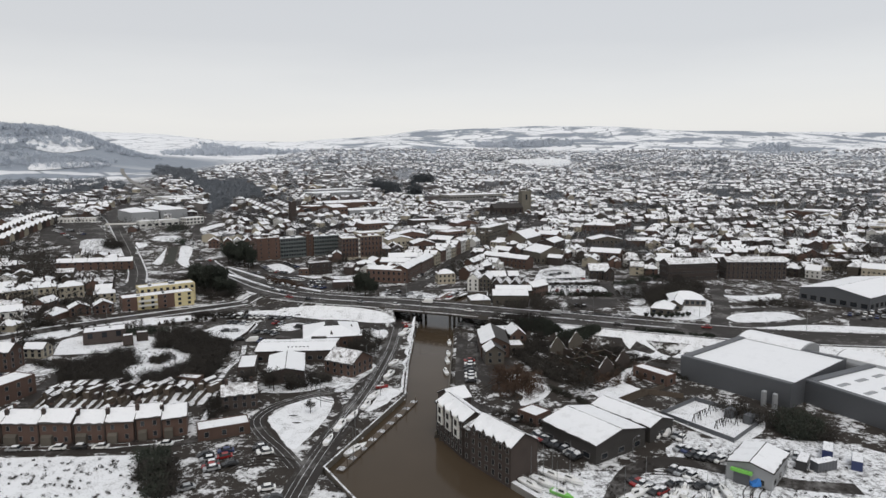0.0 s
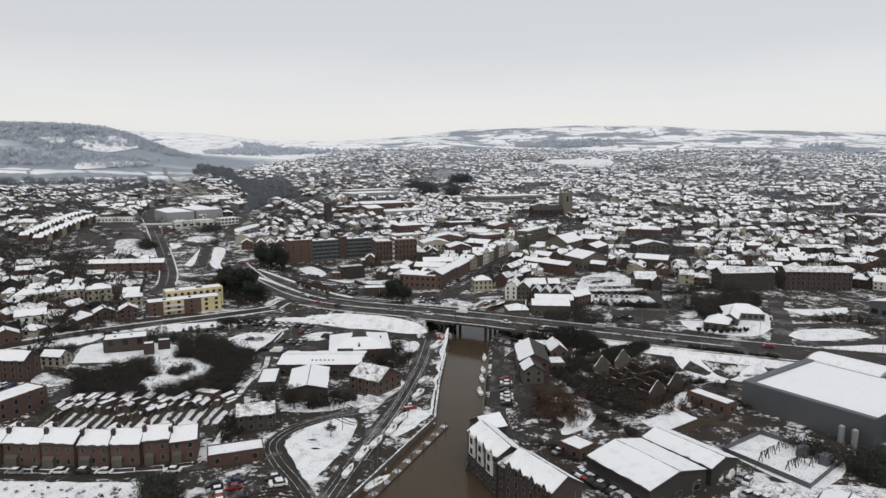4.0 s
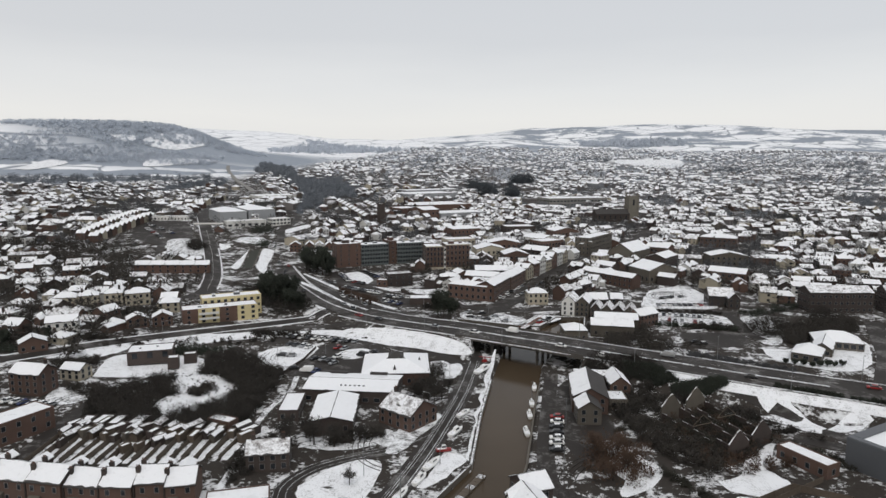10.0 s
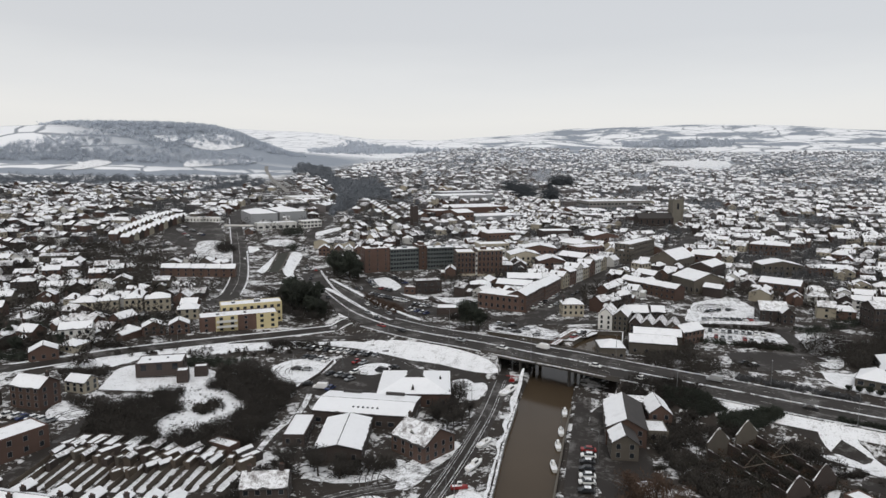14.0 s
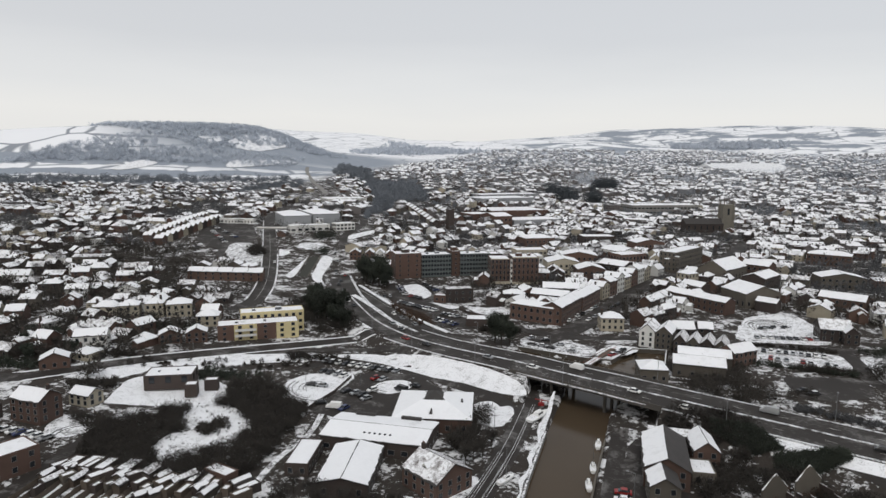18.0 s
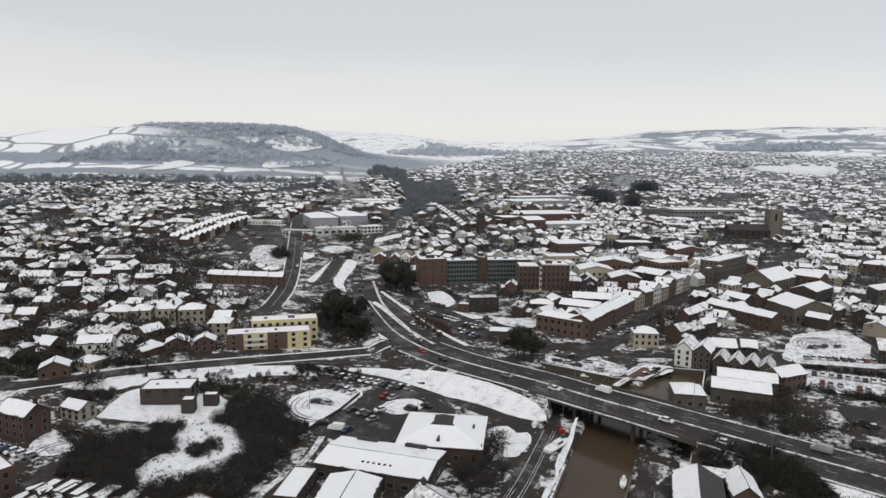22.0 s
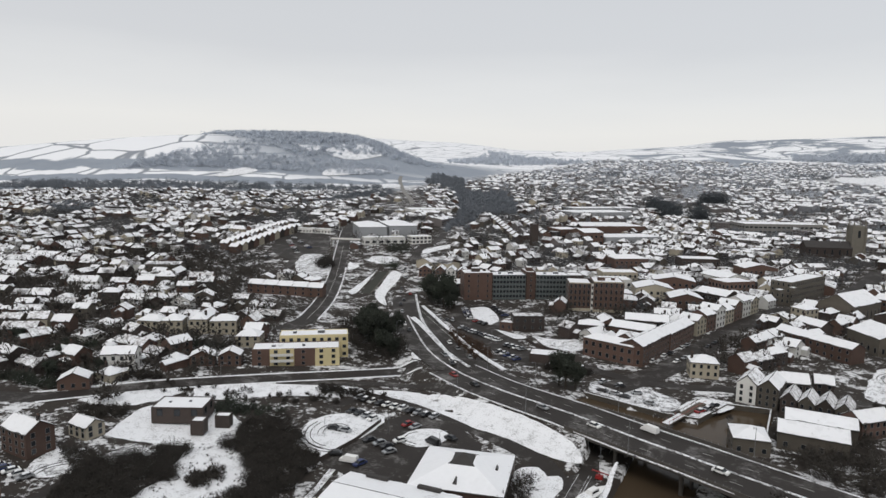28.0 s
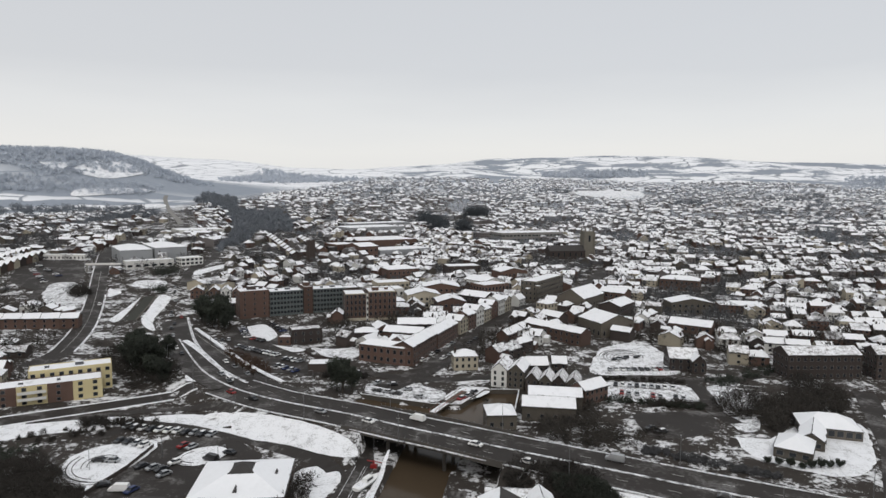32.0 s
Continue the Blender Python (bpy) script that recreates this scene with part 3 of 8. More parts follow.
def road_z(x, y):
    return to_line(x, y, ROAD, ROAD_Z)[1]


NORTH, DUAL = ROAD[:10], ROAD[9:]
ribbon("main_road", DUAL, -10.2, 10.2, ASPHALT, 0.05, "wet dual carriageway with slush along its edges", "road", road_z, across=2)
ribbon("north_road", NORTH, -6.2, 7.4, ASPHALT, 0.06, "wet road leading north from the junction", "road", road_z, across=2)
for off, w in ((-10.7, 0.45), (10.25, 0.45)):
    ribbon("kerb", DUAL[:8], off, off + w, FIELD, 0.2, "snow-covered kerb beside the carriageway", "kerb", road_z)
for off, w, k in ((-7.6, 1.4, 10), (7.4, 1.2, 6)):
    ribbon("kerb", NORTH[3:k], off, off + w, FIELD, 0.2, "snowy pavement edge beside the road", "kerb", road_z)
ribbon("central_reserve", [(-160, 409), *ROAD[8:15]], -0.4, 0.4, FIELD, 0.22, "snow-covered central reserve between the carriageways", "kerb", road_z)
# broken lane lines
for off in (-5.2, 5.0):
    line = wander(DUAL[:8], 3.0)
    for k in range(2, len(line) - 3, 4):
        ribbon("road_marking", [tuple(line[k]), tuple(line[k + 1])], off, off + 0.12, LINE, 0.062, "worn white dash on the carriageway", "marking", road_z)


def bridge():
    top = thing("road_bridge", Matrix(), "concrete road bridge carrying the dual carriageway over the river", "bridge", kind="structure")
    a, b = Vector((-36, 308.0)), Vector((16, 287.4))
    d = (b - a).normalized()
    n = Vector((-d.y, d.x))
    ln = (b - a).length
    m = Matrix.Translation((a.x, a.y, 0)) @ Matrix.Rotation(math.atan2(d.y, d.x), 4, "Z")

    def z(u):
        p = a + d * u
        return float(road_z(p.x, p.y))
    s = Shape()
    for y0, y1, zt, zb in ((-11.2, 11.2, -0.02, -0.9), (-9, -6.5, -0.9, -1.7), (-1.5, 1.5, -0.9, -1.7), (6.5, 9, -0.9, -1.7)):
        for k in range(6):
            u0, u1 = ln * k / 6, ln * (k + 1) / 6
            n0 = len(s.v)
            s.v += [(u, y, z(u) + q) for q in (zb, zt) for u, y in ((u0, y0), (u1, y0), (u1, y1), (u0, y1))]
            for q in ((0, 3, 2, 1), (4, 5, 6, 7), (0, 1, 5, 4), (1, 2, 6, 5), (2, 3, 7, 6), (3, 0, 4, 7)):
                s.f.append(tuple(n0 + e for e in q))
                s.m.append(0)
    part("deck", s.mesh("deck", CONCRETE_DARK), top, m)
    for y in (-11.0, 10.7):
        s = Shape()
        for k in range(6):
            u0, u1 = ln * k / 6, ln * (k + 1) / 6
            s.poly([(u0, y, z(u0) - 0.3), (u1, y, z(u1) - 0.3), (u1, y, z(u1) + 0.9), (u0, y, z(u0) + 0.9)])
            s.poly([(u0, y + .3, z(u0) + 0.9), (u1, y + .3, z(u1) + 0.9), (u1, y + .3, z(u1) - 0.3), (u0, y + .3, z(u0) - 0.3)])
            s.poly([(u0, y, z(u0) + 0.9), (u1, y, z(u1) + 0.9), (u1, y + .3, z(u1) + 0.9), (u0, y + .3, z(u0) + 0.9)])
        p = part("parapet", s.mesh("parapet", CONCRETE_DARK), top, m)
        s = Shape()
        for k in range(int(ln / 2)):
            s.box(k * 2, y + .1, z(k * 2) + 0.9, k * 2 + .08, y + .2, z(k * 2) + 1.25)
        part("rail_posts", s.mesh("rail_posts", STEEL), p)
    for u in (16, 36):
        for y in (-8, -2.7, 2.7, 8):
            s = Shape()
            s.tube((0, 0, -3.4), (0, 0, z(u) - 0.9), 0.6, 0.6, 10)
            part("pier", s.mesh("pier", CONCRETE_DARK), top, m @ Matrix.Translation((u, y, 0)))
    for u in (-1, ln):
        s = Shape()
        s.box(0, -11.2, -1, 1.2, 11.2, z(max(0, min(u, ln))) - 0.9)
        part("abutment", s.mesh("abutment", CONCRETE_DARK), top, m @ Matrix.Translation((u, 0, 0)))


bridge()

# ---- other roads and open ground ----
SIDE = [(-430, 200), (-300, 214), (-240, 224), (-203, 240), (-183, 268), (-160, 293), (-136, 316), (-112, 338)]
QUAY_ROAD = [(-37, 120), (-36.6, 142), (-34.5, 168), (-30.5, 205), (-28.6, 245), (-29.5, 283), (-34, 300), (-40, 330)]
ribbon("side_road", SIDE, -4.2, 4.2, ASPHALT, 0.10, "wet road joining the dual carriageway", "road")
ribbon("side_kerb", SIDE[3:], -5.4, -4.2, SNOW, 0.16, "snowy kerb along the side road", "kerb")
ribbon("side_kerb", SIDE[3:], 4.2, 5.2, SNOW, 0.16, "snowy kerb along the side road", "kerb")
ribbon("slip_road", [(-150, 297), (-132, 307), (-114, 317), (-98, 320), (-82, 314)], -2.2, 2.2, ASPHALT, 0.14, "narrow slip road above the snow bank", "road")
ribbon("quay_road", QUAY_ROAD, -3.4, 3.4, ASPHALT, 0.05, "dark wet road along the quay", "road", lambda x, y: x * 0)
LOOP_GREEN = [(-40, 146), (-47, 156), (-55, 166), (-60, 176), (-57, 187), (-48, 196), (-40, 202), (-33, 214)]
ribbon("loop_road", LOOP_GREEN, -2.2, 2.2, ASPHALT, 0.055, "narrow road curving round a snowy green", "road")
ribbon("access_road", [(-119, 286), (-113, 301), (-98, 304), (-84, 301), (-64, 294), (-47, 286.5), (-38, 281), (-31, 270)], -2.6, 2.6, ASPHALT, 0.06, "dark access road below the snow bank", "road")
TOWN_STREET = [(-40, 356), (-33, 372), (-23, 402), (-9.5, 461), (10.5, 522), (27, 543), (48, 586), (66, 640), (80, 700)]
ribbon("town_street", TOWN_STREET, -5.5, 6.0, ASPHALT, 0.145, "wet brown town street between brick terraces", "road")
RIVER_STREET = [(-118, 372), (-90, 372), (-62, 378), (-40, 372), (-20, 371), (4, 380), (40, 386), (84, 389), (112, 398), (140, 420)]
ribbon("river_street", RIVER_STREET, -3.4, 3.4, ASPHALT, 0.12, "wet street behind the basin", "road")
ribbon("car_park_lane", [(86, 388), (87, 366), (86, 350), (90, 338)], -3, 3, ASPHALT, 0.11, "wet lane between two car parks", "road")
ribbon("roundabout_road", [(112, 274), (122, 298), (131, 318), (140, 345), (152, 384)], -4, 4, ASPHALT, 0.12, "wet road past the restaurant", "road")
EAST_LANE = [(-79, 345), (-106, 370), (-137, 403), (-166, 434)]
ribbon("north_road", [(-66, 333), (-83, 341), (-110, 366.5), (-141, 399.5), (-170, 431), (-192, 456)], -4.4, 4.4, ASPHALT, 0.075, "wet carriageway east of a long traffic island", "road", road_z)
ribbon("kerb", EAST_LANE, 0, 2.0, SNOW, 0.2, "snowy pavement along the junction", "kerb", road_z)
ribbon("road_marking", [(-100, 361), (-137, 399.5), (-162, 426)], -.08, .08, LINE, 0.09, "worn lane line at the junction", "marking", road_z)
WEST_ROAD = [(-196, 350), (-199, 374), (-215, 407), (-239, 448), (-263, 486), (-302, 545), (-343, 607), (-378, 680), (-415, 817)]
ribbon("west_road", WEST_ROAD, -5, 5, ASPHALT, 0.16, "wet road running out past a brick terrace", "road")
ribbon("kerb", WEST_ROAD[1:7], -5.7, -5, FIELD, 0.24, "snowy pavement beside the west road", "kerb")
ribbon("kerb", WEST_ROAD[1:5], 5, 6, FIELD, 0.24, "snowy pavement beside the west road", "kerb")
ribbon("road_marking", WEST_ROAD[1:6], -.08, .08, LINE, 0.175, "worn centre line of the west road", "marking")
LOOP_LANE = [(-247, 458), (-264, 451), (-286, 458), (-302, 480), (-322, 516), (-340, 548)]
ribbon("loop_lane", LOOP_LANE, -3, 3, ASPHALT, 0.14, "lane bending round a snowy green", "road")
HALL_ROAD = [(-222, 524), (-240, 560), (-246, 600), (-262, 645), (-300, 690)]
ribbon("hall_road", HALL_ROAD, -3.4, 3.4, ASPHALT, 0.14, "wet road behind the sports hall", "road")
ribbon("culvert", [(-210, 441.5), (-229.5, 493)], -3.2, 3.2, CULVERT, 0.10, "dark straight culvert between stone edges", "culvert")
for a, b in (((-213.6, 440), (-233, 491)), ((-206.4, 443), (-226, 495))):
    ribbon("culvert_wall", [a, b], -.35, .35, STONE, 0.7, "low stone wall beside the culvert", "wall")
CUTTING = [(-380, 790), (-425, 866), (-474, 941), (-540, 1035), (-635, 1177), (-664, 1228)]
ribbon("cutting_road", CUTTING[1:], -3.4, 3.4, CONCRETE, 1.0, "distant straight road climbing out of town", "road")
ribbon("lane", [(-75, 172), (-77.5, 185), (-80, 196), (-84, 209), (-86, 222), (-86, 237), (-90, 252)], -0.9, 0.9, FIELD, 0.05, "narrow snowy lane beside the scrub", "lane")
ribbon("back_lane", [(-146, 222), (-142, 206), (-138, 188), (-134, 172), (-128, 152)], -2.2, 2.2, ASPHALT, 0.05, "wet back lane scored by wheels", "lane")
ribbon("street_west", [(-136, 151), (-110, 152.5), (-90, 155), (-74, 160), (-68, 168)], -1.8, 1.8, ASPHALT, 0.10, "wet street in front of the brick terrace", "road")
ribbon("works_lane", [(40, 268), (56, 262), (70, 252), (80, 240), (90, 226), (70, 232)], -2.6, 2.6, ASPHALT, 0.06, "muddy works lane with slush", "lane")
ribbon("east_lane", [(0.5, 270), (0.6, 240), (1.0, 210), (3.5, 190), (12, 184)], -2.4, 2.4, ASPHALT, 0.05, "wet lane along the east quay", "lane")
ribbon("yard_track", [(36, 132), (44, 147), (56, 152), (68, 147), (80, 141), (94, 139)], -2.6, 2.6, ASPHALT, 0.09, "muddy track curving through the boat yard", "lane")
ribbon("verge", [(34, 281.5), *ROAD[13:17]], 11.4, 15.5, SNOW, 0.12, "unbroken snow on the road verge", "verge", across=3)
ribbon("verge", ROAD[13:16], -17, -11.4, FIELD, 0.12, "patchy snow on the road verge", "verge", across=3)

patch("snow_bank", [(-119, 306.5), (-110, 312), (-97, 315.2), (-80, 312), (-62, 306), (-46, 298.6), (-35, 291.5), (-31, 285), (-38, 285.8), (-46, 288.8), (-60, 293.5), (-77, 299.6), (-90, 304), (-102, 306)], SNOW, "smooth snow bank below the carriageway", lift=0.12, ragged=0.4)
patch("snowy_green", [(-57, 178), (-51.5, 190), (-43, 195), (-39.5, 190), (-40, 170), (-43.5, 156), (-47.5, 161), (-54.6, 172)], SNOW, "small teardrop green under fresh snow")
patch("wood_clearing", [(-113, 206), (-122, 213), (-124, 222), (-121, 228), (-128, 232), (-133, 246), (-120, 247), (-107, 239), (-102, 231), (-103, 221), (-109, 214)], SNOW, "snowy clearing among dark scrub", ragged=1.6)
patch("turning_area", [(-107, 255), (-116, 273), (-114, 283), (-103, 290), (-96, 288), (-95, 267), (-97, 256), (-102, 254)], SNOW, "snow-covered parking area scored by wheel tracks")
patch("near_lot", [(-124, 149), (-101, 150), (-84, 151.5), (-79, 148), (-67, 130), (-60, 118), (-120, 118)], SNOW, "snowy rough lot with dark tufts")
patch("verge_snow", [(-192, 247), (-184, 262), (-176, 272), (-169, 270), (-172, 254), (-182, 247)], SNOW, "snow bank beside the side road")
patch("verge_snow", [(-170, 276), (-150, 296), (-130, 306), (-118, 308), (-118, 300), (-138, 288), (-158, 270)], SNOW, "snow between the hedge and the side road")
patch("yard_snow", [(-160, 234), (-140, 240), (-128, 247), (-133, 262), (-150, 266), (-168, 256)], SNOW, "snow round a low flat-roofed building")
patch("car_park", [(-96, 254), (-95, 290), (-80, 297), (-66, 290), (-60, 281), (-66, 262), (-78, 250)], ASPHALT, "wet car park with slush between parked cars", "car park", 0.03)
patch("parked_snow", [(-86, 276), (-84, 286), (-76, 290), (-72, 284), (-76, 276)], SNOW, "snow left between the parked cars", lift=0.09)
patch("hall_green", [(-42, 262), (-34, 262), (-33, 276), (-42, 281), (-47, 274)], SNOW, "round snowy lawn beside the hall")
patch("basin_car_park", [(-46, 349), (-19, 342), (-16, 356), (-38, 366), (-48, 360)], FIELD, "snowy car park above the basin", "car park")
patch("island", [(-13, 344), (-8, 343.5), (2, 356), (1, 364), (-8, 362), (-14, 352)], SNOW, "snowy tip of land beside the basin")
patch("quay_apron", [(-21.2, 286), (-21.0, 262), (-20.4, 232), (-18.6, 199), (-19.4, 200), (-20.2, 214), (-20.6, 226), (-22.0, 231), (-21.0, 238), (-22.6, 246), (-21.6, 256), (-23.4, 266), (-22.0, 286)], SNOW, "snowy quay apron where boats are laid up", "quay", 0.06, 0.5)
patch("slope_snow", [(-41, 214), (-36, 226), (-34.4, 224), (-36.4, 203), (-41, 199)], FIELD, "snow on the bank above the quay road", lift=.08)
patch("slope_snow", [(-51, 213), (-43, 213.5), (-46.5, 205), (-50, 208)], SNOW, "snow before a brick house", lift=.08)
patch("yard_east", [(10, 205), (20, 200), (20, 232), (10, 262), (3.5, 262), (3.5, 225)], ASPHALT, "dark wet yard beside the east quay", "yard", 0.03)
patch("bank_snow", [(16, 219), (21, 219), (28.5, 205), (25.5, 195), (19.5, 199)], SNOW, "snow on the bank above the yard")
patch("bank_snow", [(16.6, 219.5), (25.2, 211.7), (30.6, 203.6), (27, 194.5), (19.5, 188.5), (21, 199), (18.5, 208)], SNOW, "wide drift of snow above the yard", lift=.09)
patch("works_lawn", [(64, 247.5), (73, 246.5), (82, 241), (76, 239.5), (68, 243)], SNOW, "snow inside the loop of the works lane", lift=.10)
patch("slope_snow", [(-39.5, 224), (-32.6, 229), (-32.6, 217), (-39.5, 203.7), (-46, 205), (-42.4, 212)], FIELD, "tracked snow between brick house and quay road", lift=.09)
patch("slope_snow", [(-66, 197.8), (-54.2, 198.2), (-45.5, 203.4), (-47, 205), (-56, 202), (-66, 201)], FIELD, "snow along the foot of the school grounds", lift=.085)
patch("slope_snow", [(-26.4, 203.4), (-19.5, 201.2), (-20.5, 196), (-24.5, 186), (-28.6, 183), (-26.8, 193)], SNOW, "snow round the laid-up boats", lift=.07)
patch("back_yard_snow", [(-163, 221.5), (-155, 226), (-146, 219.5), (-149, 212), (-154, 209), (-160, 213)], FIELD, "tracked snow behind the tall brick house", lift=.07)
patch("back_yard_snow", [(-149, 232), (-138, 236), (-132, 229), (-140, 223), (-148, 225)], FIELD, "snow among back plots", lift=.07)
patch("street_snow", [(-134, 152.4), (-112, 153.4), (-90, 155.8), (-75, 160.8), (-77, 162), (-90, 157.2), (-112, 154.8), (-134, 153.8)], FIELD, "trodden snow along the pavement of the terrace", lift=.13)
patch("boat_yard", [(16, 142), (30, 126), (100, 126), (110, 160), (70, 166), (56, 160), (52, 146), (34, 146)], FIELD, "boat yard with snow churned by wheels", "yard", 0.04)
patch("restaurant_green", [(86, 325), (97, 326), (112, 340), (132, 346), (128, 326), (120, 308), (109, 299), (94, 303), (86, 312)], SNOW, "snow-covered lawn round a low restaurant")
patch("roundabout_green", [(134, 275), (160, 268), (200, 268), (205, 280), (170, 290), (140, 288)], SNOW, "long snowy traffic island")
patch("roundabout_green", [(126, 301), (136, 312), (158, 315), (162, 304), (148, 297), (131, 294)], SNOW, "oval snowy island between two roads", lift=.2)
patch("roundabout_green", [(145, 356), (160, 354), (178, 360), (169, 344), (150, 341)], SNOW, "snowy traffic island beyond the restaurant", lift=.2)
ribbon("island_road", [(124, 290), (140, 290), (160, 296), (176, 308), (190, 320)], -3.2, 3.2, ASPHALT, 0.13, "wet road round a snowy island", "road")
ribbon("island_road", [(132, 319), (150, 322), (168, 324), (184, 332)], -3.2, 3.2, ASPHALT, 0.13, "wet road leading to the supermarket", "road")
patch("works_yard", [(43, 201), (49, 205), (55, 218), (63, 227), (61.5, 220), (56.5, 212), (60.5, 204.5), (60, 199), (51.5, 195), (45, 197)], SNOW, "snow drift among the derelict works")
patch("lane_snow", [(66, 258), (73, 259), (80.5, 240), (76, 237), (69, 247)], SNOW, "snow inside the bend of the works lane")
patch("lane_snow", [(82, 240), (93, 251), (97, 247), (84, 238)], SNOW, "snow beside the works lane")
patch("lane_snow", [(50, 268), (66, 263), (72, 258), (76, 262), (70, 268), (56, 272)], SNOW, "snow between the works lane and the road")
patch("upper_car_park", [(52, 436), (64, 448), (77, 452), (84, 428), (83, 399), (64, 393), (45, 393)], FIELD, "town car park half under snow", "car park")
patch("lower_car_park", [(49, 381), (82, 380), (81, 357), (62, 356), (47, 360)], FIELD, "terraced car park with snow between the rows", "car park", 0.06)
patch("side_car_park", [(89.7, 380), (98.2, 383.5), (108, 368.7), (103, 356), (90, 356.5)], FIELD, "small car park under tracked snow", "car park", .09)
patch("lane_bed", [(88.5, 343.7), (98.9, 345.7), (96, 333.2), (89, 330.7)], FIELD, "snowy corner beside the brown lot", lift=.08)
patch("brown_lot", [(55, 342), (81, 349), (82, 330), (60, 320)], ASPHALT, "wet brown empty lot", "yard", 0.05)
patch("store_car_park", [(176, 288), (252, 296), (262, 330), (200, 318)], ASPHALT, "wet supermarket car park", "car park", 0.05)
patch("junction_snow", [(-221, 439), (-233, 486), (-234, 490), (-214.5, 439)], SNOW, "strip of snow beside the culvert", lift=.14)
patch("junction_snow", [(-205, 445), (-224, 494), (-214, 491), (-198, 447), (-184, 426), (-195, 433)], SNOW, "snowy bank between culvert and road", lift=.14)
patch("junction_snow", [(-266, 503), (-252, 496), (-253, 484)], SNOW, "small triangle of snow between roads", lift=.2)
patch("loop_green", [(-295, 478), (-312, 506), (-297, 512), (-266, 486), (-257, 468), (-266, 459), (-282, 465)], FIELD, "oval green under snow inside a lane", lift=.14)
patch("hall_green_north", [(-256, 511), (-258, 525), (-240, 529), (-235, 510)], FIELD, "snowy lawn before the sports hall", lift=.14)
patch("bank_north", [(-237, 562), (-230, 596), (-224, 586), (-230, 552)], SNOW, "white bank between two roads", lift=.14)
patch("traffic_island", [(-157, 406), (-155.5, 409), (-138, 391.5), (-101, 349), (-102, 348.2), (-141, 390.5)], SNOW, "long tapering traffic island under snow", lift=.40, ragged=.15)
patch("offices_snow", [(-142, 449), (-134, 455), (-119, 437), (-119, 423), (-131, 431)], SNOW, "snow inside the bend of parked cars", lift=.12)
patch("offices_snow", [(-113, 416), (-103, 413.5), (-93, 410), (-97, 404)], SNOW, "snow before a brick annex", lift=.12)
patch("offices_snow", [(-92, 414), (-80, 413), (-68, 418), (-64, 400), (-76, 396)], FIELD, "snowy walled yard behind the corner block", lift=.12)
patch("hall_car_park", [(-383, 566), (-346, 578), (-300, 520), (-306, 492), (-350, 513)], ASPHALT, "car park beside the sports hall under thin snow", "car park", .12)
patch("west_car_park", [(-150, 446), (-140, 418), (-112, 388), (-92, 376), (-78, 366), (-72, 374), (-92, 398), (-112, 428), (-132, 462)], ASPHALT, "wet car park below the brick offices", "car park", 0.06)
patch("junction_verge", [(-150, 385), (-145, 383), (-113, 349), (-118, 343), (-127, 357)], SNOW, "snowy verge beside the junction", lift=.2)
patch("substation_pad", [(61, 182), (75, 194), (90, 179), (75, 163.5)], SNOW, "snow-covered gravel pad of the substation", ragged=0.2)
patch("playing_field", [(112, 1930), (200, 1960), (273, 1960), (285, 1800), (216, 1580), (130, 1730)], SNOW, "distant playing field under unbroken snow", lift=1.2)
patch("valley_field", [(-690, 1020), (-626, 1135), (-590, 1080), (-668, 990)], SNOW, "long snowy field below the chalk hill", lift=1.2)
patch("valley_field", [(-795, 1160), (-712, 1242), (-700, 1224), (-764, 1118)], SNOW, "narrow snowy field at the foot of the hill", lift=1.2)
patch("valley_field", [(-920, 981), (-918, 1055), (-882, 1058), (-893, 990)], SNOW, "bright snowy field among hedges", lift=1.2)
patch("quarry_face", [(-862, 1235), (-866, 1270), (-852, 1350), (-800, 1350), (-772, 1320), (-784, 1250), (-824, 1228)], CHALK, "old chalk quarry face streaked with snow", "quarry", lift=1.0)
patch("quarry_face", [(-928, 1231), (-890, 1262), (-876, 1240), (-880, 1216)], CHALK, "smaller chalk scar beside the quarry", "quarry", lift=1.0)


# ---- buildings ----
WINDOWS = {}


def window_mesh(w, h, frame_mat):
    key = (round(w, 1), round(h, 1), frame_mat.name)
    if key not in WINDOWS:
        s, f = Shape(), 0.07
        o = [(-w / 2 - f, -f), (w / 2 + f, -f), (w / 2 + f, h + f), (-w / 2 - f, h + f)]
        q = [(-w / 2, 0), (w / 2, 0), (w / 2, h), (-w / 2, h)]
        s.v = [(x, 0.02, z) for x, z in o] + [(x, -0.07, z) for x, z in o] + [(x, -0.07, z) for x, z in q] + [(x, -0.01, z) for x, z in q]
        for k in range(4):
            n = (k + 1) % 4
            s.f += [(k, n, 4 + n, 4 + k), (4 + k, 4 + n, 8 + n, 8 + k), (8 + k, 8 + n, 12 + n, 12 + k)]
            s.m += [0, 0, 0]
        s.f.append((12, 13, 14, 15))
        s.m.append(1)
        WINDOWS[key] = s.mesh("window", frame_mat, GLASS)
    return WINDOWS[key]


def stack_mesh():
    s = Shape()
    s.box(-0.5, -0.35, -1.6, 0.5, 0.35, 1.1, 0)
    s.box(-0.56, -0.41, 0.9, 0.56, 0.41, 1.05, 0)
    for x in (-0.28, 0.0, 0.28):
        s.tube((x, 0, 1.1), (x, 0, 1.55), 0.12, 0.09, 6, 1)
    return s.mesh("chimney", BRICK_DARK, RUST)


STACK = stack_mesh()
TAKEN, PLOTS = [], []


def frame_of(p1, p2, z0):
    a = math.atan2(p2[1] - p1[1], p2[0] - p1[0])
    return Matrix.Translation((p1[0], p1[1], z0)) @ Matrix.Rotation(a, 4, "Z"), math.hypot(p2[0] - p1[0], p2[1] - p1[1])


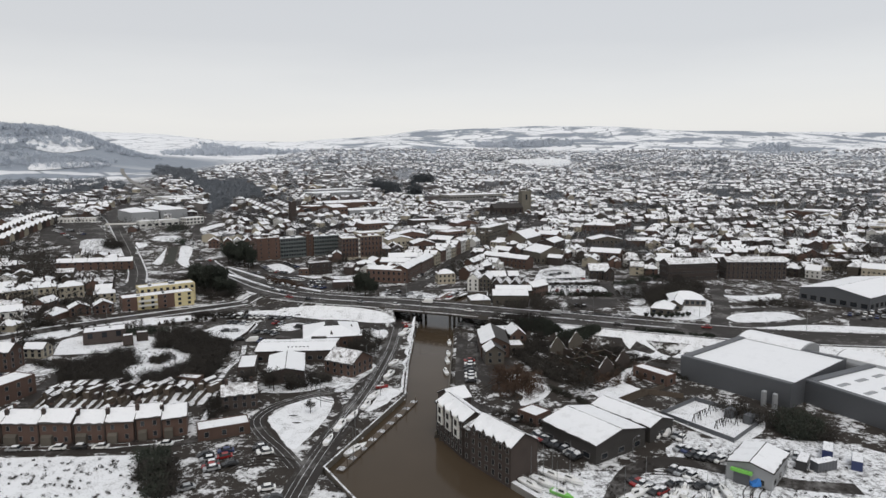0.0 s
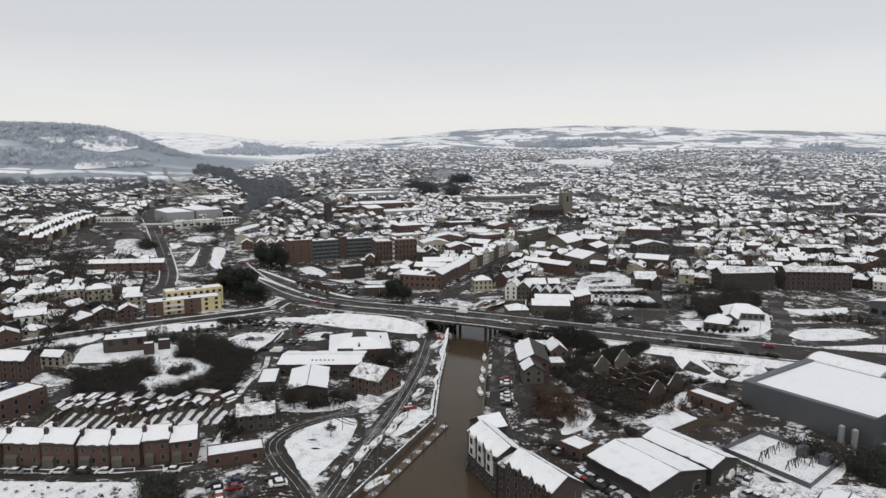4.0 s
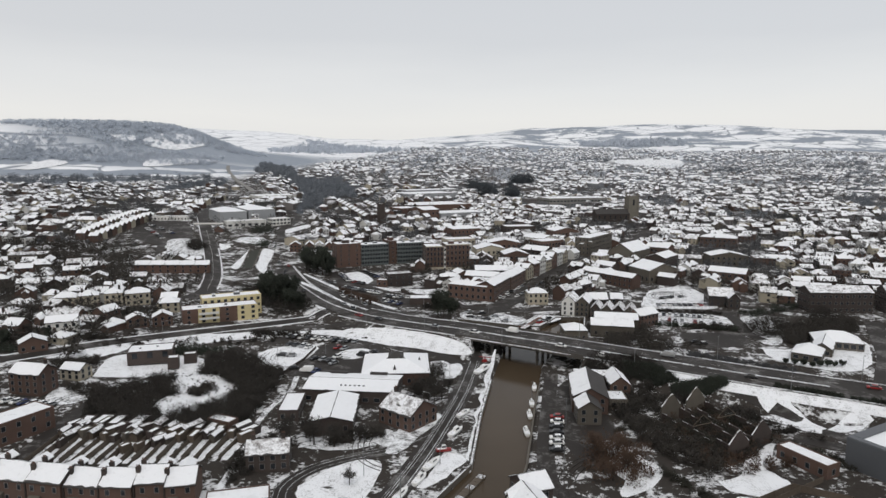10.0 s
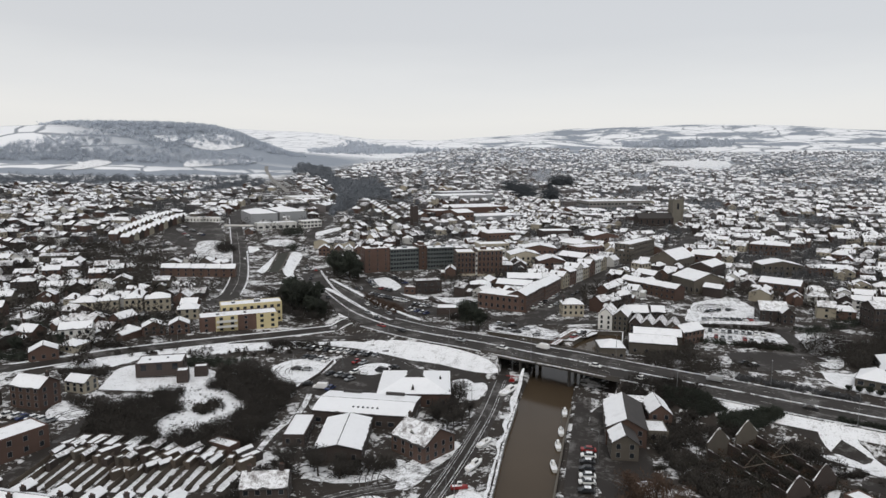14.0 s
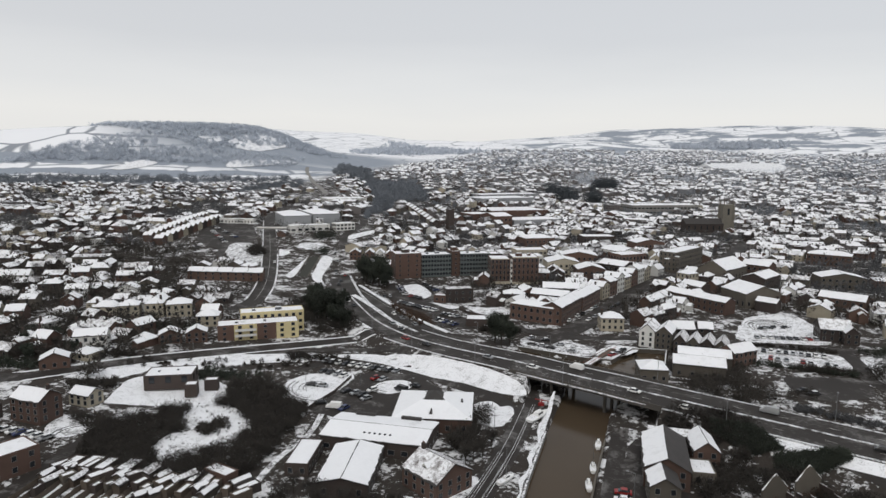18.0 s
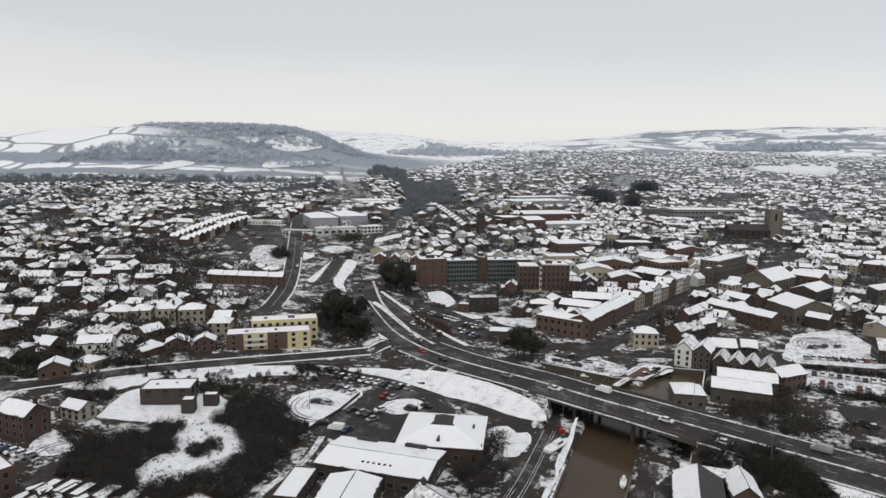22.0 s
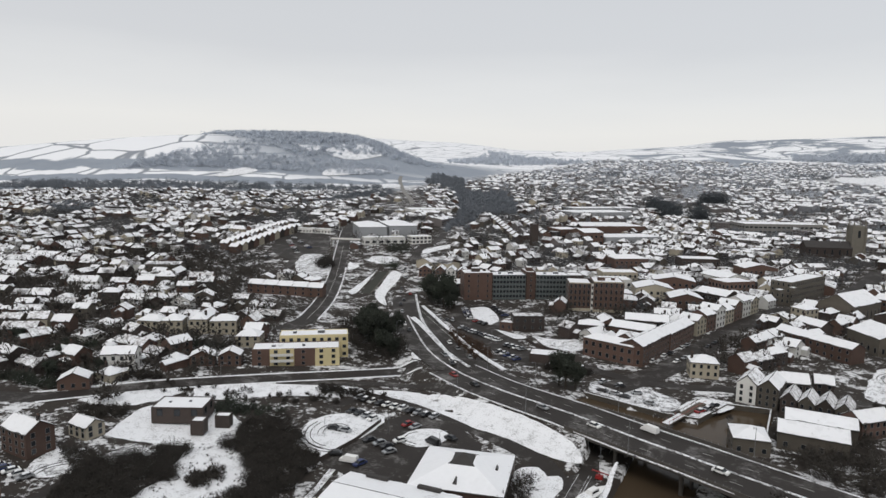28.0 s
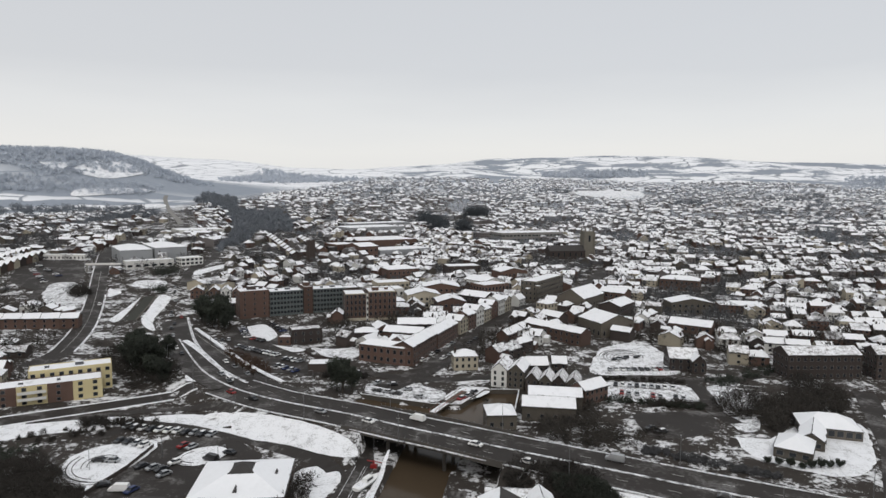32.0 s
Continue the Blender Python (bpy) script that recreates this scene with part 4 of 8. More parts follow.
def roof_shape(kind, w, d, e, rise, over=0.35, th=0.22):
    """Roof over the rectangle (0,0)-(w,d) with eaves at e."""
    s = Shape()
    if kind == "long":  # ridge along the front
        k = rise / (d / 2)
        lo = e - over * k
        s.extrude_x([(-over, lo), (d / 2, e + rise), (d + over, lo), (d + over, lo + th), (d / 2, e + rise + th), (-over, lo + th)], -over, w + over)
    elif kind == "cross":  # gable to the front
        k = rise / (w / 2)
        lo = e - over * k
        s.extrude_y([(-over, lo), (w / 2, e + rise), (w + over, lo), (w + over, lo + th), (w / 2, e + rise + th), (-over, lo + th)], -over, d + over)
    elif kind == "hip":
        r = min(w, d) / 2
        a, b = ((r, d / 2), (w - r, d / 2)) if w >= d else ((w / 2, r), (w / 2, d - r))
        if abs(a[0] - b[0]) + abs(a[1] - b[1]) < 0.3:
            b = (b[0] + (0.2 if w >= d else 0), b[1] + (0 if w >= d else 0.2))
        o = over
        c = [(-o, -o), (w + o, -o), (w + o, d + o), (-o, d + o)]
        A, B = (*a, e + rise), (*b, e + rise)
        c3 = [(x, y, e) for x, y in c]
        if w >= d:
            s.poly((c3[0], c3[1], B, A)), s.poly((c3[1], c3[2], B)), s.poly((c3[2], c3[3], A, B)), s.poly((c3[3], c3[0], A))
        else:
            s.poly((c3[0], c3[1], A)), s.poly((c3[1], c3[2], B, A)), s.poly((c3[2], c3[3], B)), s.poly((c3[3], c3[0], A, B))
        s.poly([(x, y, e) for x, y in c[::-1]])
    else:  # flat with a low parapet
        s.box(0.15, 0.15, e - 0.2, w - 0.15, d - 0.15, e + 0.12)
    return s


def snow_sheet(kind, w, d, e, rise, over=0.35, th=0.22, slopes=(-1, 1)):
    """Snow on a roof, ragged along the eaves so that the slates show there."""
    s, r = Shape(), random.Random(int(w * 100 + d * 10 + e))
    if kind in ("long", "cross"):
        a, b = (w, d) if kind == "long" else (d, w)
        k = rise / (b / 2)
        n = max(3, int(a / 1.3))

        def P(u, v, up):
            z = e + rise - abs(v - b / 2) * k + th + up
            return (u, v, z) if kind == "long" else (v, u, z)
        us = [-over + .16 + (a + 2 * over - .32) * i / n + (r.uniform(-.2, .2) if 0 < i < n else 0) for i in range(n + 1)]
        for sgn in slopes:
            low = [b / 2 + sgn * (b / 2 + over - (.08 + .5 * r.random() ** 2)) for _ in us]
            rid = [b / 2 + sgn * (.04 + .14 * r.random()) for _ in us]
            for i in range(n):
                s.poly((P(us[i], low[i], .09), P(us[i + 1], low[i + 1], .09), P(us[i + 1], rid[i + 1], .11), P(us[i], rid[i], .11)))
                s.poly((P(us[i], low[i], .005), P(us[i + 1], low[i + 1], .005), P(us[i + 1], low[i + 1], .09), P(us[i], low[i], .09)))
            for q in (0, n):
                s.poly((P(us[q], low[q], .005), P(us[q], rid[q], .005), P(us[q], rid[q], .11), P(us[q], low[q], .09)))
    else:
        h = roof_shape("hip", w - .5, d - .5, e, rise, over, th)
        s.v = [(x + .25, y + .25, z + .16) for x, y, z in h.v]
        s.f, s.m = h.f[:4], h.m[:4]
    return s


def building(name, p1, p2, d, e, rise, wall, roof, kind="long", z0=None, label="", category="building", rows=2, bay=3.2, win=(1.1, 1.4),
             stacks=(), group="", frame_mat=None, sides=True, slopes=(-1, 1), back=False):
    """A house whose front runs from p1 to p2, d deep; rows of windows on the walls that can be seen."""
    z0 = gz((p1[0] + p2[0]) / 2, (p1[1] + p2[1]) / 2) if z0 is None else z0
    m, w = frame_of(p1, p2, z0)
    PLOTS.append((*(m @ Vector((w / 2, d / 2, 0))).xy, math.atan2(p2[1] - p1[1], p2[0] - p1[0]), w / 2, d / 2))
    top = thing(name, m, label, category, group)
    s = Shape()
    if kind == "long":
        s.extrude_x([(0, -1.5), (d, -1.5), (d, e), (d / 2, e + rise), (0, e)][::-1], 0, w)
    elif kind == "cross":
        s.extrude_y([(0, -1.5), (w, -1.5), (w, e), (w / 2, e + rise), (0, e)], 0, d)
    else:
        s.box(0, 0, -1.5, w, d, e)
        if kind == "flat":
            for q in ((0, 0, w, .25), (0, d - .25, w, d), (0, .25, .25, d - .25), (w - .25, .25, w, d - .25)):
                s.box(q[0], q[1], e, q[2], q[3], e + 0.35)
    part("wall", s.mesh("wall", wall), top)
    bare = roof in (SLATE, RUST) or kind == "flat"
    rf = part("roof", roof_shape(kind, w, d, e, rise).mesh("roof", roof if bare else SLATE), top)
    if not bare:
        part("snow", snow_sheet(kind, w, d, e, rise, slopes=slopes).mesh("snow", roof), rf, label="snow lying on the slates")
    fm = frame_mat or FRAME
    me = window_mesh(*win, fm)
    if rows:
        floor_h = e / rows
        faces = [((0, 0, 0), w, 0)]
        if sides:
            faces += [((w, 0, 0), d, 90), ((0, d, 0), d, -90)]
        if back:
            faces += [((w, d, 0), w, 180)]
        for org, ln, ang in faces:
            n = int(ln / bay)
            for i in range(n):
                for r in range(rows):
                    q = Matrix.Translation(org) @ Matrix.Rotation(radians(ang), 4, "Z") @ Matrix.Translation(((i + .5) * ln / n, 0, r * floor_h + 0.9 * min(1, floor_h / 2.7)))
                    part("window", me, top, q)
    for u, v in stacks:
        y = v * d
        zr = e + (rise * (1 - abs(2 * v - 1)) if kind == "long" else rise * (1 - abs(2 * u - 1)) if kind == "cross" else rise * 0.6)
        part("chimney", STACK, top, Matrix.Translation((u * w, y, zr + 0.5)))
    return top, m, w


# the brick terrace with its stepped snowy roofs
ROW = [(-134, 156.5), (-124, 156.6), (-113.5, 157.0), (-104.5, 157.6), (-96, 158.6), (-88.5, 160.2), (-82, 162.2), (-75.6, 164.8)]
for i, (a, b) in enumerate(zip(ROW, ROW[1:])):
    t, m, w = building("terraced_house", (a[0] + .15, a[1] + (i % 2) * .5), (b[0] - .35, b[1] + (i % 2) * .5 - .3), 8.6, 5.4 + .35 * (i % 3), 2.4, BRICK, ROOF, "long", 0.0, "brick terraced house with an unbroken snowy roof", "house",
                       2, 2.6, (0.9, 1.3), ((0.0, 0.3), (0.0, 0.7)), "terrace by the lot", sides=False)
    s = Shape()
    s.extrude_x([(-.2, 0), (8.9, 0), (8.9, 5.9), (4.3, 8.6), (-.2, 5.9)][::-1], -.42, -.12)
    part("party_wall", s.mesh("party_wall", BRICK_DARK), t)
    s = Shape()
    s.extrude_x([(-1.1, 0), (0, 0), (0, 2.9), (-0.25, 2.9), (-1.1, 2.3)][::-1], w * .08, w * .42)
    part("bay_front", s.mesh("bay_front", STONE), t)
    s = Shape()
    s.extrude_y([(0, -1), (3.6, -1), (3.6, 4.2), (1.8, 5.2), (0, 4.2)], 9, 15)
    part("rear_wing", s.mesh("rear_wing", BRICK_DARK), t, Matrix.Translation((0.4, 0, 0)))
    rs = roof_shape("cross", 3.6, 6, 4.2, 1.0, 0.2)
    part("rear_roof", rs.mesh("rear_roof", ROOF), t, Matrix.Translation((0.4, 9.05, 0)))

# flats standing on the east quay
FRONT, FRONT_M, FRONT_W = building("quayside_flats", (-6.0, 169.0), (1.6, 154.6), 7.5, 9.8, 2.2, BRICK_DARK, ROOF, "long", -1.2, "dark brick quayside flats with white balconies and snowy roof", "flats", 4, 2.2, (1.1, 1.5))
building("quayside_flats", (3.6, 151.8), (13.2, 139.2), 8.5, 10.0, 2.6, BRICK_DARK, ROOF, "long", -1.2, "long dark brick warehouse flats on the quay", "flats", 4, 2.6, (0.9, 1.4), sides=False)
building("quayside_flats", (1.9, 154.2), (3.5, 152.0), 9, 8.6, 1.6, BRICK_DARK, ROOF_THIN, "long", -1.2, "low brick link between two quayside blocks", "flats", 3, 1.6, (.8, 1.2), sides=False)
building("quayside_flats", (-5.8, 176.5), (-1.6, 170.0), 6.5, 8.5, 2.2, BRICK_DARK, ROOF, "cross", 0.0, "gabled brick end block of the quayside flats", "flats", 3, 2.2, (0.9, 1.3))

for u in (.12, .42, .72):
    s = Shape()
    s.box(FRONT_W * u, -.5, 4.8, FRONT_W * (u + .18), -.02, 10.2)
    bay = part("bay", s.mesh("bay", WHITE), FRONT, label="white rendered bay")
    for q in (5.4, 8.0):
        part("bay_window", window_mesh(1.3, 1.5, FRAME), bay, Matrix.Translation((FRONT_W * (u + .09), -.52, q)))

for a, b, zz in (((-6.0, 169.0), (1.6, 154.6), 8.6), ((3.6, 151.8), (13.2, 139.2), 8.8)):
    m, w = frame_of(a, b, 0)
    n = int(w / 3.6)
    for k in range(n):
        g = thing("gablet", m @ Matrix.Translation(((k + .5) * w / n, 0, zz)), "small brick gablet breaking the snowy eaves", "gablet", "quayside gablets")
        s = Shape()
        s.extrude_y([(-.9, -1.2), (.9, -1.2), (.9, .3), (0, 1.5), (-.9, .3)], -.25, 2.6)
        part("cheek", s.mesh("cheek", BRICK_DARK), g)
        part("gablet_roof", roof_shape("cross", 1.8, 2.7, .3, 1.2, .15, .14).mesh("gablet_roof", ROOF), g, Matrix.Translation((-.9, -.3, .02)))
        part("window", window_mesh(.8, 1.1, FRAME), g, Matrix.Translation((0, -.25, -.9)))

# industrial sheds
building("industrial_shed", (23.5, 165), (35.2, 149.4), 19, 5.0, 2.0, CLAD_DARK, ROOF, "long", 0, "large grey shed with a snow-covered double roof", "shed", 1, 6, (2.2, 1.4), sides=True)
building("industrial_shed", (39.5, 178.8), (52.2, 162.5), 10, 4.4, 1.6, CLAD_DARK, ROOF, "long", 0, "lean-to half of the grey shed under snow", "shed", 1, 6, (2.2, 1.4))
building("works_hut", (17.6, 177), (22.5, 172), 6.5, 3.2, 0.6, BRICK, ROOF, "flat", 0, "small flat-roofed hut under snow", "hut", 1, 3)
building("workshop", (65.2, 143.6), (73.2, 137.2), 13.5, 4.4, 1.2, CLAD_PALE, ROOF, "cross", 0, "pale workshop with a lime green door canopy", "workshop", 1, 4, (1.6, 1.2))
building("distribution_shed", (77.4, 216.2), (101.5, 187.7), 41, 7.6, 0.4, CLAD, ROOF_WIDE, "flat", 0, "huge dark grey clad warehouse with a flat white roof", "warehouse", 0)
building("distribution_shed", (108.8, 194.3), (146, 127), 44, 6.8, 0.4, CLAD, ROOF_WIDE, "flat", 0, "long dark grey warehouse wing with rooflights", "warehouse", 0)


for p1, p2, d, e in (((77.4, 216.2), (101.5, 187.7), 41, 7.6), ((108.8, 194.3), (146, 127), 44, 6.8)):
    m, w = frame_of(p1, p2, 0)
    t = thing("roof_margin", m, "grey metal margin running round a snowy warehouse roof", "roof edge", "warehouse roof edges")
    for x0, y0, x1, y1 in ((-.1, -.1, w + .1, 1.9), (-.1, 1.9, 2.6, d), (2.6, d - 1.6, w + .1, d + .1)):
        s = Shape()
        s.box(x0, y0, e + .2, x1, y1, e + .62, 0, .12)
        part("strip", s.mesh("strip", CLAD), t)


def barrel(x, y, deg, w, ln):
    t = thing("barrel_shed", Matrix.Translation((x, y, 0)) @ Matrix.Rotation(radians(deg), 4, "Z"), "grey barrel-roofed shed with snow along its crown", "shed")
    TAKEN.append((x, y, ln * .6))
    prof = [(-w / 2, 0), (w / 2, 0)] + [(w / 2 * math.cos(radians(a)), 6 + w * .2 * math.sin(radians(a))) for a in range(0, 181, 15)]
    s = Shape()
    s.extrude_x(prof, 0, ln)
    part("shell", s.mesh("shell", CLAD_PALE), t)
    s = Shape()
    arc = [(w / 2.02 * math.cos(radians(a)), 6.06 + w * .2 * math.sin(radians(a))) for a in range(35, 146, 10)]
    s.extrude_x(arc + [(a, z + .12) for a, z in arc[::-1]], .6, ln - .6)
    part("snow", s.mesh("snow", ROOF), t, label="snow along the curved roof")


barrel(112, 246, -50, 16, 24)
barrel(136, 222, -52, 14, 30)

# school and club buildings west of the quay
building("school_hall", (-78, 229.5), (-48, 232.3), 16.5, 4.2, 1.2, BRICK_DARK, ROOF_WIDE, "long", 0, "long low school hall with a snowy roof and rooflights", "school", 1, 3.4, (1.8, 1.3))
building("school_wing", (-66.5, 206.5), (-54.0, 209.5), 21, 3.6, 1.4, BRICK_DARK, ROOF_WIDE, "cross", 0, "school wing with a low snowy gable roof", "school", 1, 3.4)
building("classroom_block", (-79, 213), (-73, 214.5), 15, 3.2, 0.4, BRICK_DARK, ROOF_WIDE, "flat", 0, "white flat-roofed classroom block", "school", 1, 3)
building("hipped_hall", (-64.0, 247.5), (-41.0, 253.5), 23, 4.2, 4.0, BRICK, ROOF_WIDE, "hip", 0, "square brick hall with a broad snowy pyramid roof", "hall", 1, 4)
building("brick_house", (-49.0, 219), (-38.0, 213), 12, 4.6, 3.4, BRICK, ROOF_THIN, "long", 0, "brick house with a half-cleared roof and white dormer", "house", 2, 3.0, stacks=((0.1, 0.5),))
building("brick_house", (-72.5, 181.4), (-62.5, 185), 7.5, 4.6, 2.4, BRICK_DARK, ROOF_THIN, "long", 0, "red brick house with dark roofs beside the lane", "house", 2, 2.6, stacks=((0.15, 0.5), (0.85, 0.5)))
building("long_shed", (-71, 160), (-58.5, 166), 6.5, 3.0, 0.5, BRICK, ROOF, "flat", 0, "low brick shed with thin snow on its roof", "shed", 1, 4)

# east bank
building("boathouse", (9.6, 229), (16.6, 230), 8, 4.8, 2.3, STONE, ROOF, "cross", 0, "stone gabled boathouse front with one snowy slope", "boathouse", 2, 2.6, slopes=(-1,))
building("boathouse", (8, 238.2), (19, 238.8), 21, 5.2, 2.8, BRICK, ROOF, "cross", 0, "long gabled quay building with one snowy slope", "boathouse", 2, 2.8, slopes=(-1,))
building("boathouse", (20.2, 252.5), (26.8, 253.6), 11, 4.8, 2.6, BRICK, ROOF, "cross", 0, "gabled house with white roof above the yard", "boathouse", 2, 2.6)
building("boathouse_store", (19.6, 243), (25.2, 243.8), 8, 3.2, .3, STONE, ROOF, "flat", 0, "low store with a flat white roof", "store", 1, 2.6)
building("boathouse_store", (8.6, 260.6), (20, 261.4), 5.5, 4.6, 1.2, BRICK_DARK, ROOF_THIN, "long", 0, "slated rear range of the quay buildings", "store", 1, 2.6)


def ruin(x, y, deg, ln, w, label):
    """Roofless works bay: long walls, a gable at either end and a few bare trusses."""
    t = thing("derelict_works", Matrix.Translation((x, y, 0)) @ Matrix.Rotation(radians(deg), 4, "Z"), label, "ruin", "derelict works")
    TAKEN.append((x + math.cos(radians(deg)) * ln / 2, y + math.sin(radians(deg)) * ln / 2, ln / 2 + 3))
    for u, h in ((0, 4.6), (ln - .5, 3.4)):
        s = Shape()
        s.extrude_x([(-w / 2, -1), (w / 2, -1), (w / 2, h), (w * .12, h + w * .42), (0, h + w * .5), (-w * .12, h + w * .42), (-w / 2, h)][::-1], u, u + .5)
        g = part("gable", s.mesh("gable", STONE if u == 0 else BRICK_DARK), t)
        for v in (-.9, 0, .9):
            part("window", window_mesh(.55, 1.7 if v else 2.3, STONE), g, Matrix.Translation((u, v, 3.4)) @ Matrix.Rotation(radians(-90), 4, "Z"))
        s = Shape()
        for q in (-1, 1):
            a, b = Vector((u + .25, q * w / 2, h + .08)), Vector((u + .25, 0, h + w * .5 + .08))
            s.tube(a, b, .2, .16, 4)
        part("coping_snow", s.mesh("coping_snow", FIELD), g)
    for v in (-w / 2, w / 2 - .45):
        n = 6
        for k in range(n):
            h = 3.5 - .7 * ((k * 7 + int(abs(v) * 3)) % 3)
            s = Shape()
            s.box(.5 + (ln - 1) * k / n, v, -1, .5 + (ln - 1) * (k + 1) / n - .01, v + .45, h)
            wl_ = part("wall", s.mesh("wall", BRICK_DARK), t)
            s = Shape()
            s.box(.5 + (ln - 1) * k / n, v + .2, h + .004, .5 + (ln - 1) * (k + .5) / n - .05, v + .30, h + .06)
            part("wall_snow", s.mesh("wall_snow", FIELD), wl_)
    for k in (3,):
        u = ln * k / 6
        s = Shape()
        s.tube((u, -w / 2, 3.6), (u, w / 2, 3.6), .13, .13, 4)
        if k % 2:
            s.tube((u, -w / 2, 3.6), (u, 0, 3.6 + w * .4), .1, .1, 4)
            s.tube((u, w / 2, 3.6), (u, 0, 3.6 + w * .4), .1, .1, 4)
        part("truss", s.mesh("truss", TIMBER), t)
    s = Shape()
    s.box(.6, -w / 2 + .5, -.4, ln - .6, w / 2 - .5, .35)
    part("rubble_floor", s.mesh("rubble_floor", SLATE), t)


ruin(37.2, 238.6, -55.5, 26, 7.2, "roofless stone works bay with lancet gable and snow lines")
ruin(45.6, 246.0, -55.5, 25, 7.4, "second roofless bay of the derelict works")

building("works_office", (61.5, 218), (70, 207), 5.0, 3.4, 0.3, BRICK, ROOF, "flat", 0, "brown brick office with a flat snowy roof", "office", 1, 3)
building("restaurant", (93, 311), (102.5, 306.5), 13, 3.0, 3.0, STONE, ROOF_WIDE, "hip", None, "low roadside restaurant with a snowy hipped roof", "restaurant", 1, 3, (1.8, 1.4))
building("restaurant_wing", (108, 330.5), (126, 327.5), 13, 3.2, 3.4, STONE, ROOF_WIDE, "hip", None, "glazed wing of the roadside restaurant", "restaurant", 1, 2.4, (1.8, 1.8))
building("restaurant_link", (103, 319.5), (110, 316.5), 16, 3.0, 2.4, STONE, ROOF_WIDE, "cross", None, "snowy-roofed link between two wings of the restaurant", "restaurant", 1, 3, (1.6, 1.4))
building("supermarket", (183, 347), (203, 318), 55, 6.5, 3.0, CLAD, ROOF_WIDE, "cross", None, "dark supermarket with a broad snow-covered gable", "supermarket", 1, 5, (3.2, 2.4))

# west of the junction
FLATS, FLATS_M, FLATS_W = building("care_home", (-170, 305), (-142.5, 325.5), 10, 7.2, 0.4, BRICK, ROOF_WIDE, "flat", 0.6, "three-storey yellow and brick flats with a flat snowy roof", "flats", 3, 5.0, (1.2, 1.2))
for u0, u1, v in ((FLATS_W * .20, FLATS_W * .48, -.10), (FLATS_W * .72, FLATS_W + .1, -.10)):
    s = Shape()
    s.box(u0, v, .1, u1, .0, 7.5)
    part("render_panel", s.mesh("render_panel", YELLOW), FLATS, label="pale yellow rendered panel")
    for k in range(2):
        for r in range(3):
            part("window", window_mesh(1.4, 1.3, FRAME), FLATS, Matrix.Translation((u0 + (u1 - u0) * (k + .5) / 2, v - .01, r * 2.4 + .9)))
s = Shape()
s.box(FLATS_W, .0, .1, FLATS_W + .1, 9.9, 7.5)
part("render_panel", s.mesh("render_panel", YELLOW), FLATS, label="pale yellow rendered end wall")
s = Shape()
s.box(FLATS_W * .21, -1.3, 2.3, FLATS_W * .47, -.1, 2.5)
s.box(FLATS_W * .21, -1.3, 2.5, FLATS_W * .47, -1.2, 3.4)
s.box(FLATS_W * .21, -1.3, 4.7, FLATS_W * .47, -.1, 4.9)
s.box(FLATS_W * .21, -1.3, 4.9, FLATS_W * .47, -1.2, 5.8)
part("balcony", s.mesh("balcony", WHITE), FLATS)
building("care_home", (-169, 320), (-146.5, 337), 9, 9.6, 0.4, YELLOW, ROOF, "flat", 0.6, "taller yellow rendered block behind the flats", "flats", 3, 3.0, (1.4, 1.3))
building("depot", (-155.5, 247), (-141.5, 254.5), 10, 3.3, 0.3, BRICK_DARK, ROOF_WIDE, "flat", 2.7, "low brown brick depot with a flat white roof", "depot", 1, 4, (1.8, 2.2), frame_mat=BRICK_DARK)
building("depot_store", (-139.0, 247.5), (-135.6, 249.3), 4, 2.6, 0.3, BRICK_DARK, ROOF, "flat", 2.2, "small brick store under snow", "store", 0)
building("depot_store", (-137.5, 255.5), (-133.5, 257.5), 3.4, 2.4, 0.3, BRICK_DARK, ROOF, "flat", 1.6, "second small store beside the depot", "store", 0)
building("tall_brick_house", (-174.0, 213.5), (-162.5, 213.5), 8, 6.8, 2.6, BRICK, ROOF, "long", 1.4, "tall red brick house with a snowy roof", "house", 3, 2.8, stacks=((0.95, 0.5),))

# brick terrace by the west road
T1 = [(-266, 401), (-257.5, 404), (-249, 407.2), (-240.5, 410.6), (-232, 414.2), (-223.5, 418)]
for a, b in zip(T1, T1[1:]):
    building("terraced_house", a, (b[0] - .2, b[1]), 9, 5.4, 2.2, BRICK, ROOF, "long", None, "red brick terraced house beside the west road", "house", 2, 3.2, stacks=((0.02, 0.5),), group="west road terrace", sides=False)
building("villa", (-232, 312.5), (-224.5, 318), 9, 6.2, 2.4, CREAM, ROOF, "hip", None, "cream stuccoed villa with a hipped snowy roof", "villa", 2, 2.6, stacks=((0.2, 0.5),))
building("villa", (-223.5, 320.5), (-216.5, 325), 9, 6.6, 2.6, CREAM, ROOF, "hip", None, "cream gabled villa between two others", "villa", 2, 2.6, stacks=((0.8, 0.5),))
building("villa", (-215.5, 325.5), (-206, 332.5), 9, 6.2, 2.4, CREAM, ROOF, "hip", None, "wide cream villa with a snowy roof", "villa", 2, 2.6, stacks=((0.2, 0.5),))
building("villa", (-193, 319), (-184, 324), 9, 4.8, 2.6, CREAM, ROOF, "hip", None, "pale house beside the yellow flats", "villa", 2, 2.8)

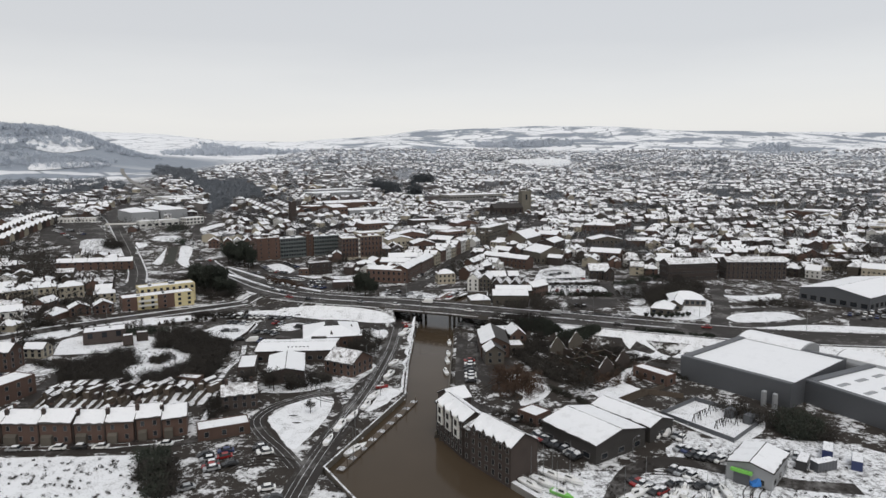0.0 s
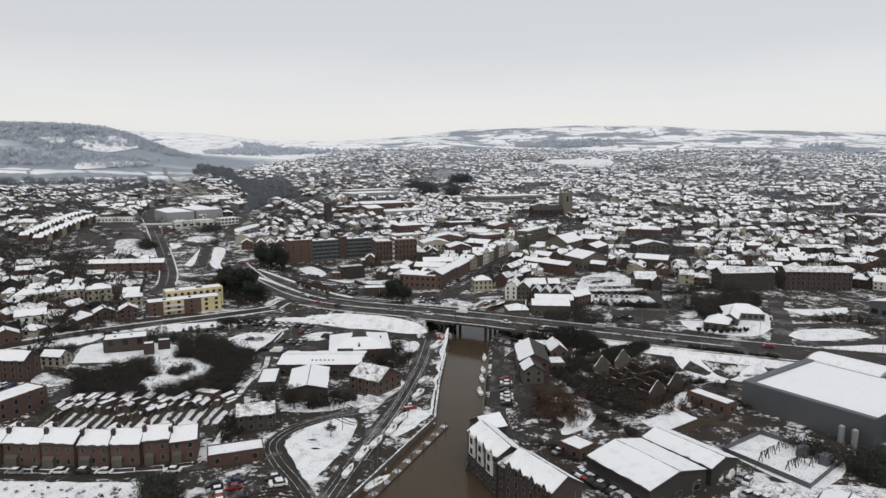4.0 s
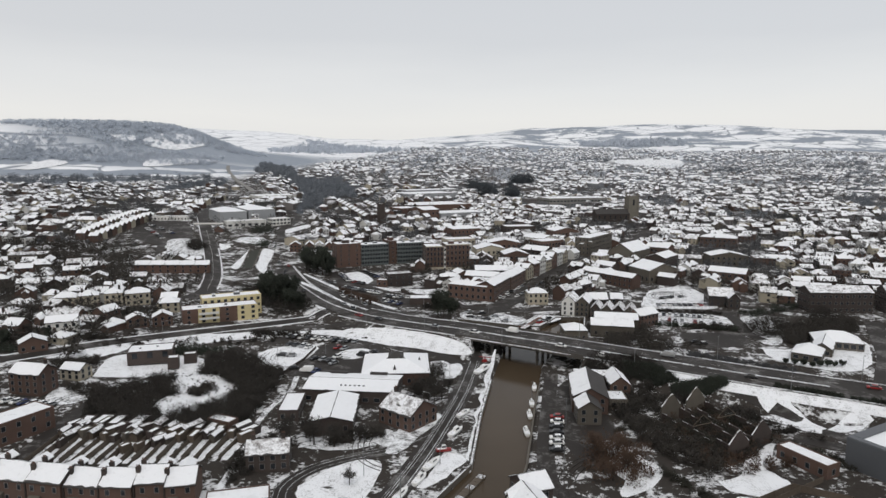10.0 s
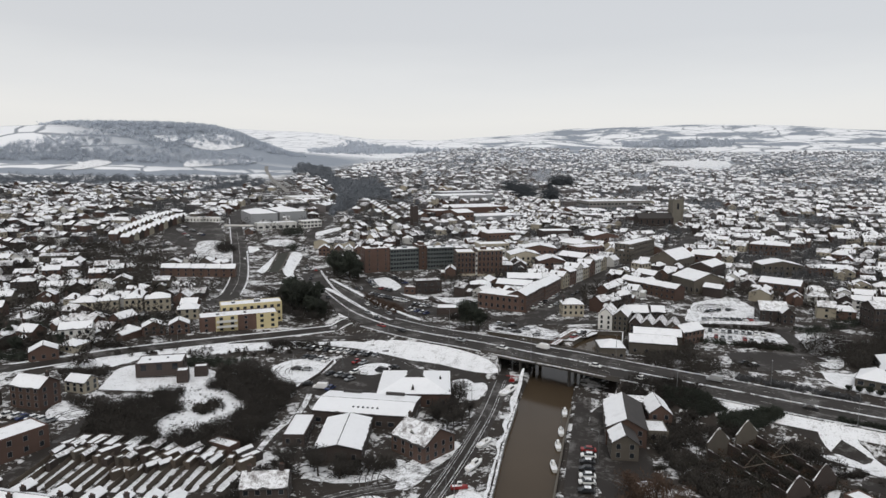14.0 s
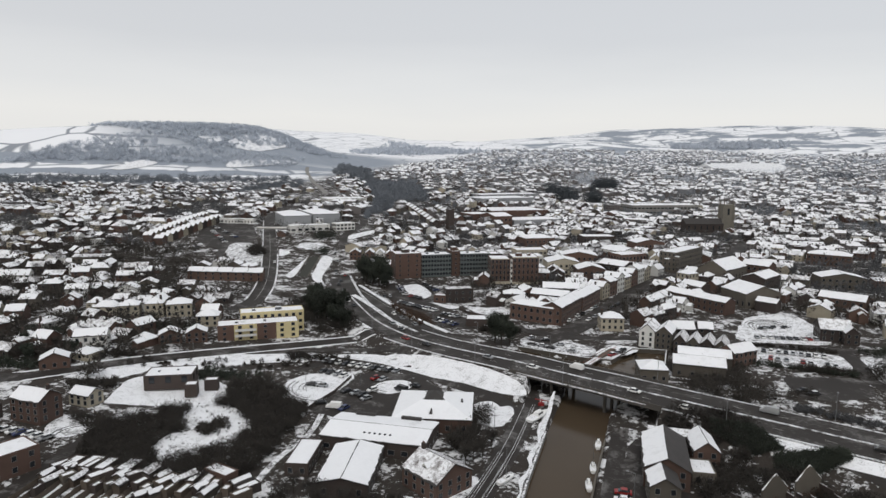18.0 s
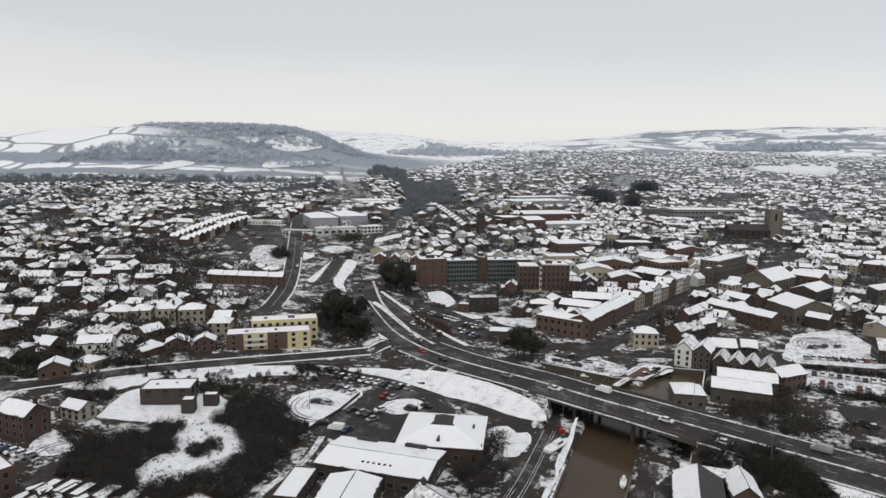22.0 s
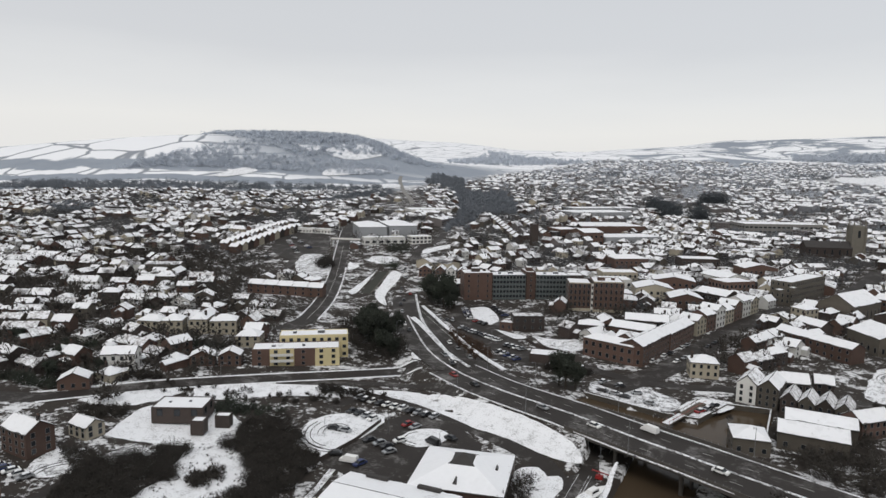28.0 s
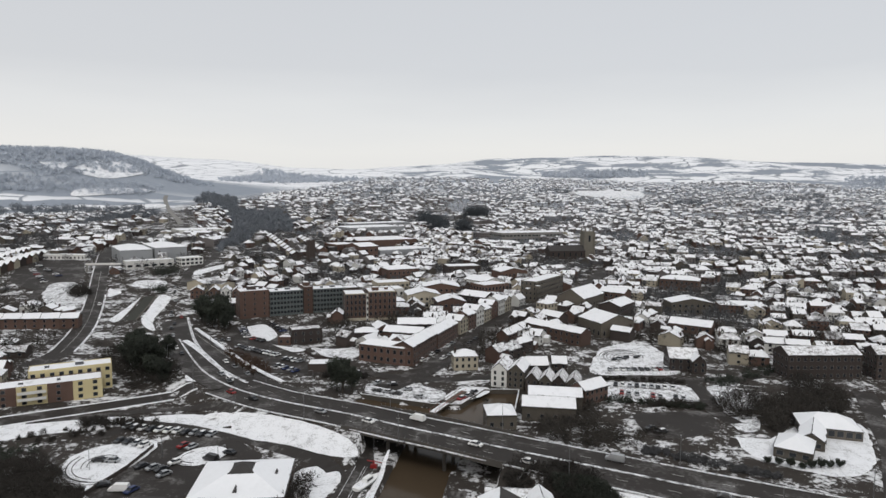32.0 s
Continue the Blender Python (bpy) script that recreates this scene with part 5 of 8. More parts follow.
# brick offices and the ornate block
building("office_block", (-153, 463), (-139, 473), 14, 18.5, 0.4, BRICK, ROOF, "flat", 0, "red brick stair tower of the office block", "office", 6, 5, (0.9, 1.3))
building("office_block", (-138.6, 473.2), (-122, 484.5), 13, 17.2, 0.4, TEAL, ROOF, "flat", 0, "glazed office wing with grey-green panels", "office", 6, 1.9, (1.5, 1.6))
building("office_block", (-121.6, 484.8), (-117, 488), 15, 19, 0.4, BRICK, ROOF, "flat", 0, "second brick stair tower of the offices", "office", 6, 5, (0.9, 1.3))
building("office_block", (-116.5, 488), (-99, 498), 13, 17.2, 0.4, TEAL, ROOF, "flat", 0, "long glazed office wing with grey-green panels", "office", 6, 1.9, (1.5, 1.6))
for a, b, d, e, lb in (((-91.5, 472.5), (-80.2, 477.2), 16, 17.4, "ornate red brick block with tall window bays"), ((-78.4, 476.4), (-63, 483), 17, 18.6, "taller half of the ornate brick block")):
    t, m, w = building("mill_block", a, b, d, e, 0.4, BRICK, ROOF, "flat", 0, lb, "office", 5, 2.4, (1.1, 2.3))
    s = Shape()
    s.box(-.14, -.14, -1, w + .14, .0, 3.2)
    part("base_course", s.mesh("base_course", CREAM), t, label="pale stone base")
    s = Shape()
    s.box(-.25, -.25, e - .1, w + .25, .0, e + .5)
    part("cornice", s.mesh("cornice", CREAM), t)
building("stair_strip", (-80.1, 477.3), (-78.5, 477.0), 3, 17.0, .3, WHITE, ROOF, "flat", 0, "white glazed stair strip between two brick blocks", "stair", 5, 1.5, (.9, 1.6), sides=False)
building("roadside_inn", (-172, 470), (-157, 479), 9, 5.8, 2.2, BRICK_DARK, ROOF, "long", None, "dark-fronted roadside inn under a snowy roof", "inn", 2, 2.6)
building("roadside_house", (-202.5, 495), (-195, 498), 9, 5.4, 2.4, RUST, ROOF, "cross", None, "red rendered gabled house beside the road", "house", 2, 2.6)
for k in range(3):
    building("roadside_house", (-192 + k * 7, 499 + k * 2.6), (-186 + k * 7, 501.4 + k * 2.6), 11, 5.2, 2.6, WHITE if k == 1 else BRICK, ROOF, "cross", None, "gabled house with a white roof beside the road", "house", 2, 2.6)
building("long_range", (-379, 578), (-345, 584), 8, 3.8, .4, WHITE, ROOF, "flat", None, "long low white range behind a car park", "range", 1, 3)

# brick corner block and street rows
building("corner_block", (-61.4, 395.2), (-38.5, 389.2), 8, 7.6, 2.0, BRICK, ROOF, "hip", 0.3, "long red brick corner building with arched windows", "warehouse", 2, 3.0, (1.4, 1.8))
building("street_house", (-34.6, 389.5), (-28.4, 419), 10, 8.4, 2.4, BRICK, ROOF, "long", 0.3, "red brick terrace turning up the town street", "house", 3, 2.8, (1.0, 1.6), sides=False)
building("street_house", (-28.1, 420.5), (-21.6, 450), 10, 7.6, 2.4, BRICK, ROOF, "long", 0.4, "red brick shops with a snowy roof", "shop", 3, 2.8, (1.0, 1.6), sides=False)
for i in range(7):
    a, b = (-20.6 + i * 3.6, 453 + i * 9.7), (-17.2 + i * 3.6, 462.2 + i * 9.7)
    building("street_house", a, b, 10, 7.4 + (i % 3) * 0.9, 2.4, (CREAM, BRICK, WHITE)[i % 3], ROOF, "long" if i % 2 else "cross", None,
             ("cream", "brick", "white")[i % 3] + " town house with a steep snowy roof", "house", 3, 3.0, (1.0, 1.5), ((0.1, 0.5),), sides=False)
building("public_house", (-15.4, 386), (-5.0, 389), 9, 5.8, 2.4, CREAM, ROOF, "hip", 0.4, "cream public house with dark beams and snowy roof", "pub", 2, 2.4, (1.0, 1.4), ((0.1, 0.5),))
QUAY_HOUSE = building("timber_house", (2.5, 365.5), (9.0, 364.4), 13, 7.2, 3.0, STONE, ROOF_THIN, "cross", 0.2, "tall gabled quay house with a white front", "house", 3, 2.0, (0.9, 1.4))
building("timber_house", (9.2, 364.3), (15.8, 363.2), 13, 7.0, 3.0, STONE, ROOF, "cross", 0.2, "stone gabled quay house beside the basin", "house", 3, 2.0, (0.9, 1.4))

building("basin_warehouse", (16, 328.5), (34.5, 328.5), 12, 4.8, 2.0, STONE, ROOF, "long", 0.4, "old warehouse with a long white roof beside the basin", "warehouse", 1, 4)
building("basin_warehouse", (18, 341), (37.5, 341), 11, 4.8, 2.0, STONE, ROOF, "long", 0.4, "second bay of the basin warehouse under snow", "warehouse", 1, 4)
building("net_store", (4.6, 318), (14.5, 320), 11, 4.6, 2.2, STONE, ROOF, "hip", 0.2, "low stone store at the water's edge", "store", 1, 3)
building("street_range", (13.4, 463), (43, 438.7), 9, 6.4, 2.2, BRICK, ROOF, "long", 0.6, "long brick range with rooflights in its snowy roof", "house", 2, 3.4, stacks=((0.3, .5), (0.7, .5)), sides=False)
building("street_range", (22, 482), (33, 472), 8, 6.8, 2.4, BRICK_DARK, ROOF, "long", None, "dark brick range behind the street", "house", 2, 3.4, stacks=((0.1, .5),), sides=False)
building("dormer_house", (16, 377), (26, 379), 9, 5.8, 2.8, BRICK_DARK, ROOF, "long", 0.4, "brick house with a row of arched windows", "house", 2, 2.0, (1.0, 1.3), ((0.05, .5),))
building("town_house", (27.6, 386), (34, 386.5), 8, 4.8, 2.4, BRICK_DARK, ROOF, "long", 0.4, "small dark house with a white roof", "house", 2, 2.6)
for k in range(4):
    building("gabled_house", (16.5 + k * 5.3, 360.5 - k * 0.9), (21.4 + k * 5.3, 359.7 - k * 0.9), 11, 5.2 - 0.2 * (k % 2), 2.6, STONE if k % 2 else BRICK_DARK, ROOF_THIN, "cross", 0.3, "narrow gabled house in a row beside the basin", "house", 2, 2.2, (0.9, 1.3), sides=False)
building("town_house", (33.5, 353), (39, 347.5), 13, 5.4, 2.6, BRICK, ROOF, "cross", 0.3, "gabled house with a broad white roof", "house", 2, 2.6)
building("parish_hall", (44, 476), (55, 458), 22, 7.5, 4.0, STONE, ROOF, "long", None, "stone hall with one broad white roof slope", "hall", 1, 4, (1.2, 2.4))
building("arcade", (-15.5, 551), (0.5, 566), 16, 9, 1.5, BRICK, ROOF, "flat", None, "brick shop with a stepped white-trimmed front", "shop", 2, 3.0, (1.6, 2.0))
building("arcade", (-34, 585), (-17, 570), 20, 8, 2.5, WHITE, ROOF, "long", None, "pale shop with a wide white roof", "shop", 2, 3.0)
building("square_house", (27, 497), (33, 504), 9, 9, 2.2, CREAM, ROOF, "hip", None, "tall cream house on the square", "house", 3, 2.8, (1.0, 1.5))
building("corner_block", (-38.2, 388.6), (-34.8, 390.2), 7, 7.8, .4, BRICK, ROOF_THIN, "flat", 0.3, "rounded-off brick corner with a plain parapet", "warehouse", 2, 2.2, (1.1, 1.8))
building("street_range", (-58.5, 405), (-52, 404), 10, 5.4, 1.8, BRICK_DARK, ROOF, "cross", 0.4, "lean brick range with a white gable roof behind the corner", "warehouse", 1, 3.4)
building("street_range", (-47, 400), (-41.5, 399), 6, 8.8, 1.6, BRICK, ROOF_THIN, "cross", 0.4, "tall brick stair bay behind the corner block", "warehouse", 2, 3.0)
building("street_range", (-62, 432), (-55, 436), 12, 6.4, 2.0, BRICK, ROOF, "cross", 0.4, "gabled brick workshop under snow", "warehouse", 2, 3.2)
building("street_range", (-72, 424), (-60, 427), 9, 5.8, 2.0, BRICK_DARK, ROOF, "hip", 0.4, "low dark workshop with a hipped snowy roof", "warehouse", 1, 3.2)
building("street_range", (-50, 404), (-38, 402), 14, 7.0, 2.0, BRICK, ROOF, "long", 0.4, "rear range of the corner block under snow", "warehouse", 2, 3.4)
building("street_range", (-56, 420), (-36, 418), 11, 8.0, 2.2, BRICK, ROOF, "long", 0.4, "white-roofed brick range behind the corner block", "warehouse", 2, 3.4)
building("street_range", (-52, 436), (-32, 440), 11, 8.4, 2.4, BRICK_DARK, ROOF, "long", 0.4, "tall dark range behind the shops", "warehouse", 3, 3.0)
building("brick_annex", (-103, 417), (-89.5, 425), 9, 7.2, 0.4, BRICK_DARK, ROOF_THIN, "flat", 0.4, "square brick annex with a bare flat roof", "office", 2, 3.2)
building("brick_annex", (-110, 416), (-103.4, 416.6), 6, 3.6, 0.4, BRICK, ROOF, "flat", 0.4, "low brick annex under snow", "office", 1, 3)
building("walled_yard", (-78, 372), (-62, 376), 9, 3.0, 0.4, BRICK_DARK, ROOF, "flat", 0.4, "low walled store under snow", "store", 0)
building("west_house", (-210, 268), (-200, 275), 8, 6.2, 2.2, WHITE, ROOF, "long", None, "white rendered house above the side road", "house", 2, 3.0)
building("west_house", (-203, 247), (-196, 254), 7, 3.6, 2.4, BRICK, ROOF, "cross", None, "gabled bungalow beside the side road", "house", 1, 3.0)
building("west_house", (-188, 290), (-181, 296), 7, 4.0, 2.2, BRICK, ROOF, "cross", None, "brick cottage with steep snowy roof", "house", 2, 2.6)
building("west_house", (-180, 297), (-173, 302), 7, 4.2, 2.2, BRICK, ROOF, "cross", None, "brick cottage beside the side road", "house", 2, 2.6)
building("cream_cottage", (-168.5, 229), (-160.5, 229), 6, 3.6, 1.8, CREAM, ROOF, "long", None, "small cream cottage behind the tall house", "house", 2, 2.6)
building("stores", (-145, 180), (-140.5, 195.5), 9, 6.0, 0.4, BRICK, ROOF, "flat", 0.4, "brown brick stores with flat snowy roofs", "stores", 2, 3.6)
building("stores", (-186, 205), (-177, 206), 8, 5.0, 0.4, BRICK_DARK, ROOF, "flat", 0.8, "dark brick workshop with a flat white roof", "workshop", 1, 3.6)
building("garages", (-97.5, 205.2), (-89.5, 203.4), 4.0, 2.5, 0.3, BRICK, ROOF, "flat", 0, "garage block under a flat snowy roof", "garage", 0)
building("old_school", (80, 403), (93, 403.5), 12, 5.6, 3.6, BRICK_DARK, ROOF_THIN, "long", None, "brick gabled hall with thin snow on its slates", "hall", 2, 2.8)
building("old_school", (89, 399.5), (95, 399.8), 10, 5.2, 3.0, BRICK_DARK, ROOF, "cross", None, "projecting gable of the brick hall", "hall", 2, 2.4)
building("chapel", (33.4, 525), (49.8, 515.8), 30, 9, 5.5, STONE, ROOF, "cross", None, "tall stone chapel with a steep white roof", "church", 1, 4, (1.0, 4.5))
building("grey_hotel", (20.3, 546), (39.5, 588), 12, 13, 1.0, STONE, ROOF, "flat", None, "grey four-storey hotel on the square", "hotel", 4, 2.8, (1.0, 1.6))
building("apartment_house", (128, 398), (160, 404), 12, 10.5, 2.6, BRICK_DARK, ROOF_THIN, "long", None, "dark brick apartment house with rows of white windows", "flats", 3, 2.8, (1.2, 1.4))
building("apartment_house", (166, 404), (203, 404), 12, 11, 2.6, BRICK_DARK, ROOF_THIN, "long", None, "long dark brick apartment house", "flats", 4, 2.8, (1.2, 1.4))
building("sports_hall", (-301, 566), (-283.5, 582), 46, 10.5, 2.6, CLAD_PALE, ROOF_WIDE, "hip", None, "pale sports hall with a broad snow roof", "sports hall", 0)
building("sports_hall", (-281.5, 582), (-264, 599), 46, 11.0, 2.8, CLAD_PALE, ROOF_WIDE, "hip", None, "second pale hall beside a dark cleft", "sports hall", 0)
building("sports_annex", (-286, 551), (-262, 576), 10, 5.2, 0.4, WHITE, ROOF, "flat", None, "white flat-roofed wing of the sports hall", "sports hall", 1, 5, (3.2, 1.6))
building("sports_annex", (-254.5, 574), (-244, 588), 10, 6.0, 0.4, WHITE, ROOF, "flat", None, "glazed corner block of the sports hall", "sports hall", 2, 3, (2.2, 1.6))


building("retail_shed", (-216, 903), (-152, 972), 30, 7, 0.6, CLAD_PALE, ROOF_WIDE, "flat", None, "long pale retail shed under unbroken snow", "shed", 0)
building("market_hall", (-167, 767), (-112, 809), 52, 8, 0.6, BRICK, ROOF_WIDE, "flat", None, "brick market hall with a wide white roof", "hall", 0)
for x, y, a, w, d, e, wall, kind in ((-40, 497, 18, 18, 16, 8, BRICK, "cross"), (-62, 512, 20, 22, 18, 8.5, CREAM, "cross"), (-30, 524, -28, 20, 14, 8, BRICK_DARK, "long"), (-88, 522, 28, 22, 14, 9, WHITE, "flat"),
                                     (-58, 545, 12, 26, 18, 8, BRICK, "cross"), (-92, 552, 30, 24, 15, 8, CREAM, "flat"), (-120, 520, 32, 24, 12, 8, BRICK_DARK, "flat"), (-150, 500, 34, 20, 14, 7, BRICK, "flat"),
                                     (62, 552, -30, 18, 12, 8, BRICK, "long"), (70, 500, 62, 24, 14, 8, BRICK_DARK, "long"), (92, 470, -24, 22, 12, 7, BRICK, "long"), (104, 524, 8, 26, 15, 7, STONE, "cross"),
                                     (-8, 612, 30, 24, 16, 9, BRICK, "cross"), (-52, 632, 24, 28, 18, 9, BRICK_DARK, "flat"), (-96, 604, 34, 26, 16, 9, BRICK, "hip"), (112, 610, -18, 28, 15, 8, BRICK, "hip")):
    c, q = math.cos(radians(a)), math.sin(radians(a))
    building("shop_building", (x, y), (x + w * c, y + w * q), d, e, 2.6, wall, ROOF, kind, None, {"flat": "shop building with a wide flat white roof", "cross": "gabled shop building under a broad snowy roof"}.get(kind, "long shop building with a snowy pitched roof"), "shop", 2, 3.4, (1.4, 1.6), sides=False)


def footbridge():
    m, w = frame_of((-311, 540.5), (-287.5, 547.5), gz(-300, 545))
    t = thing("footbridge", m, "white footbridge crossing the west road", "footbridge")
    s = Shape()
    s.box(0, -1.2, 4.6, w, 1.2, 5.1)
    part("deck", s.mesh("deck", CONCRETE), t)
    for v in (-1.2, 1.1):
        s = Shape()
        s.box(0, v, 5.1, w, v + .1, 6.2)
        part("parapet", s.mesh("parapet", WHITE), t)
    s = Shape()
    s.box(0, -1.05, 5.104, w, 1.05, 5.18)
    part("snow", s.mesh("snow", SNOW), t)
    for u in (.6, w - .6):
        s = Shape()
        s.box(u - .4, -.8, -2, u + .4, .8, 4.6)
        part("pier", s.mesh("pier", CONCRETE), t)


footbridge()
building("retail_shed", (-146, 700), (-132, 714), 30, 11, 2.6, BRICK, ROOF_WIDE, "long", None, "curved brick market hall with a ribbed roof", "store", 2, 4, (2, 2))
building("retail_shed", (-130, 714), (-86, 752), 32, 8, 2.0, CLAD_PALE, ROOF_WIDE, "flat", None, "pale retail shed with a flat white roof", "store", 1, 8, (3, 1.5))
building("retail_shed", (-174, 716), (-158, 733), 26, 8, 2.0, RUST, ROOF_WIDE, "flat", None, "red-walled store with a flat snowy roof", "store", 1, 6, (3, 1.5))
building("retail_shed", (-200, 850), (-146, 905), 44, 9, 2.0, CLAD_PALE, ROOF_WIDE, "flat", None, "wide superstore with two white roof decks", "store", 1, 8, (3, 1.5))
building("retail_shed", (-356, 745), (-322, 778), 34, 7, 1.2, WHITE, ROOF_WIDE, "flat", None, "low pale store among dark trees", "store", 1, 8, (3, 1.5))
building("multi_storey", (-22, 880), (52, 922), 34, 10, 0.5, CONCRETE, ROOF_WIDE, "flat", None, "long concrete car park with white decks", "car park", 2, 5, (3.6, 1.6))
building("chimney_tower", (-178, 650), (-174, 654), 6, 19, 0.4, BRICK_DARK, ROOF, "flat", None, "tall dark brick water tower", "tower", 0)
for n, a, b in ((9, (-261, 750), (-192, 646)), (7, (-230, 757), (-182, 690)), (14, (-384, 500), (-402, 597)), (12, (-366, 492), (-378, 580))):
    for k in range(n):
        x, y = a[0] + (b[0] - a[0]) * k / n, a[1] + (b[1] - a[1]) * k / n
        x2, y2 = a[0] + (b[0] - a[0]) * (k + .93) / n, a[1] + (b[1] - a[1]) * (k + .93) / n
        building("terraced_house", (x, y), (x2, y2), 7.5, 5.0, 2.4, (BRICK, CREAM, BRICK_DARK)[k % 3], ROOF, "long" if n < 10 else "cross", None, "stepped terraced house climbing the slope", "house", 0, group="sloping terraces")


def church():
    x, y = 70, 772
    z = gz(x, y)
    m = Matrix.Translation((x, y, z)) @ Matrix.Rotation(radians(20), 4, "Z")
    top = thing("church", m, "grey stone parish church with a pinnacled tower", "church")
    TAKEN.append((x - 15, y, 40))
    s = Shape()
    s.box(-5, -5, -2, 5, 5, 27)
    for q in (-5, 5):
        for r in (-5, 5):
            s.box(q - .8, r - .8, -2, q + .8, r + .8, 26, 0, 0.1)
    part("tower", s.mesh("tower", LIME), top)
    for q in (-4.6, 4.6):
        for r in (-4.6, 4.6):
            s = Shape()
            s.tube((0, 0, 0), (0, 0, 5.5), 0.75, 0.08, 4)
            part("pinnacle", s.mesh("pinnacle", LIME), top, Matrix.Translation((q, r, 27)))
    s = Shape()
    s.extrude_x([(-7, -2), (7, -2), (7, 8), (0, 13), (-7, 8)][::-1], -42, -5)
    part("nave", s.mesh("nave", BRICK_DARK), top)
    part("roof", roof_shape("long", 37, 14, 8, 5).mesh("roof", SLATE), top, Matrix.Translation((-42.3, -7, 0)))
    me = window_mesh(1.4, 4.0, STONE)
    for i in range(6):
        part("window", me, top, Matrix.Translation((-39 + i * 6, -7, 2.4)))
    part("belfry_window", window_mesh(2.0, 6.0, STONE), top, Matrix.Translation((0, -5, 17)))


church()

s = Shape()
s.extrude_y([(.05, 0), (6.5, 0), (6.5, 7.1), (3.3, 10.0), (.05, 7.1)], -.16, -.02)
front = part("gable_front", s.mesh("gable_front", WHITE), QUAY_HOUSE[0], label="white rendered gable front")
for k in range(2):
    for r in range(3):
        part("window", window_mesh(.9, 1.4, FRAME), front, Matrix.Translation((1.7 + k * 3.2, -.17, .7 + r * 2.3)))


def twigs(centres, radii, per, length, width, seed, flat=1.0, up=0.4):
    """Loose thin triangles filling balls round the centres."""
    g = np.random.default_rng(seed)
    n = len(centres) * per
    c = np.repeat(np.asarray(centres, float), per, 0)
    r = np.repeat(np.asarray(radii, float), per)
    d = g.normal(size=(n, 3))
    d /= np.linalg.norm(d, axis=1)[:, None]
    rad = r * g.random(n) ** 0.45
    p = c + d * rad[:, None] * np.array([1, 1, flat])
    way = d + g.normal(size=(n, 3)) * 0.6 + np.array([0, 0, up])
    way /= np.linalg.norm(way, axis=1)[:, None]
    ln = length * g.uniform(0.5, 1.3, n)
    side = np.cross(way, g.normal(size=(n, 3)))
    side /= np.linalg.norm(side, axis=1)[:, None]
    w = width * g.uniform(0.6, 1.4, n)
    return np.stack([p - side * w[:, None], p + side * w[:, None], p + way * ln[:, None]], 1)


# ---- town houses ----
rng = random.Random(11)


def off_plots(x, y, r):
    """Whether points lie more than r outside every building already placed."""
    x, y = np.asarray(x, float), np.asarray(y, float)
    ok = np.ones(x.shape, bool)
    for a, b, q in TAKEN:
        ok &= (x - a) ** 2 + (y - b) ** 2 > (q * 0.85 + r) ** 2
    for a, b, an, hw, hd in PLOTS:
        c, sn = math.cos(an), math.sin(an)
        u, v = (x - a) * c + (y - b) * sn, -(x - a) * sn + (y - b) * c
        ok &= np.maximum(np.abs(u) - hw, np.abs(v) - hd) > r
    return ok


FAR_WOOD = [(-590, 1190), (-650, 1350), (-560, 1300), (-440, 1060), (-372, 1060), (-300, 920), (-262, 830), (-285, 768), (-246, 664), (-262, 640), (-304, 760), (-352, 850), (-415, 975), (-505, 1110)]
WOODS = [(-180, 1280, 40), (-145, 1190, 36), (-115, 1090, 36), (-92, 1015, 26), (-72, 1050, 34), (-960, 1480, 420), (-800, 1350, 160)]
OPEN = [(-250, 394, 13), (-232, 402, 12), (-440, 860, 40), (-500, 960, 40), (-400, 800, 30), (200, 1790, 130), (-285, 487, 36), (-128, 430, 42), (64, 400, 52), (-340, 535, 44), (-220, 470, 40), (-250, 525, 34), (-190, 420, 34), (-240, 570, 26), (-180, 370, 30), (114, 330, 30), (100, 370, 22), (215, 305, 45), (-88, 398, 26)]


def free_lots(x, y, r):
    x, y = np.asarray(x, float), np.asarray(y, float)
    ok = off_plots(x, y, r) & ~inside(x, y, FAR_WOOD)
    for line, w in ((ROAD, 13), (WEST_ROAD, 6.5), (TOWN_STREET, 6.5), (SIDE, 7), (RIVER_STREET, 4), (LOOP_LANE, 4), (HALL_ROAD, 5), (CUTTING, 14)):
        ok &= to_line(x, y, line)[0] > w + r
    for a, b, q in WOODS + OPEN:
        ok &= (x - a) ** 2 + (y - b) ** 2 > q * q
    return ok


def zone(x, y):
    if x < -1150 or (x < -540 and y > 1340 + 0.6 * x):
        return ""
    if x < -178 and y > 245:
        return "west"
    if y > 398 and -105 < x < 145:
        return "centre"
    if (x >= 100 and y > 408) or y > 500:
        return "rest"
    return ""


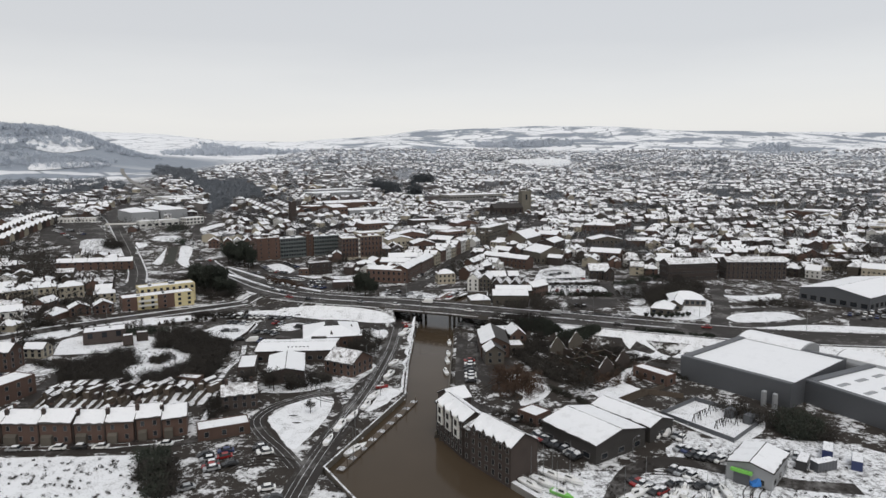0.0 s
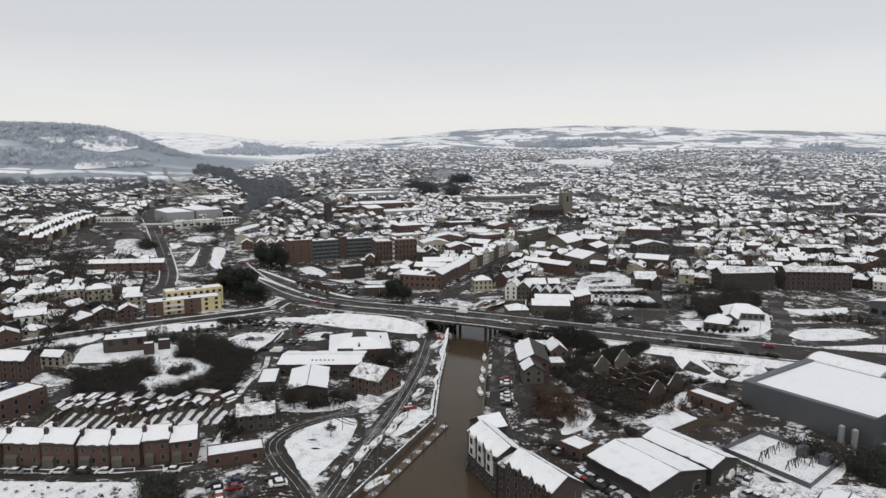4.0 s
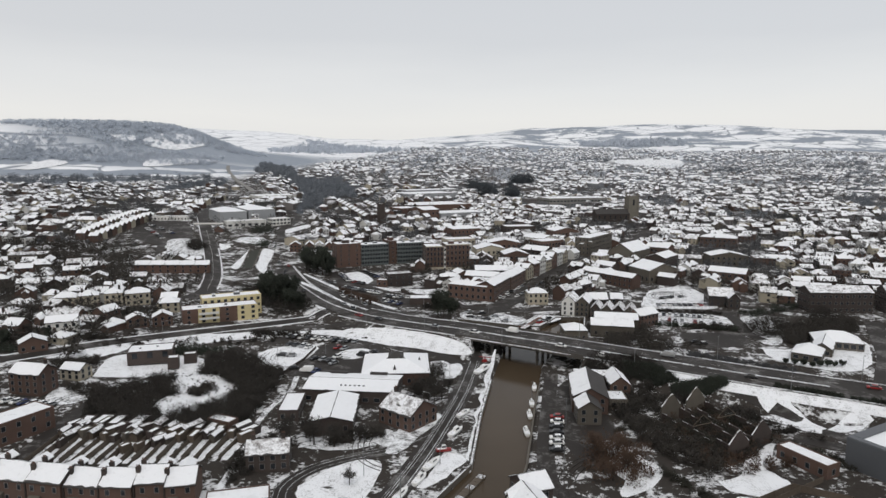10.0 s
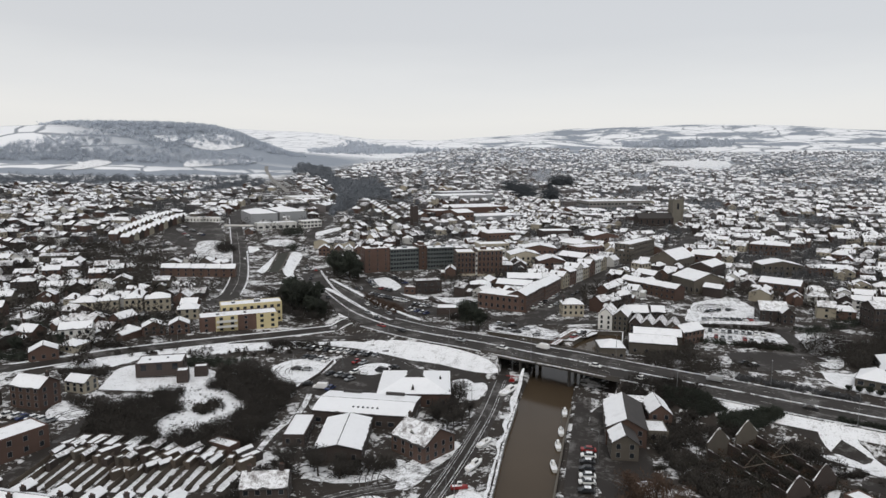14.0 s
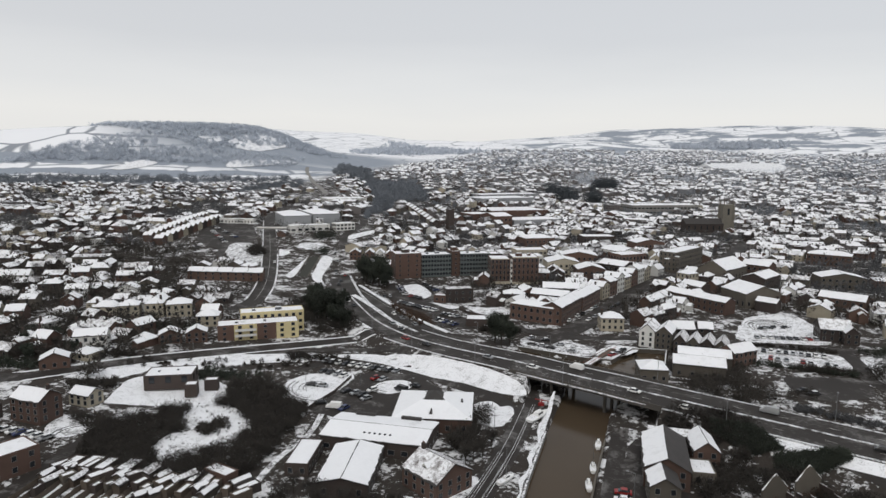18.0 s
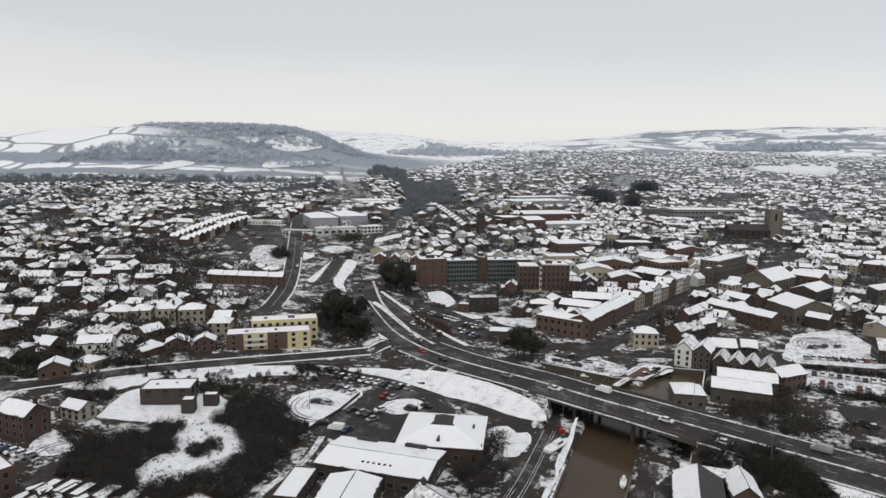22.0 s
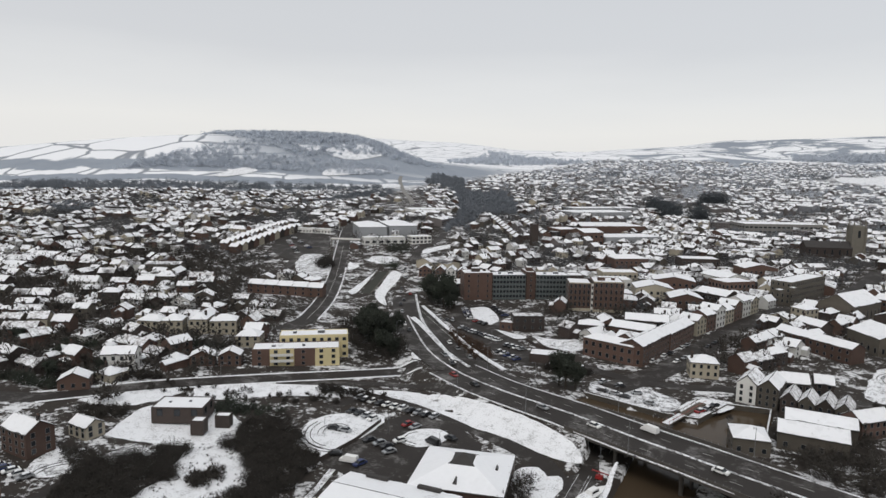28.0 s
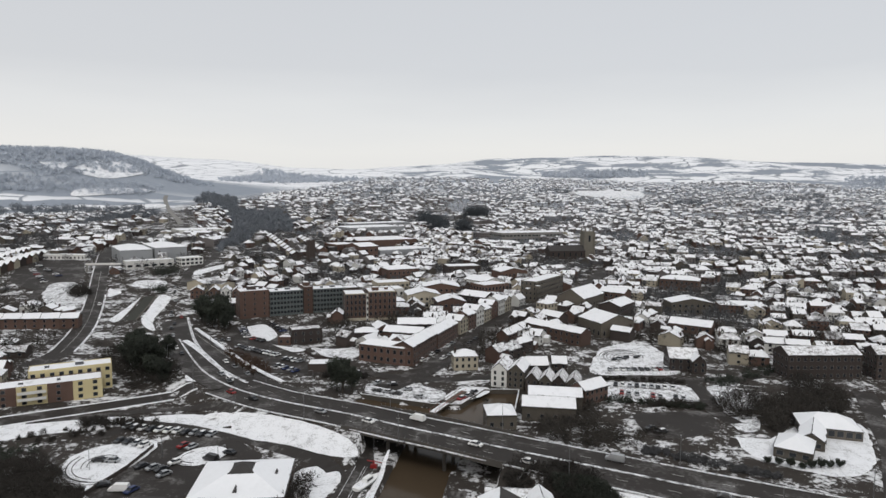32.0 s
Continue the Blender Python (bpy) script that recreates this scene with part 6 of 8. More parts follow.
def lots():
    """House lots in rows that turn from district to district, as (x, y, angle, width)."""
    out = []
    for size, y0, y1 in ((115, 200, 775), (205, 775, 2300)):
        for cy in np.arange(y0, y1, size):
            for cx in np.arange(-0.95 * cy - 300 - size, 0.85 * cy + 260, size):
                r = random.Random(int(cx * 7 + cy * 13))
                where = zone(cx + size / 2, cy + size / 2)
                if cx < -250:
                    base = r.choice((88, 94, 98, 102, 108, 4, -10)) if cy > 420 else r.choice((-12, -4, 18, 30, 42))
                else:
                    base = r.choice((-38, -30, -22, -14, -6, 8, 48, 58, 66))
                terrace = r.random() < 0.4
                a = radians(base)
                far = 1 + max(0, cy - 800) / 2000
                centre = where == "centre" and cy < 740
                v, row = -size, 0
                while v < size * 1.6:
                    u = -size
                    wob = r.uniform(0, 6)
                    while u < size * 1.6:
                        w = (r.uniform(5.2, 7.5) if terrace else r.uniform(7, 12)) * (1 if r.random() > 0.08 else 1.9)
                        x = cx + size / 2 + u * math.cos(a) - v * math.sin(a)
                        y = cy + size / 2 + u * math.sin(a) + v * math.cos(a)
                        if cx <= x < cx + size and cy <= y < cy + size and zone(x, y):
                            gap = noise.noise((x * 0.012, y * 0.012, 2.0))
                            if gap > -0.27 and r.random() < (0.92 if centre else 0.86):
                                turn = base + r.uniform(-4, 4) + (90 if r.random() < (0.38 if centre else 0.16) else 0) + (r.uniform(-25, 25) if centre and r.random() < .3 else 0)
                                out.append((x + r.uniform(-1, 1), y + math.sin(u / 30 + wob) * 2 + r.uniform(-1, 1), turn, w))
                        u += (w + (0.3 if terrace else r.uniform(0.6, 1.6) if centre else r.uniform(1.0, 3.4))) * far
                    row += 1
                    v += (r.uniform(11, 14) if centre else (r.uniform(13, 16) if row % 2 else r.uniform(20, 26))) * far
    return out


PROTO = {}
WALLS = [BRICK, BRICK, BRICK_DARK, CREAM, WHITE, BRICK_DARK, STONE]
NAMES = ["brick", "brick", "sooty brick", "cream rendered", "white rendered", "dark brick", "grey stone"]


def house_proto(i):
    """One small house with its parts, at the origin; i picks form and walls."""
    if i in PROTO:
        return PROTO[i]
    r = random.Random(100 + i)
    w, d, e, rise = r.uniform(7.5, 11.5), r.uniform(6.5, 8), r.choice((4.4, 4.8, 5.2, 5.8)), r.uniform(2.0, 2.8)
    kind = ("long", "long", "cross", "hip")[i % 4]
    if i >= 21:
        w, e, rise, kind = r.uniform(8, 15), r.choice((2.6, 2.8, 4.4)), r.uniform(1.9, 2.5), ("hip", "hip", "long")[i % 3]
    n = len(PLOTS)
    t, m, w = building("house", (-w / 2, -d / 2), (w / 2, -d / 2), d, e, rise, WALLS[i % 7], (ROOF, ROOF, ROOF_THIN)[i % 3], kind, 0,
                       NAMES[i % 7] + " house under a snow-covered roof", "house", 2 if e > 4 else 1, 4.6, (1.3, 1.2), ((0.08, 0.5),), "town houses", sides=False)
    del PLOTS[n:]
    # a lower wing at the back or the front, with its own snowy gable
    ww, wd, we = r.uniform(2.8, 4.2), r.uniform(2.6, 4.6), e * r.choice((.55, .62, 1.0))
    s = Shape()
    s.extrude_y([(0, -1.5), (ww, -1.5), (ww, we), (ww / 2, we + 1.1), (0, we)], 0, wd)
    q = roof_shape("cross", ww, wd, we, 1.1, .25, .3)
    k = len(s.v)
    s.v += q.v
    s.f += [tuple(k + e_ for e_ in f) for f in q.f]
    s.m += [1] * len(q.f)
    front = i % 2 == 0
    part("wing", s.mesh("wing", WALLS[i % 7], ROOF), t, Matrix.Translation((r.uniform(.3, max(.4, w - ww - .3)), -wd + .15 if front else d - .15, 0)))
    PROTO[i] = (t, w, d)
    return PROTO[i]


def far_house(s, P, w, d, e, rise, style, close):
    """Walls, roof, wing, windows and chimney of one distant house, added to the mesh of its district; P places local points."""
    u, v, o = w / 2, d / 2, 0.32
    if style == "hip":
        k = min(u - .4, v * .95)
        for ring in ([(-u, -v), (u, -v)], [(u, -v), (u, v)], [(u, v), (-u, v)], [(-u, v), (-u, -v)]):
            (a, b), (c, f) = ring
            s.poly((P(a, b, -3), P(c, f, -3), P(c, f, e), P(a, b, e)), 0)
        A, B = P(-u + k, 0, e + rise), P(u - k, 0, e + rise)
        c = [P(-u - o, -v - o, e - .1), P(u + o, -v - o, e - .1), P(u + o, v + o, e - .1), P(-u - o, v + o, e - .1)]
        s.poly((c[0], c[1], B, A), 1), s.poly((c[1], c[2], B), 1), s.poly((c[2], c[3], A, B), 1), s.poly((c[3], c[0], A), 1)
    elif style == "flat":
        for (a, b), (c, f) in (((-u, -v), (u, -v)), ((u, -v), (u, v)), ((u, v), (-u, v)), ((-u, v), (-u, -v))):
            s.poly((P(a, b, -3), P(c, f, -3), P(c, f, e + .3), P(a, b, e + .3)), 0)
        s.poly((P(-u + .2, -v + .2, e + .1), P(u - .2, -v + .2, e + .1), P(u - .2, v - .2, e + .1), P(-u + .2, v - .2, e + .1)), 1)
    else:
        s.poly((P(-u, -v, -3), P(u, -v, -3), P(u, -v, e), P(-u, -v, e)), 0)
        s.poly((P(u, v, -3), P(-u, v, -3), P(-u, v, e), P(u, v, e)), 0)
        s.poly((P(u, -v, -3), P(u, v, -3), P(u, v, e), P(u, 0, e + rise), P(u, -v, e)), 0)
        s.poly((P(-u, v, -3), P(-u, -v, -3), P(-u, -v, e), P(-u, 0, e + rise), P(-u, v, e)), 0)
        for sg in (-1, 1):
            q = (P(-sg * (u + o), sg * (v + o), e - .15), P(sg * -(u + o), 0, e + rise + .15), P(sg * (u + o), 0, e + rise + .15), P(sg * (u + o), sg * (v + o), e - .15))
            s.poly(q, 1)
    if style == "wing":
        ww, wd, x0 = w * rng.uniform(.3, .45), d * rng.uniform(.3, .75), rng.uniform(-u + .3, u * .2)
        sg = rng.choice((-1, 1))
        y0, y1, we, wr = sg * (v - 1.6), sg * (v + wd), e * .96, rise * .62
        xm, x1 = x0 + ww / 2, x0 + ww
        s.poly((P(x0, y1, -3), P(x1, y1, -3), P(x1, y1, we), P(xm, y1, we + wr), P(x0, y1, we)), 0)
        s.poly((P(x0, y0, -3), P(x0, y1, -3), P(x0, y1, we), P(x0, y0, we)), 0)
        s.poly((P(x1, y1, -3), P(x1, y0, -3), P(x1, y0, we), P(x1, y1, we)), 0)
        yo = y1 + sg * .25
        s.poly((P(x0 - .25, yo, we - .1), P(xm, yo, we + wr + .14), P(xm, y0 - sg * 1.2, we + wr + .14), P(x0 - .25, y0, we - .1)), 1)
        s.poly((P(xm, yo, we + wr + .14), P(x1 + .25, yo, we - .1), P(x1 + .25, y0, we - .1), P(xm, y0 - sg * 1.2, we + wr + .14)), 1)
    if close:
        n = max(1, int(w / 2.7))
        for z0, z1 in ((0.9, 2.1), (3.3, 4.4)):
            if z1 < e:
                for i in range(n):
                    q = -u + w * (i + .5) / n
                    for sg in (-1, 1):
                        s.poly((P(q - sg * -.5, sg * (v + .05), z0), P(q - sg * .5, sg * (v + .05), z0), P(q - sg * .5, sg * (v + .05), z1), P(q - sg * -.5, sg * (v + .05), z1)), 2)
        if style != "flat":
            for f in ((w * .36,) if w < 9 else (w * .36, -w * .34)):
                cz = e + rise * (.5 if style == "hip" else 1)
                for a, b, c, g in ((f - .4, -.3, f + .4, -.3), (f + .4, .3, f - .4, .3), (f + .4, -.3, f + .4, .3), (f - .4, .3, f - .4, -.3)):
                    s.poly((P(a, b, cz - .8), P(c, g, cz - .8), P(c, g, cz + 1.2), P(a, b, cz + 1.2)), 3)
                s.poly((P(f - .4, -.3, cz + 1.2), P(f + .4, -.3, cz + 1.2), P(f + .4, .3, cz + 1.2), P(f - .4, .3, cz + 1.2)), 3)


def town():
    every = lots()
    xs, ys = np.array([q[0] for q in every]), np.array([q[1] for q in every])
    ok = free_lots(xs, ys, 3.6) & (to_line(xs, ys, QUAY_ROAD)[0] > 12)
    seen, good = {}, []
    for lot, fine in zip(every, ok):
        x, y = lot[0], lot[1]
        if not fine:
            continue
        gx, gy = int(x // 8), int(y // 8)
        near_by = [q for a in (-1, 0, 1) for b in (-1, 0, 1) for q in seen.get((gx + a, gy + b), ())]
        if any((x - q[0]) ** 2 + (y - q[1]) ** 2 < 27 for q in near_by):
            continue
        seen.setdefault((gx, gy), []).append((x, y))
        good.append(lot)
    near = sorted((q for q in good if q[1] < 545 and -330 < q[0] < 160), key=lambda q: q[1])[:150]
    taken = set(near)
    far = [q for q in good if q not in taken]
    used = set()
    for x, y, turn, _ in near:
        i = rng.randrange(21) if x > -170 or rng.random() < .4 else 21 + rng.randrange(12)
        t, w, d = house_proto(i)
        m = Matrix.Translation((x, y, gz(x, y))) @ Matrix.Rotation(radians(turn), 4, "Z") @ Matrix.Translation((-w / 2, -d / 2, 0))
        if i in used:
            copy_thing(t, m)
        else:
            t.matrix_basis = m
            used.add(i)
    hx, hy = [], []
    for x, y, turn, w in near:
        a = radians(turn)
        for k in range(-4, 5):
            u, v = k * 1.7, -6.5 if (int(x) % 2) else 7.0
            hx.append(x + u * math.cos(a) - v * math.sin(a))
            hy.append(y + u * math.sin(a) + v * math.cos(a))
    keep = free_lots(hx, hy, .5)
    hc = [(x, y, gz(x, y) + .8) for x, y, k in zip(hx, hy, keep) if k]
    single("garden_hedges", tri_mesh("garden_hedges", twigs(hc, [rng.uniform(.8, 1.6) for _ in hc], 60, .55, .09, 21), TWIG), "dark garden hedges between the houses", "hedge", kind="stuff")
    # walls pale band by band, haze worked into their colours
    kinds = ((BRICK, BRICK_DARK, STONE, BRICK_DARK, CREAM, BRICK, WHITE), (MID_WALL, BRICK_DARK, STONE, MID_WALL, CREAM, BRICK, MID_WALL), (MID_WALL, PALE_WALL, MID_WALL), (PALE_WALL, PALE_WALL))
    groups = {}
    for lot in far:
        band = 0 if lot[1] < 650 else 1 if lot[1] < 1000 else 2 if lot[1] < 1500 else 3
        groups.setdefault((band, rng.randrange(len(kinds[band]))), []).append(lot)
    for (band, k), spots in sorted(groups.items()):
        s = Shape()
        zs = land(np.array([q[0] for q in spots]), np.array([q[1] for q in spots]))
        for (x, y, turn, w), z in zip(spots, zs):
            w, d, e, rise = w * .94, rng.uniform(6.2, 9.0), rng.choice((2.8, 4.2, 4.6, 4.8, 5.4, 6.2)), rng.uniform(1.8, 3.0)
            style = rng.choices(("gable", "hip", "wing", "flat"), (.36, .26, .32, .06))[0]
            if rng.random() < 0.03:
                w, d, e, rise = rng.uniform(18, 32), rng.uniform(11, 18), rng.uniform(4.5, 7), rng.uniform(1, 2.5)
            c, sn = math.cos(radians(turn)), math.sin(radians(turn))

            def P(a, b, q, x=x, y=y, z=float(z), c=c, sn=sn):
                return (x + a * c - b * sn, y + a * sn + b * c, z + q)
            far_house(s, P, w, d, e, rise, style, y < 1150)
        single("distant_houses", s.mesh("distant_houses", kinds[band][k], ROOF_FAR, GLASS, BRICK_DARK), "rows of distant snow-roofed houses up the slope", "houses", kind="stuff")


town()


# ---- trees ----
def tree_proto(kind, seed):
    """Trunk with limbs and a crown, at the origin."""
    r = random.Random(seed)
    h = {"bare": r.uniform(7, 10), "evergreen": r.uniform(8, 12), "shrub": r.uniform(2.6, 4)}[kind]
    s = Shape()
    s.tube((0, 0, -0.5), (r.uniform(-.2, .2), r.uniform(-.2, .2), h * .45), h * 0.028, h * 0.018, 7)
    cs, rs = [], []
    limbs = 9 if kind != "shrub" else 6
    for i in range(limbs):
        a = 2 * math.pi * i / limbs + r.uniform(-.3, .3)
        b = h * r.uniform(.25, .45)
        e = Vector((math.cos(a) * h * r.uniform(.14, .30), math.sin(a) * h * r.uniform(.14, .30), h * r.uniform(.55, .88)))
        s.tube((0, 0, b), e, h * 0.014, h * 0.004, 5)
        for q in (0.55, 0.8, 1.0):
            cs.append(tuple(Vector((0, 0, b)).lerp(e, q) + Vector((r.uniform(-.5, .5), r.uniform(-.5, .5), r.uniform(0, .5))) * h * .06))
            rs.append(h * r.uniform(.09, .15))
    if kind == "evergreen":
        for i in range(10):
            f = i / 10
            cs.append((r.uniform(-.1, .1) * h, r.uniform(-.1, .1) * h, h * (.3 + .65 * f)))
            rs.append(h * (0.24 - 0.15 * f))
    per = {"bare": 75, "evergreen": 130, "shrub": 90}[kind]
    ln, wd = {"bare": (h * .085, 0.045), "evergreen": (h * .05, 0.16), "shrub": (0.55, 0.06)}[kind]
    tw = twigs(cs, rs, per, ln, wd, seed, 0.9)
    return s.mesh("trunk", BARK), tw


TREES = {}


def tree(kind, x, y, scale=1.0, mat=None, variant=None, z=None):
    mat = mat or (EVERGREEN if kind == "evergreen" else TWIG)
    v = rng.randrange(3) if variant is None else variant
    key = (kind, v, mat.name)
    if key not in TREES:
        trunk, tw = tree_proto(kind, 31 + v * 7 + len(kind))
        TREES[key] = (trunk, tri_mesh("crown", tw, mat))
    trunk, crown = TREES[key]
    z = gz(x, y) if z is None else z
    label = {"bare": "bare winter tree with dark fine twigs", "evergreen": "dense dark evergreen tree", "shrub": "rounded dark clipped shrub in snow"}[kind]
    t = thing({"bare": "bare_tree", "evergreen": "evergreen_tree", "shrub": "shrub"}[kind],
              Matrix.Translation((x, y, z)) @ Matrix.Rotation(rng.uniform(0, 6.28), 4, "Z") @ Matrix.Scale(scale, 4), label, "tree" if kind != "shrub" else "shrub")
    part("trunk", trunk, t)
    part("crown", crown, t)


def scatter(kind, ring, n, lo=0.7, hi=1.2, mat=None, keep=None, seed=1):
    r = random.Random(seed)
    xs, ys = [p[0] for p in ring], [p[1] for p in ring]
    made = 0
    for _ in range(n * 30):
        x, y = r.uniform(min(xs), max(xs)), r.uniform(min(ys), max(ys))
        if inside(x, y, ring) and (keep is None or not inside(x, y, keep)):
            tree(kind, x, y, r.uniform(lo, hi), mat)
            made += 1
            if made >= n:
                return


def thicket(name, ring, n, hgt, label, mat=TWIG, seed=3, keep=None, per=90, lift=0.0, length=0.9, width=0.11):
    """Scrub that nobody could count, as one mesh."""
    g = np.random.default_rng(seed)
    xs, ys = np.array([p[0] for p in ring]), np.array([p[1] for p in ring])
    x, y = g.uniform(xs.min(), xs.max(), n * 6), g.uniform(ys.min(), ys.max(), n * 6)
    ok = inside(x, y, ring)
    if keep:
        ok &= ~inside(x, y, keep)
    x, y = x[ok][:n], y[ok][:n]
    hh = hgt * g.uniform(0.35, 1.0, len(x))
    z = bank(x, y) + lift + hh * 0.5
    tw = twigs(np.stack([x, y, z], -1), hh * 0.62, per, length, width, seed, 0.95)
    single(name, tri_mesh(name, tw, mat), label, "scrub", kind="stuff")


CLEARING = [(-113, 206), (-122, 213), (-124, 222), (-121, 228), (-128, 232), (-133, 246), (-120, 247), (-107, 239), (-102, 231), (-103, 221), (-109, 214)]
WOOD = [(-147, 222), (-140, 208), (-122, 200), (-96, 202), (-88, 214), (-95, 250), (-108, 262), (-124, 272), (-132, 262), (-124, 250), (-136, 236)]
thicket("scrub_wood", WOOD, 1000, 4.4, "dark leafless scrub round a snowy clearing", TWIG, 3, CLEARING, 210, length=.6, width=0.07)
thicket("hedge_bank", [(-200, 262), (-150, 270), (-110, 296), (-100, 302), (-104, 308), (-160, 280), (-205, 272)], 60, 2.0, "low dark hedge along the side road", TWIG, 4)
thicket("rail_scrub", [(-6, 352), (20, 318), (60, 318), (70, 326), (40, 324)], 40, 3.5, "bare scrub behind the basin warehouses", TWIG, 5)
thicket("river_trees", [(24, 333), (42, 350), (43, 323), (54, 313), (41, 306), (23, 310)], 150, 5.5, "dark bare trees below the carriageway", TWIG, 6)
thicket("car_park_trees", [(87, 359), (104, 377), (112, 366), (136, 406), (140, 380), (104, 343), (89, 343)], 190, 6.0, "dark trees between car park and restaurant", TWIG, 60)
thicket("restaurant_trees", [(107, 358), (124, 372), (142, 378), (135, 358), (112, 345), (101, 331), (99, 343)], 260, 5.5, "dense dark bare trees behind the restaurant", TWIG, 92, per=110)
thicket("verge_brush", [(52, 306), (92, 292), (91, 296), (56, 312)], 90, 1.6, "low snow-caught brush along the carriageway", TWIG_GREY, 93, per=70)
thicket("lot_hedge", [(46, 354), (82, 351), (83, 354), (47, 358)], 50, 2.4, "dark hedge below the terraced car park", EVERGREEN, 61)
thicket("lot_hedge", [(46, 383), (84, 383), (84, 386), (46, 387)], 40, 1.8, "low hedge above the terraced car park", TWIG, 62)
thicket("bank_mound", [(24.8, 273.3), (36.7, 270.9), (42.9, 263.1), (35.8, 261.4), (26.2, 268.1)], 420, 2.2, "dense dark hedge mound below the road", EVERGREEN, 63, per=120, length=.45, width=.09)
thicket("bank_mound", [(41.2, 260.8), (57.8, 263.7), (58.6, 261.6), (48.5, 255.3), (40.8, 256.8)], 420, 2.4, "dense dark hedge beside the works", EVERGREEN, 64, per=120, length=.45, width=.09)
thicket("verge_hedge", [(72.9, 263.0), (103, 254.0), (102.4, 252.6), (72.4, 261.2)], 60, 1.4, "clipped dark hedge along the verge", EVERGREEN, 65)
thicket("quay_bushes", [(19, 245), (33, 263), (36, 258), (28, 242), (24, 233)], 90, 3.2, "dark bushes behind the boathouses", TWIG, 66)
thicket("junction_row", [(-130, 400), (-113, 390), (-95, 372), (-91, 358), (-112, 376)], 90, 4.0, "row of russet bare trees beside the car park", TWIG_RED, 67, per=70)
thicket("loop_trees", [(-287, 489), (-285, 503), (-267, 487), (-269, 475)], 90, 6.0, "dark trees on the oval green", TWIG, 68)
thicket("culvert_trees", [(-236, 500), (-226, 500), (-224, 508), (-238, 506)], 24, 6.0, "dark trees at the end of the culvert", EVERGREEN, 69)
thicket("hall_trees", [(-262, 548), (-248, 556), (-238, 548), (-250, 536)], 50, 8.0, "dark trees before the sports hall", EVERGREEN, 70)
thicket("road_trees", [(-226, 600), (-196, 560), (-176, 560), (-190, 640), (-226, 650)], 70, 6.0, "bare trees beside the north road", TWIG, 71)
thicket("russet_scrub", [(12, 196), (24, 188), (30, 205), (24, 222), (12, 216)], 70, 5.0, "russet leafless scrub in the yard", TWIG_RED, 7)
thicket("works_scrub", [(24, 232), (40, 248), (90, 225), (70, 236), (60, 250), (30, 262), (20, 255)], 140, 3.0, "scrub round the derelict works", TWIG, 8)
thicket("shed_scrub", [(78, 186), (92, 168), (104, 160), (104, 168), (92, 182), (84, 190)], 70, 4.5, "dark scrub below the warehouse wall", TWIG, 9)
thicket("junction_scrub", [(-191, 387), (-178, 388), (-171, 403), (-129, 357), (-123, 343), (-138, 337), (-162, 356)], 260, 5.0, "dark scrub beside the junction", TWIG, 10)
for x, y, k in ((-136, 348, 1.0), (-144, 352, 1.15), (-141, 358, 1.1), (-151, 360, 1.2), (-150, 368, 1.1), (-158, 364, 1.1), (-160, 374, 1.0), (-166, 382, 1.1), (-146, 376, 0.9), (-130, 346, 0.8)):
    tree("evergreen", x, y, k * 1.35)
for x, y, k in ((-166, 446, 1.1), (-160, 443, 1.2), (-155, 441, 1.2), (-170, 450, 1.1), (-163, 452, 1.2), (-157, 449, 1.0), (-151, 446, 1.0), (-161, 457, 1.1), (-150, 438, .8)):
    tree("evergreen", x, y, k * 1.3)
for x, y, k in ((-112, 372, .7), (-108, 366, .7), (-103, 361, .8), (-98, 356, .7), (-116, 378, .7), (-94, 352, .6), (-121, 384, .7)):
    tree("bare", x, y, k, TWIG_RED)
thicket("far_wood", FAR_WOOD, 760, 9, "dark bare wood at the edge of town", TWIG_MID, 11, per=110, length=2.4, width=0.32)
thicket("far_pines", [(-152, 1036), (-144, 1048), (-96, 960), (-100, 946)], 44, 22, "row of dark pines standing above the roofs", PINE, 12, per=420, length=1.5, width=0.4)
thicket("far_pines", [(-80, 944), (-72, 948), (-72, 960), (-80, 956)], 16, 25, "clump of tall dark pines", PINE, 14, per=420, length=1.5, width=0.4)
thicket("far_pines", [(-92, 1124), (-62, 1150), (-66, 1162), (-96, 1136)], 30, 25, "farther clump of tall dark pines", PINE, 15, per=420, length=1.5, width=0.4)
# far woods use twig colours paled for haze
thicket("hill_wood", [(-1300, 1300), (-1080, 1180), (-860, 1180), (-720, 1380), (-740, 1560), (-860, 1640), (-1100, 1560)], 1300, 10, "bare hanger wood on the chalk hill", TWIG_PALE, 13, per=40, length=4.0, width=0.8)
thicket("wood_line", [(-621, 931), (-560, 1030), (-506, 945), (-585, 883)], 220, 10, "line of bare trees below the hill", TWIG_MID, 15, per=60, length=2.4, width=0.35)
thicket("hill_hedges", [(-1098, 905), (-1094, 1021), (-1023, 1178), (-870, 1134), (-900, 1080), (-985, 1010)], 260, 10, "belt of haze-pale trees between white fields", TWIG_PALE, 16, per=60, length=3.0, width=0.5)
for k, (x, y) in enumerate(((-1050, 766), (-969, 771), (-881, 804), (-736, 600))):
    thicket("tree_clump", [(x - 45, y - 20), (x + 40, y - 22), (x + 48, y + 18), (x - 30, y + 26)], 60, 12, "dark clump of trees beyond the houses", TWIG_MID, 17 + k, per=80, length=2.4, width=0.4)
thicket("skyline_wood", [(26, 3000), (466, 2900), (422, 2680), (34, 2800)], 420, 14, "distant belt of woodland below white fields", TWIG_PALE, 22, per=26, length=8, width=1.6)
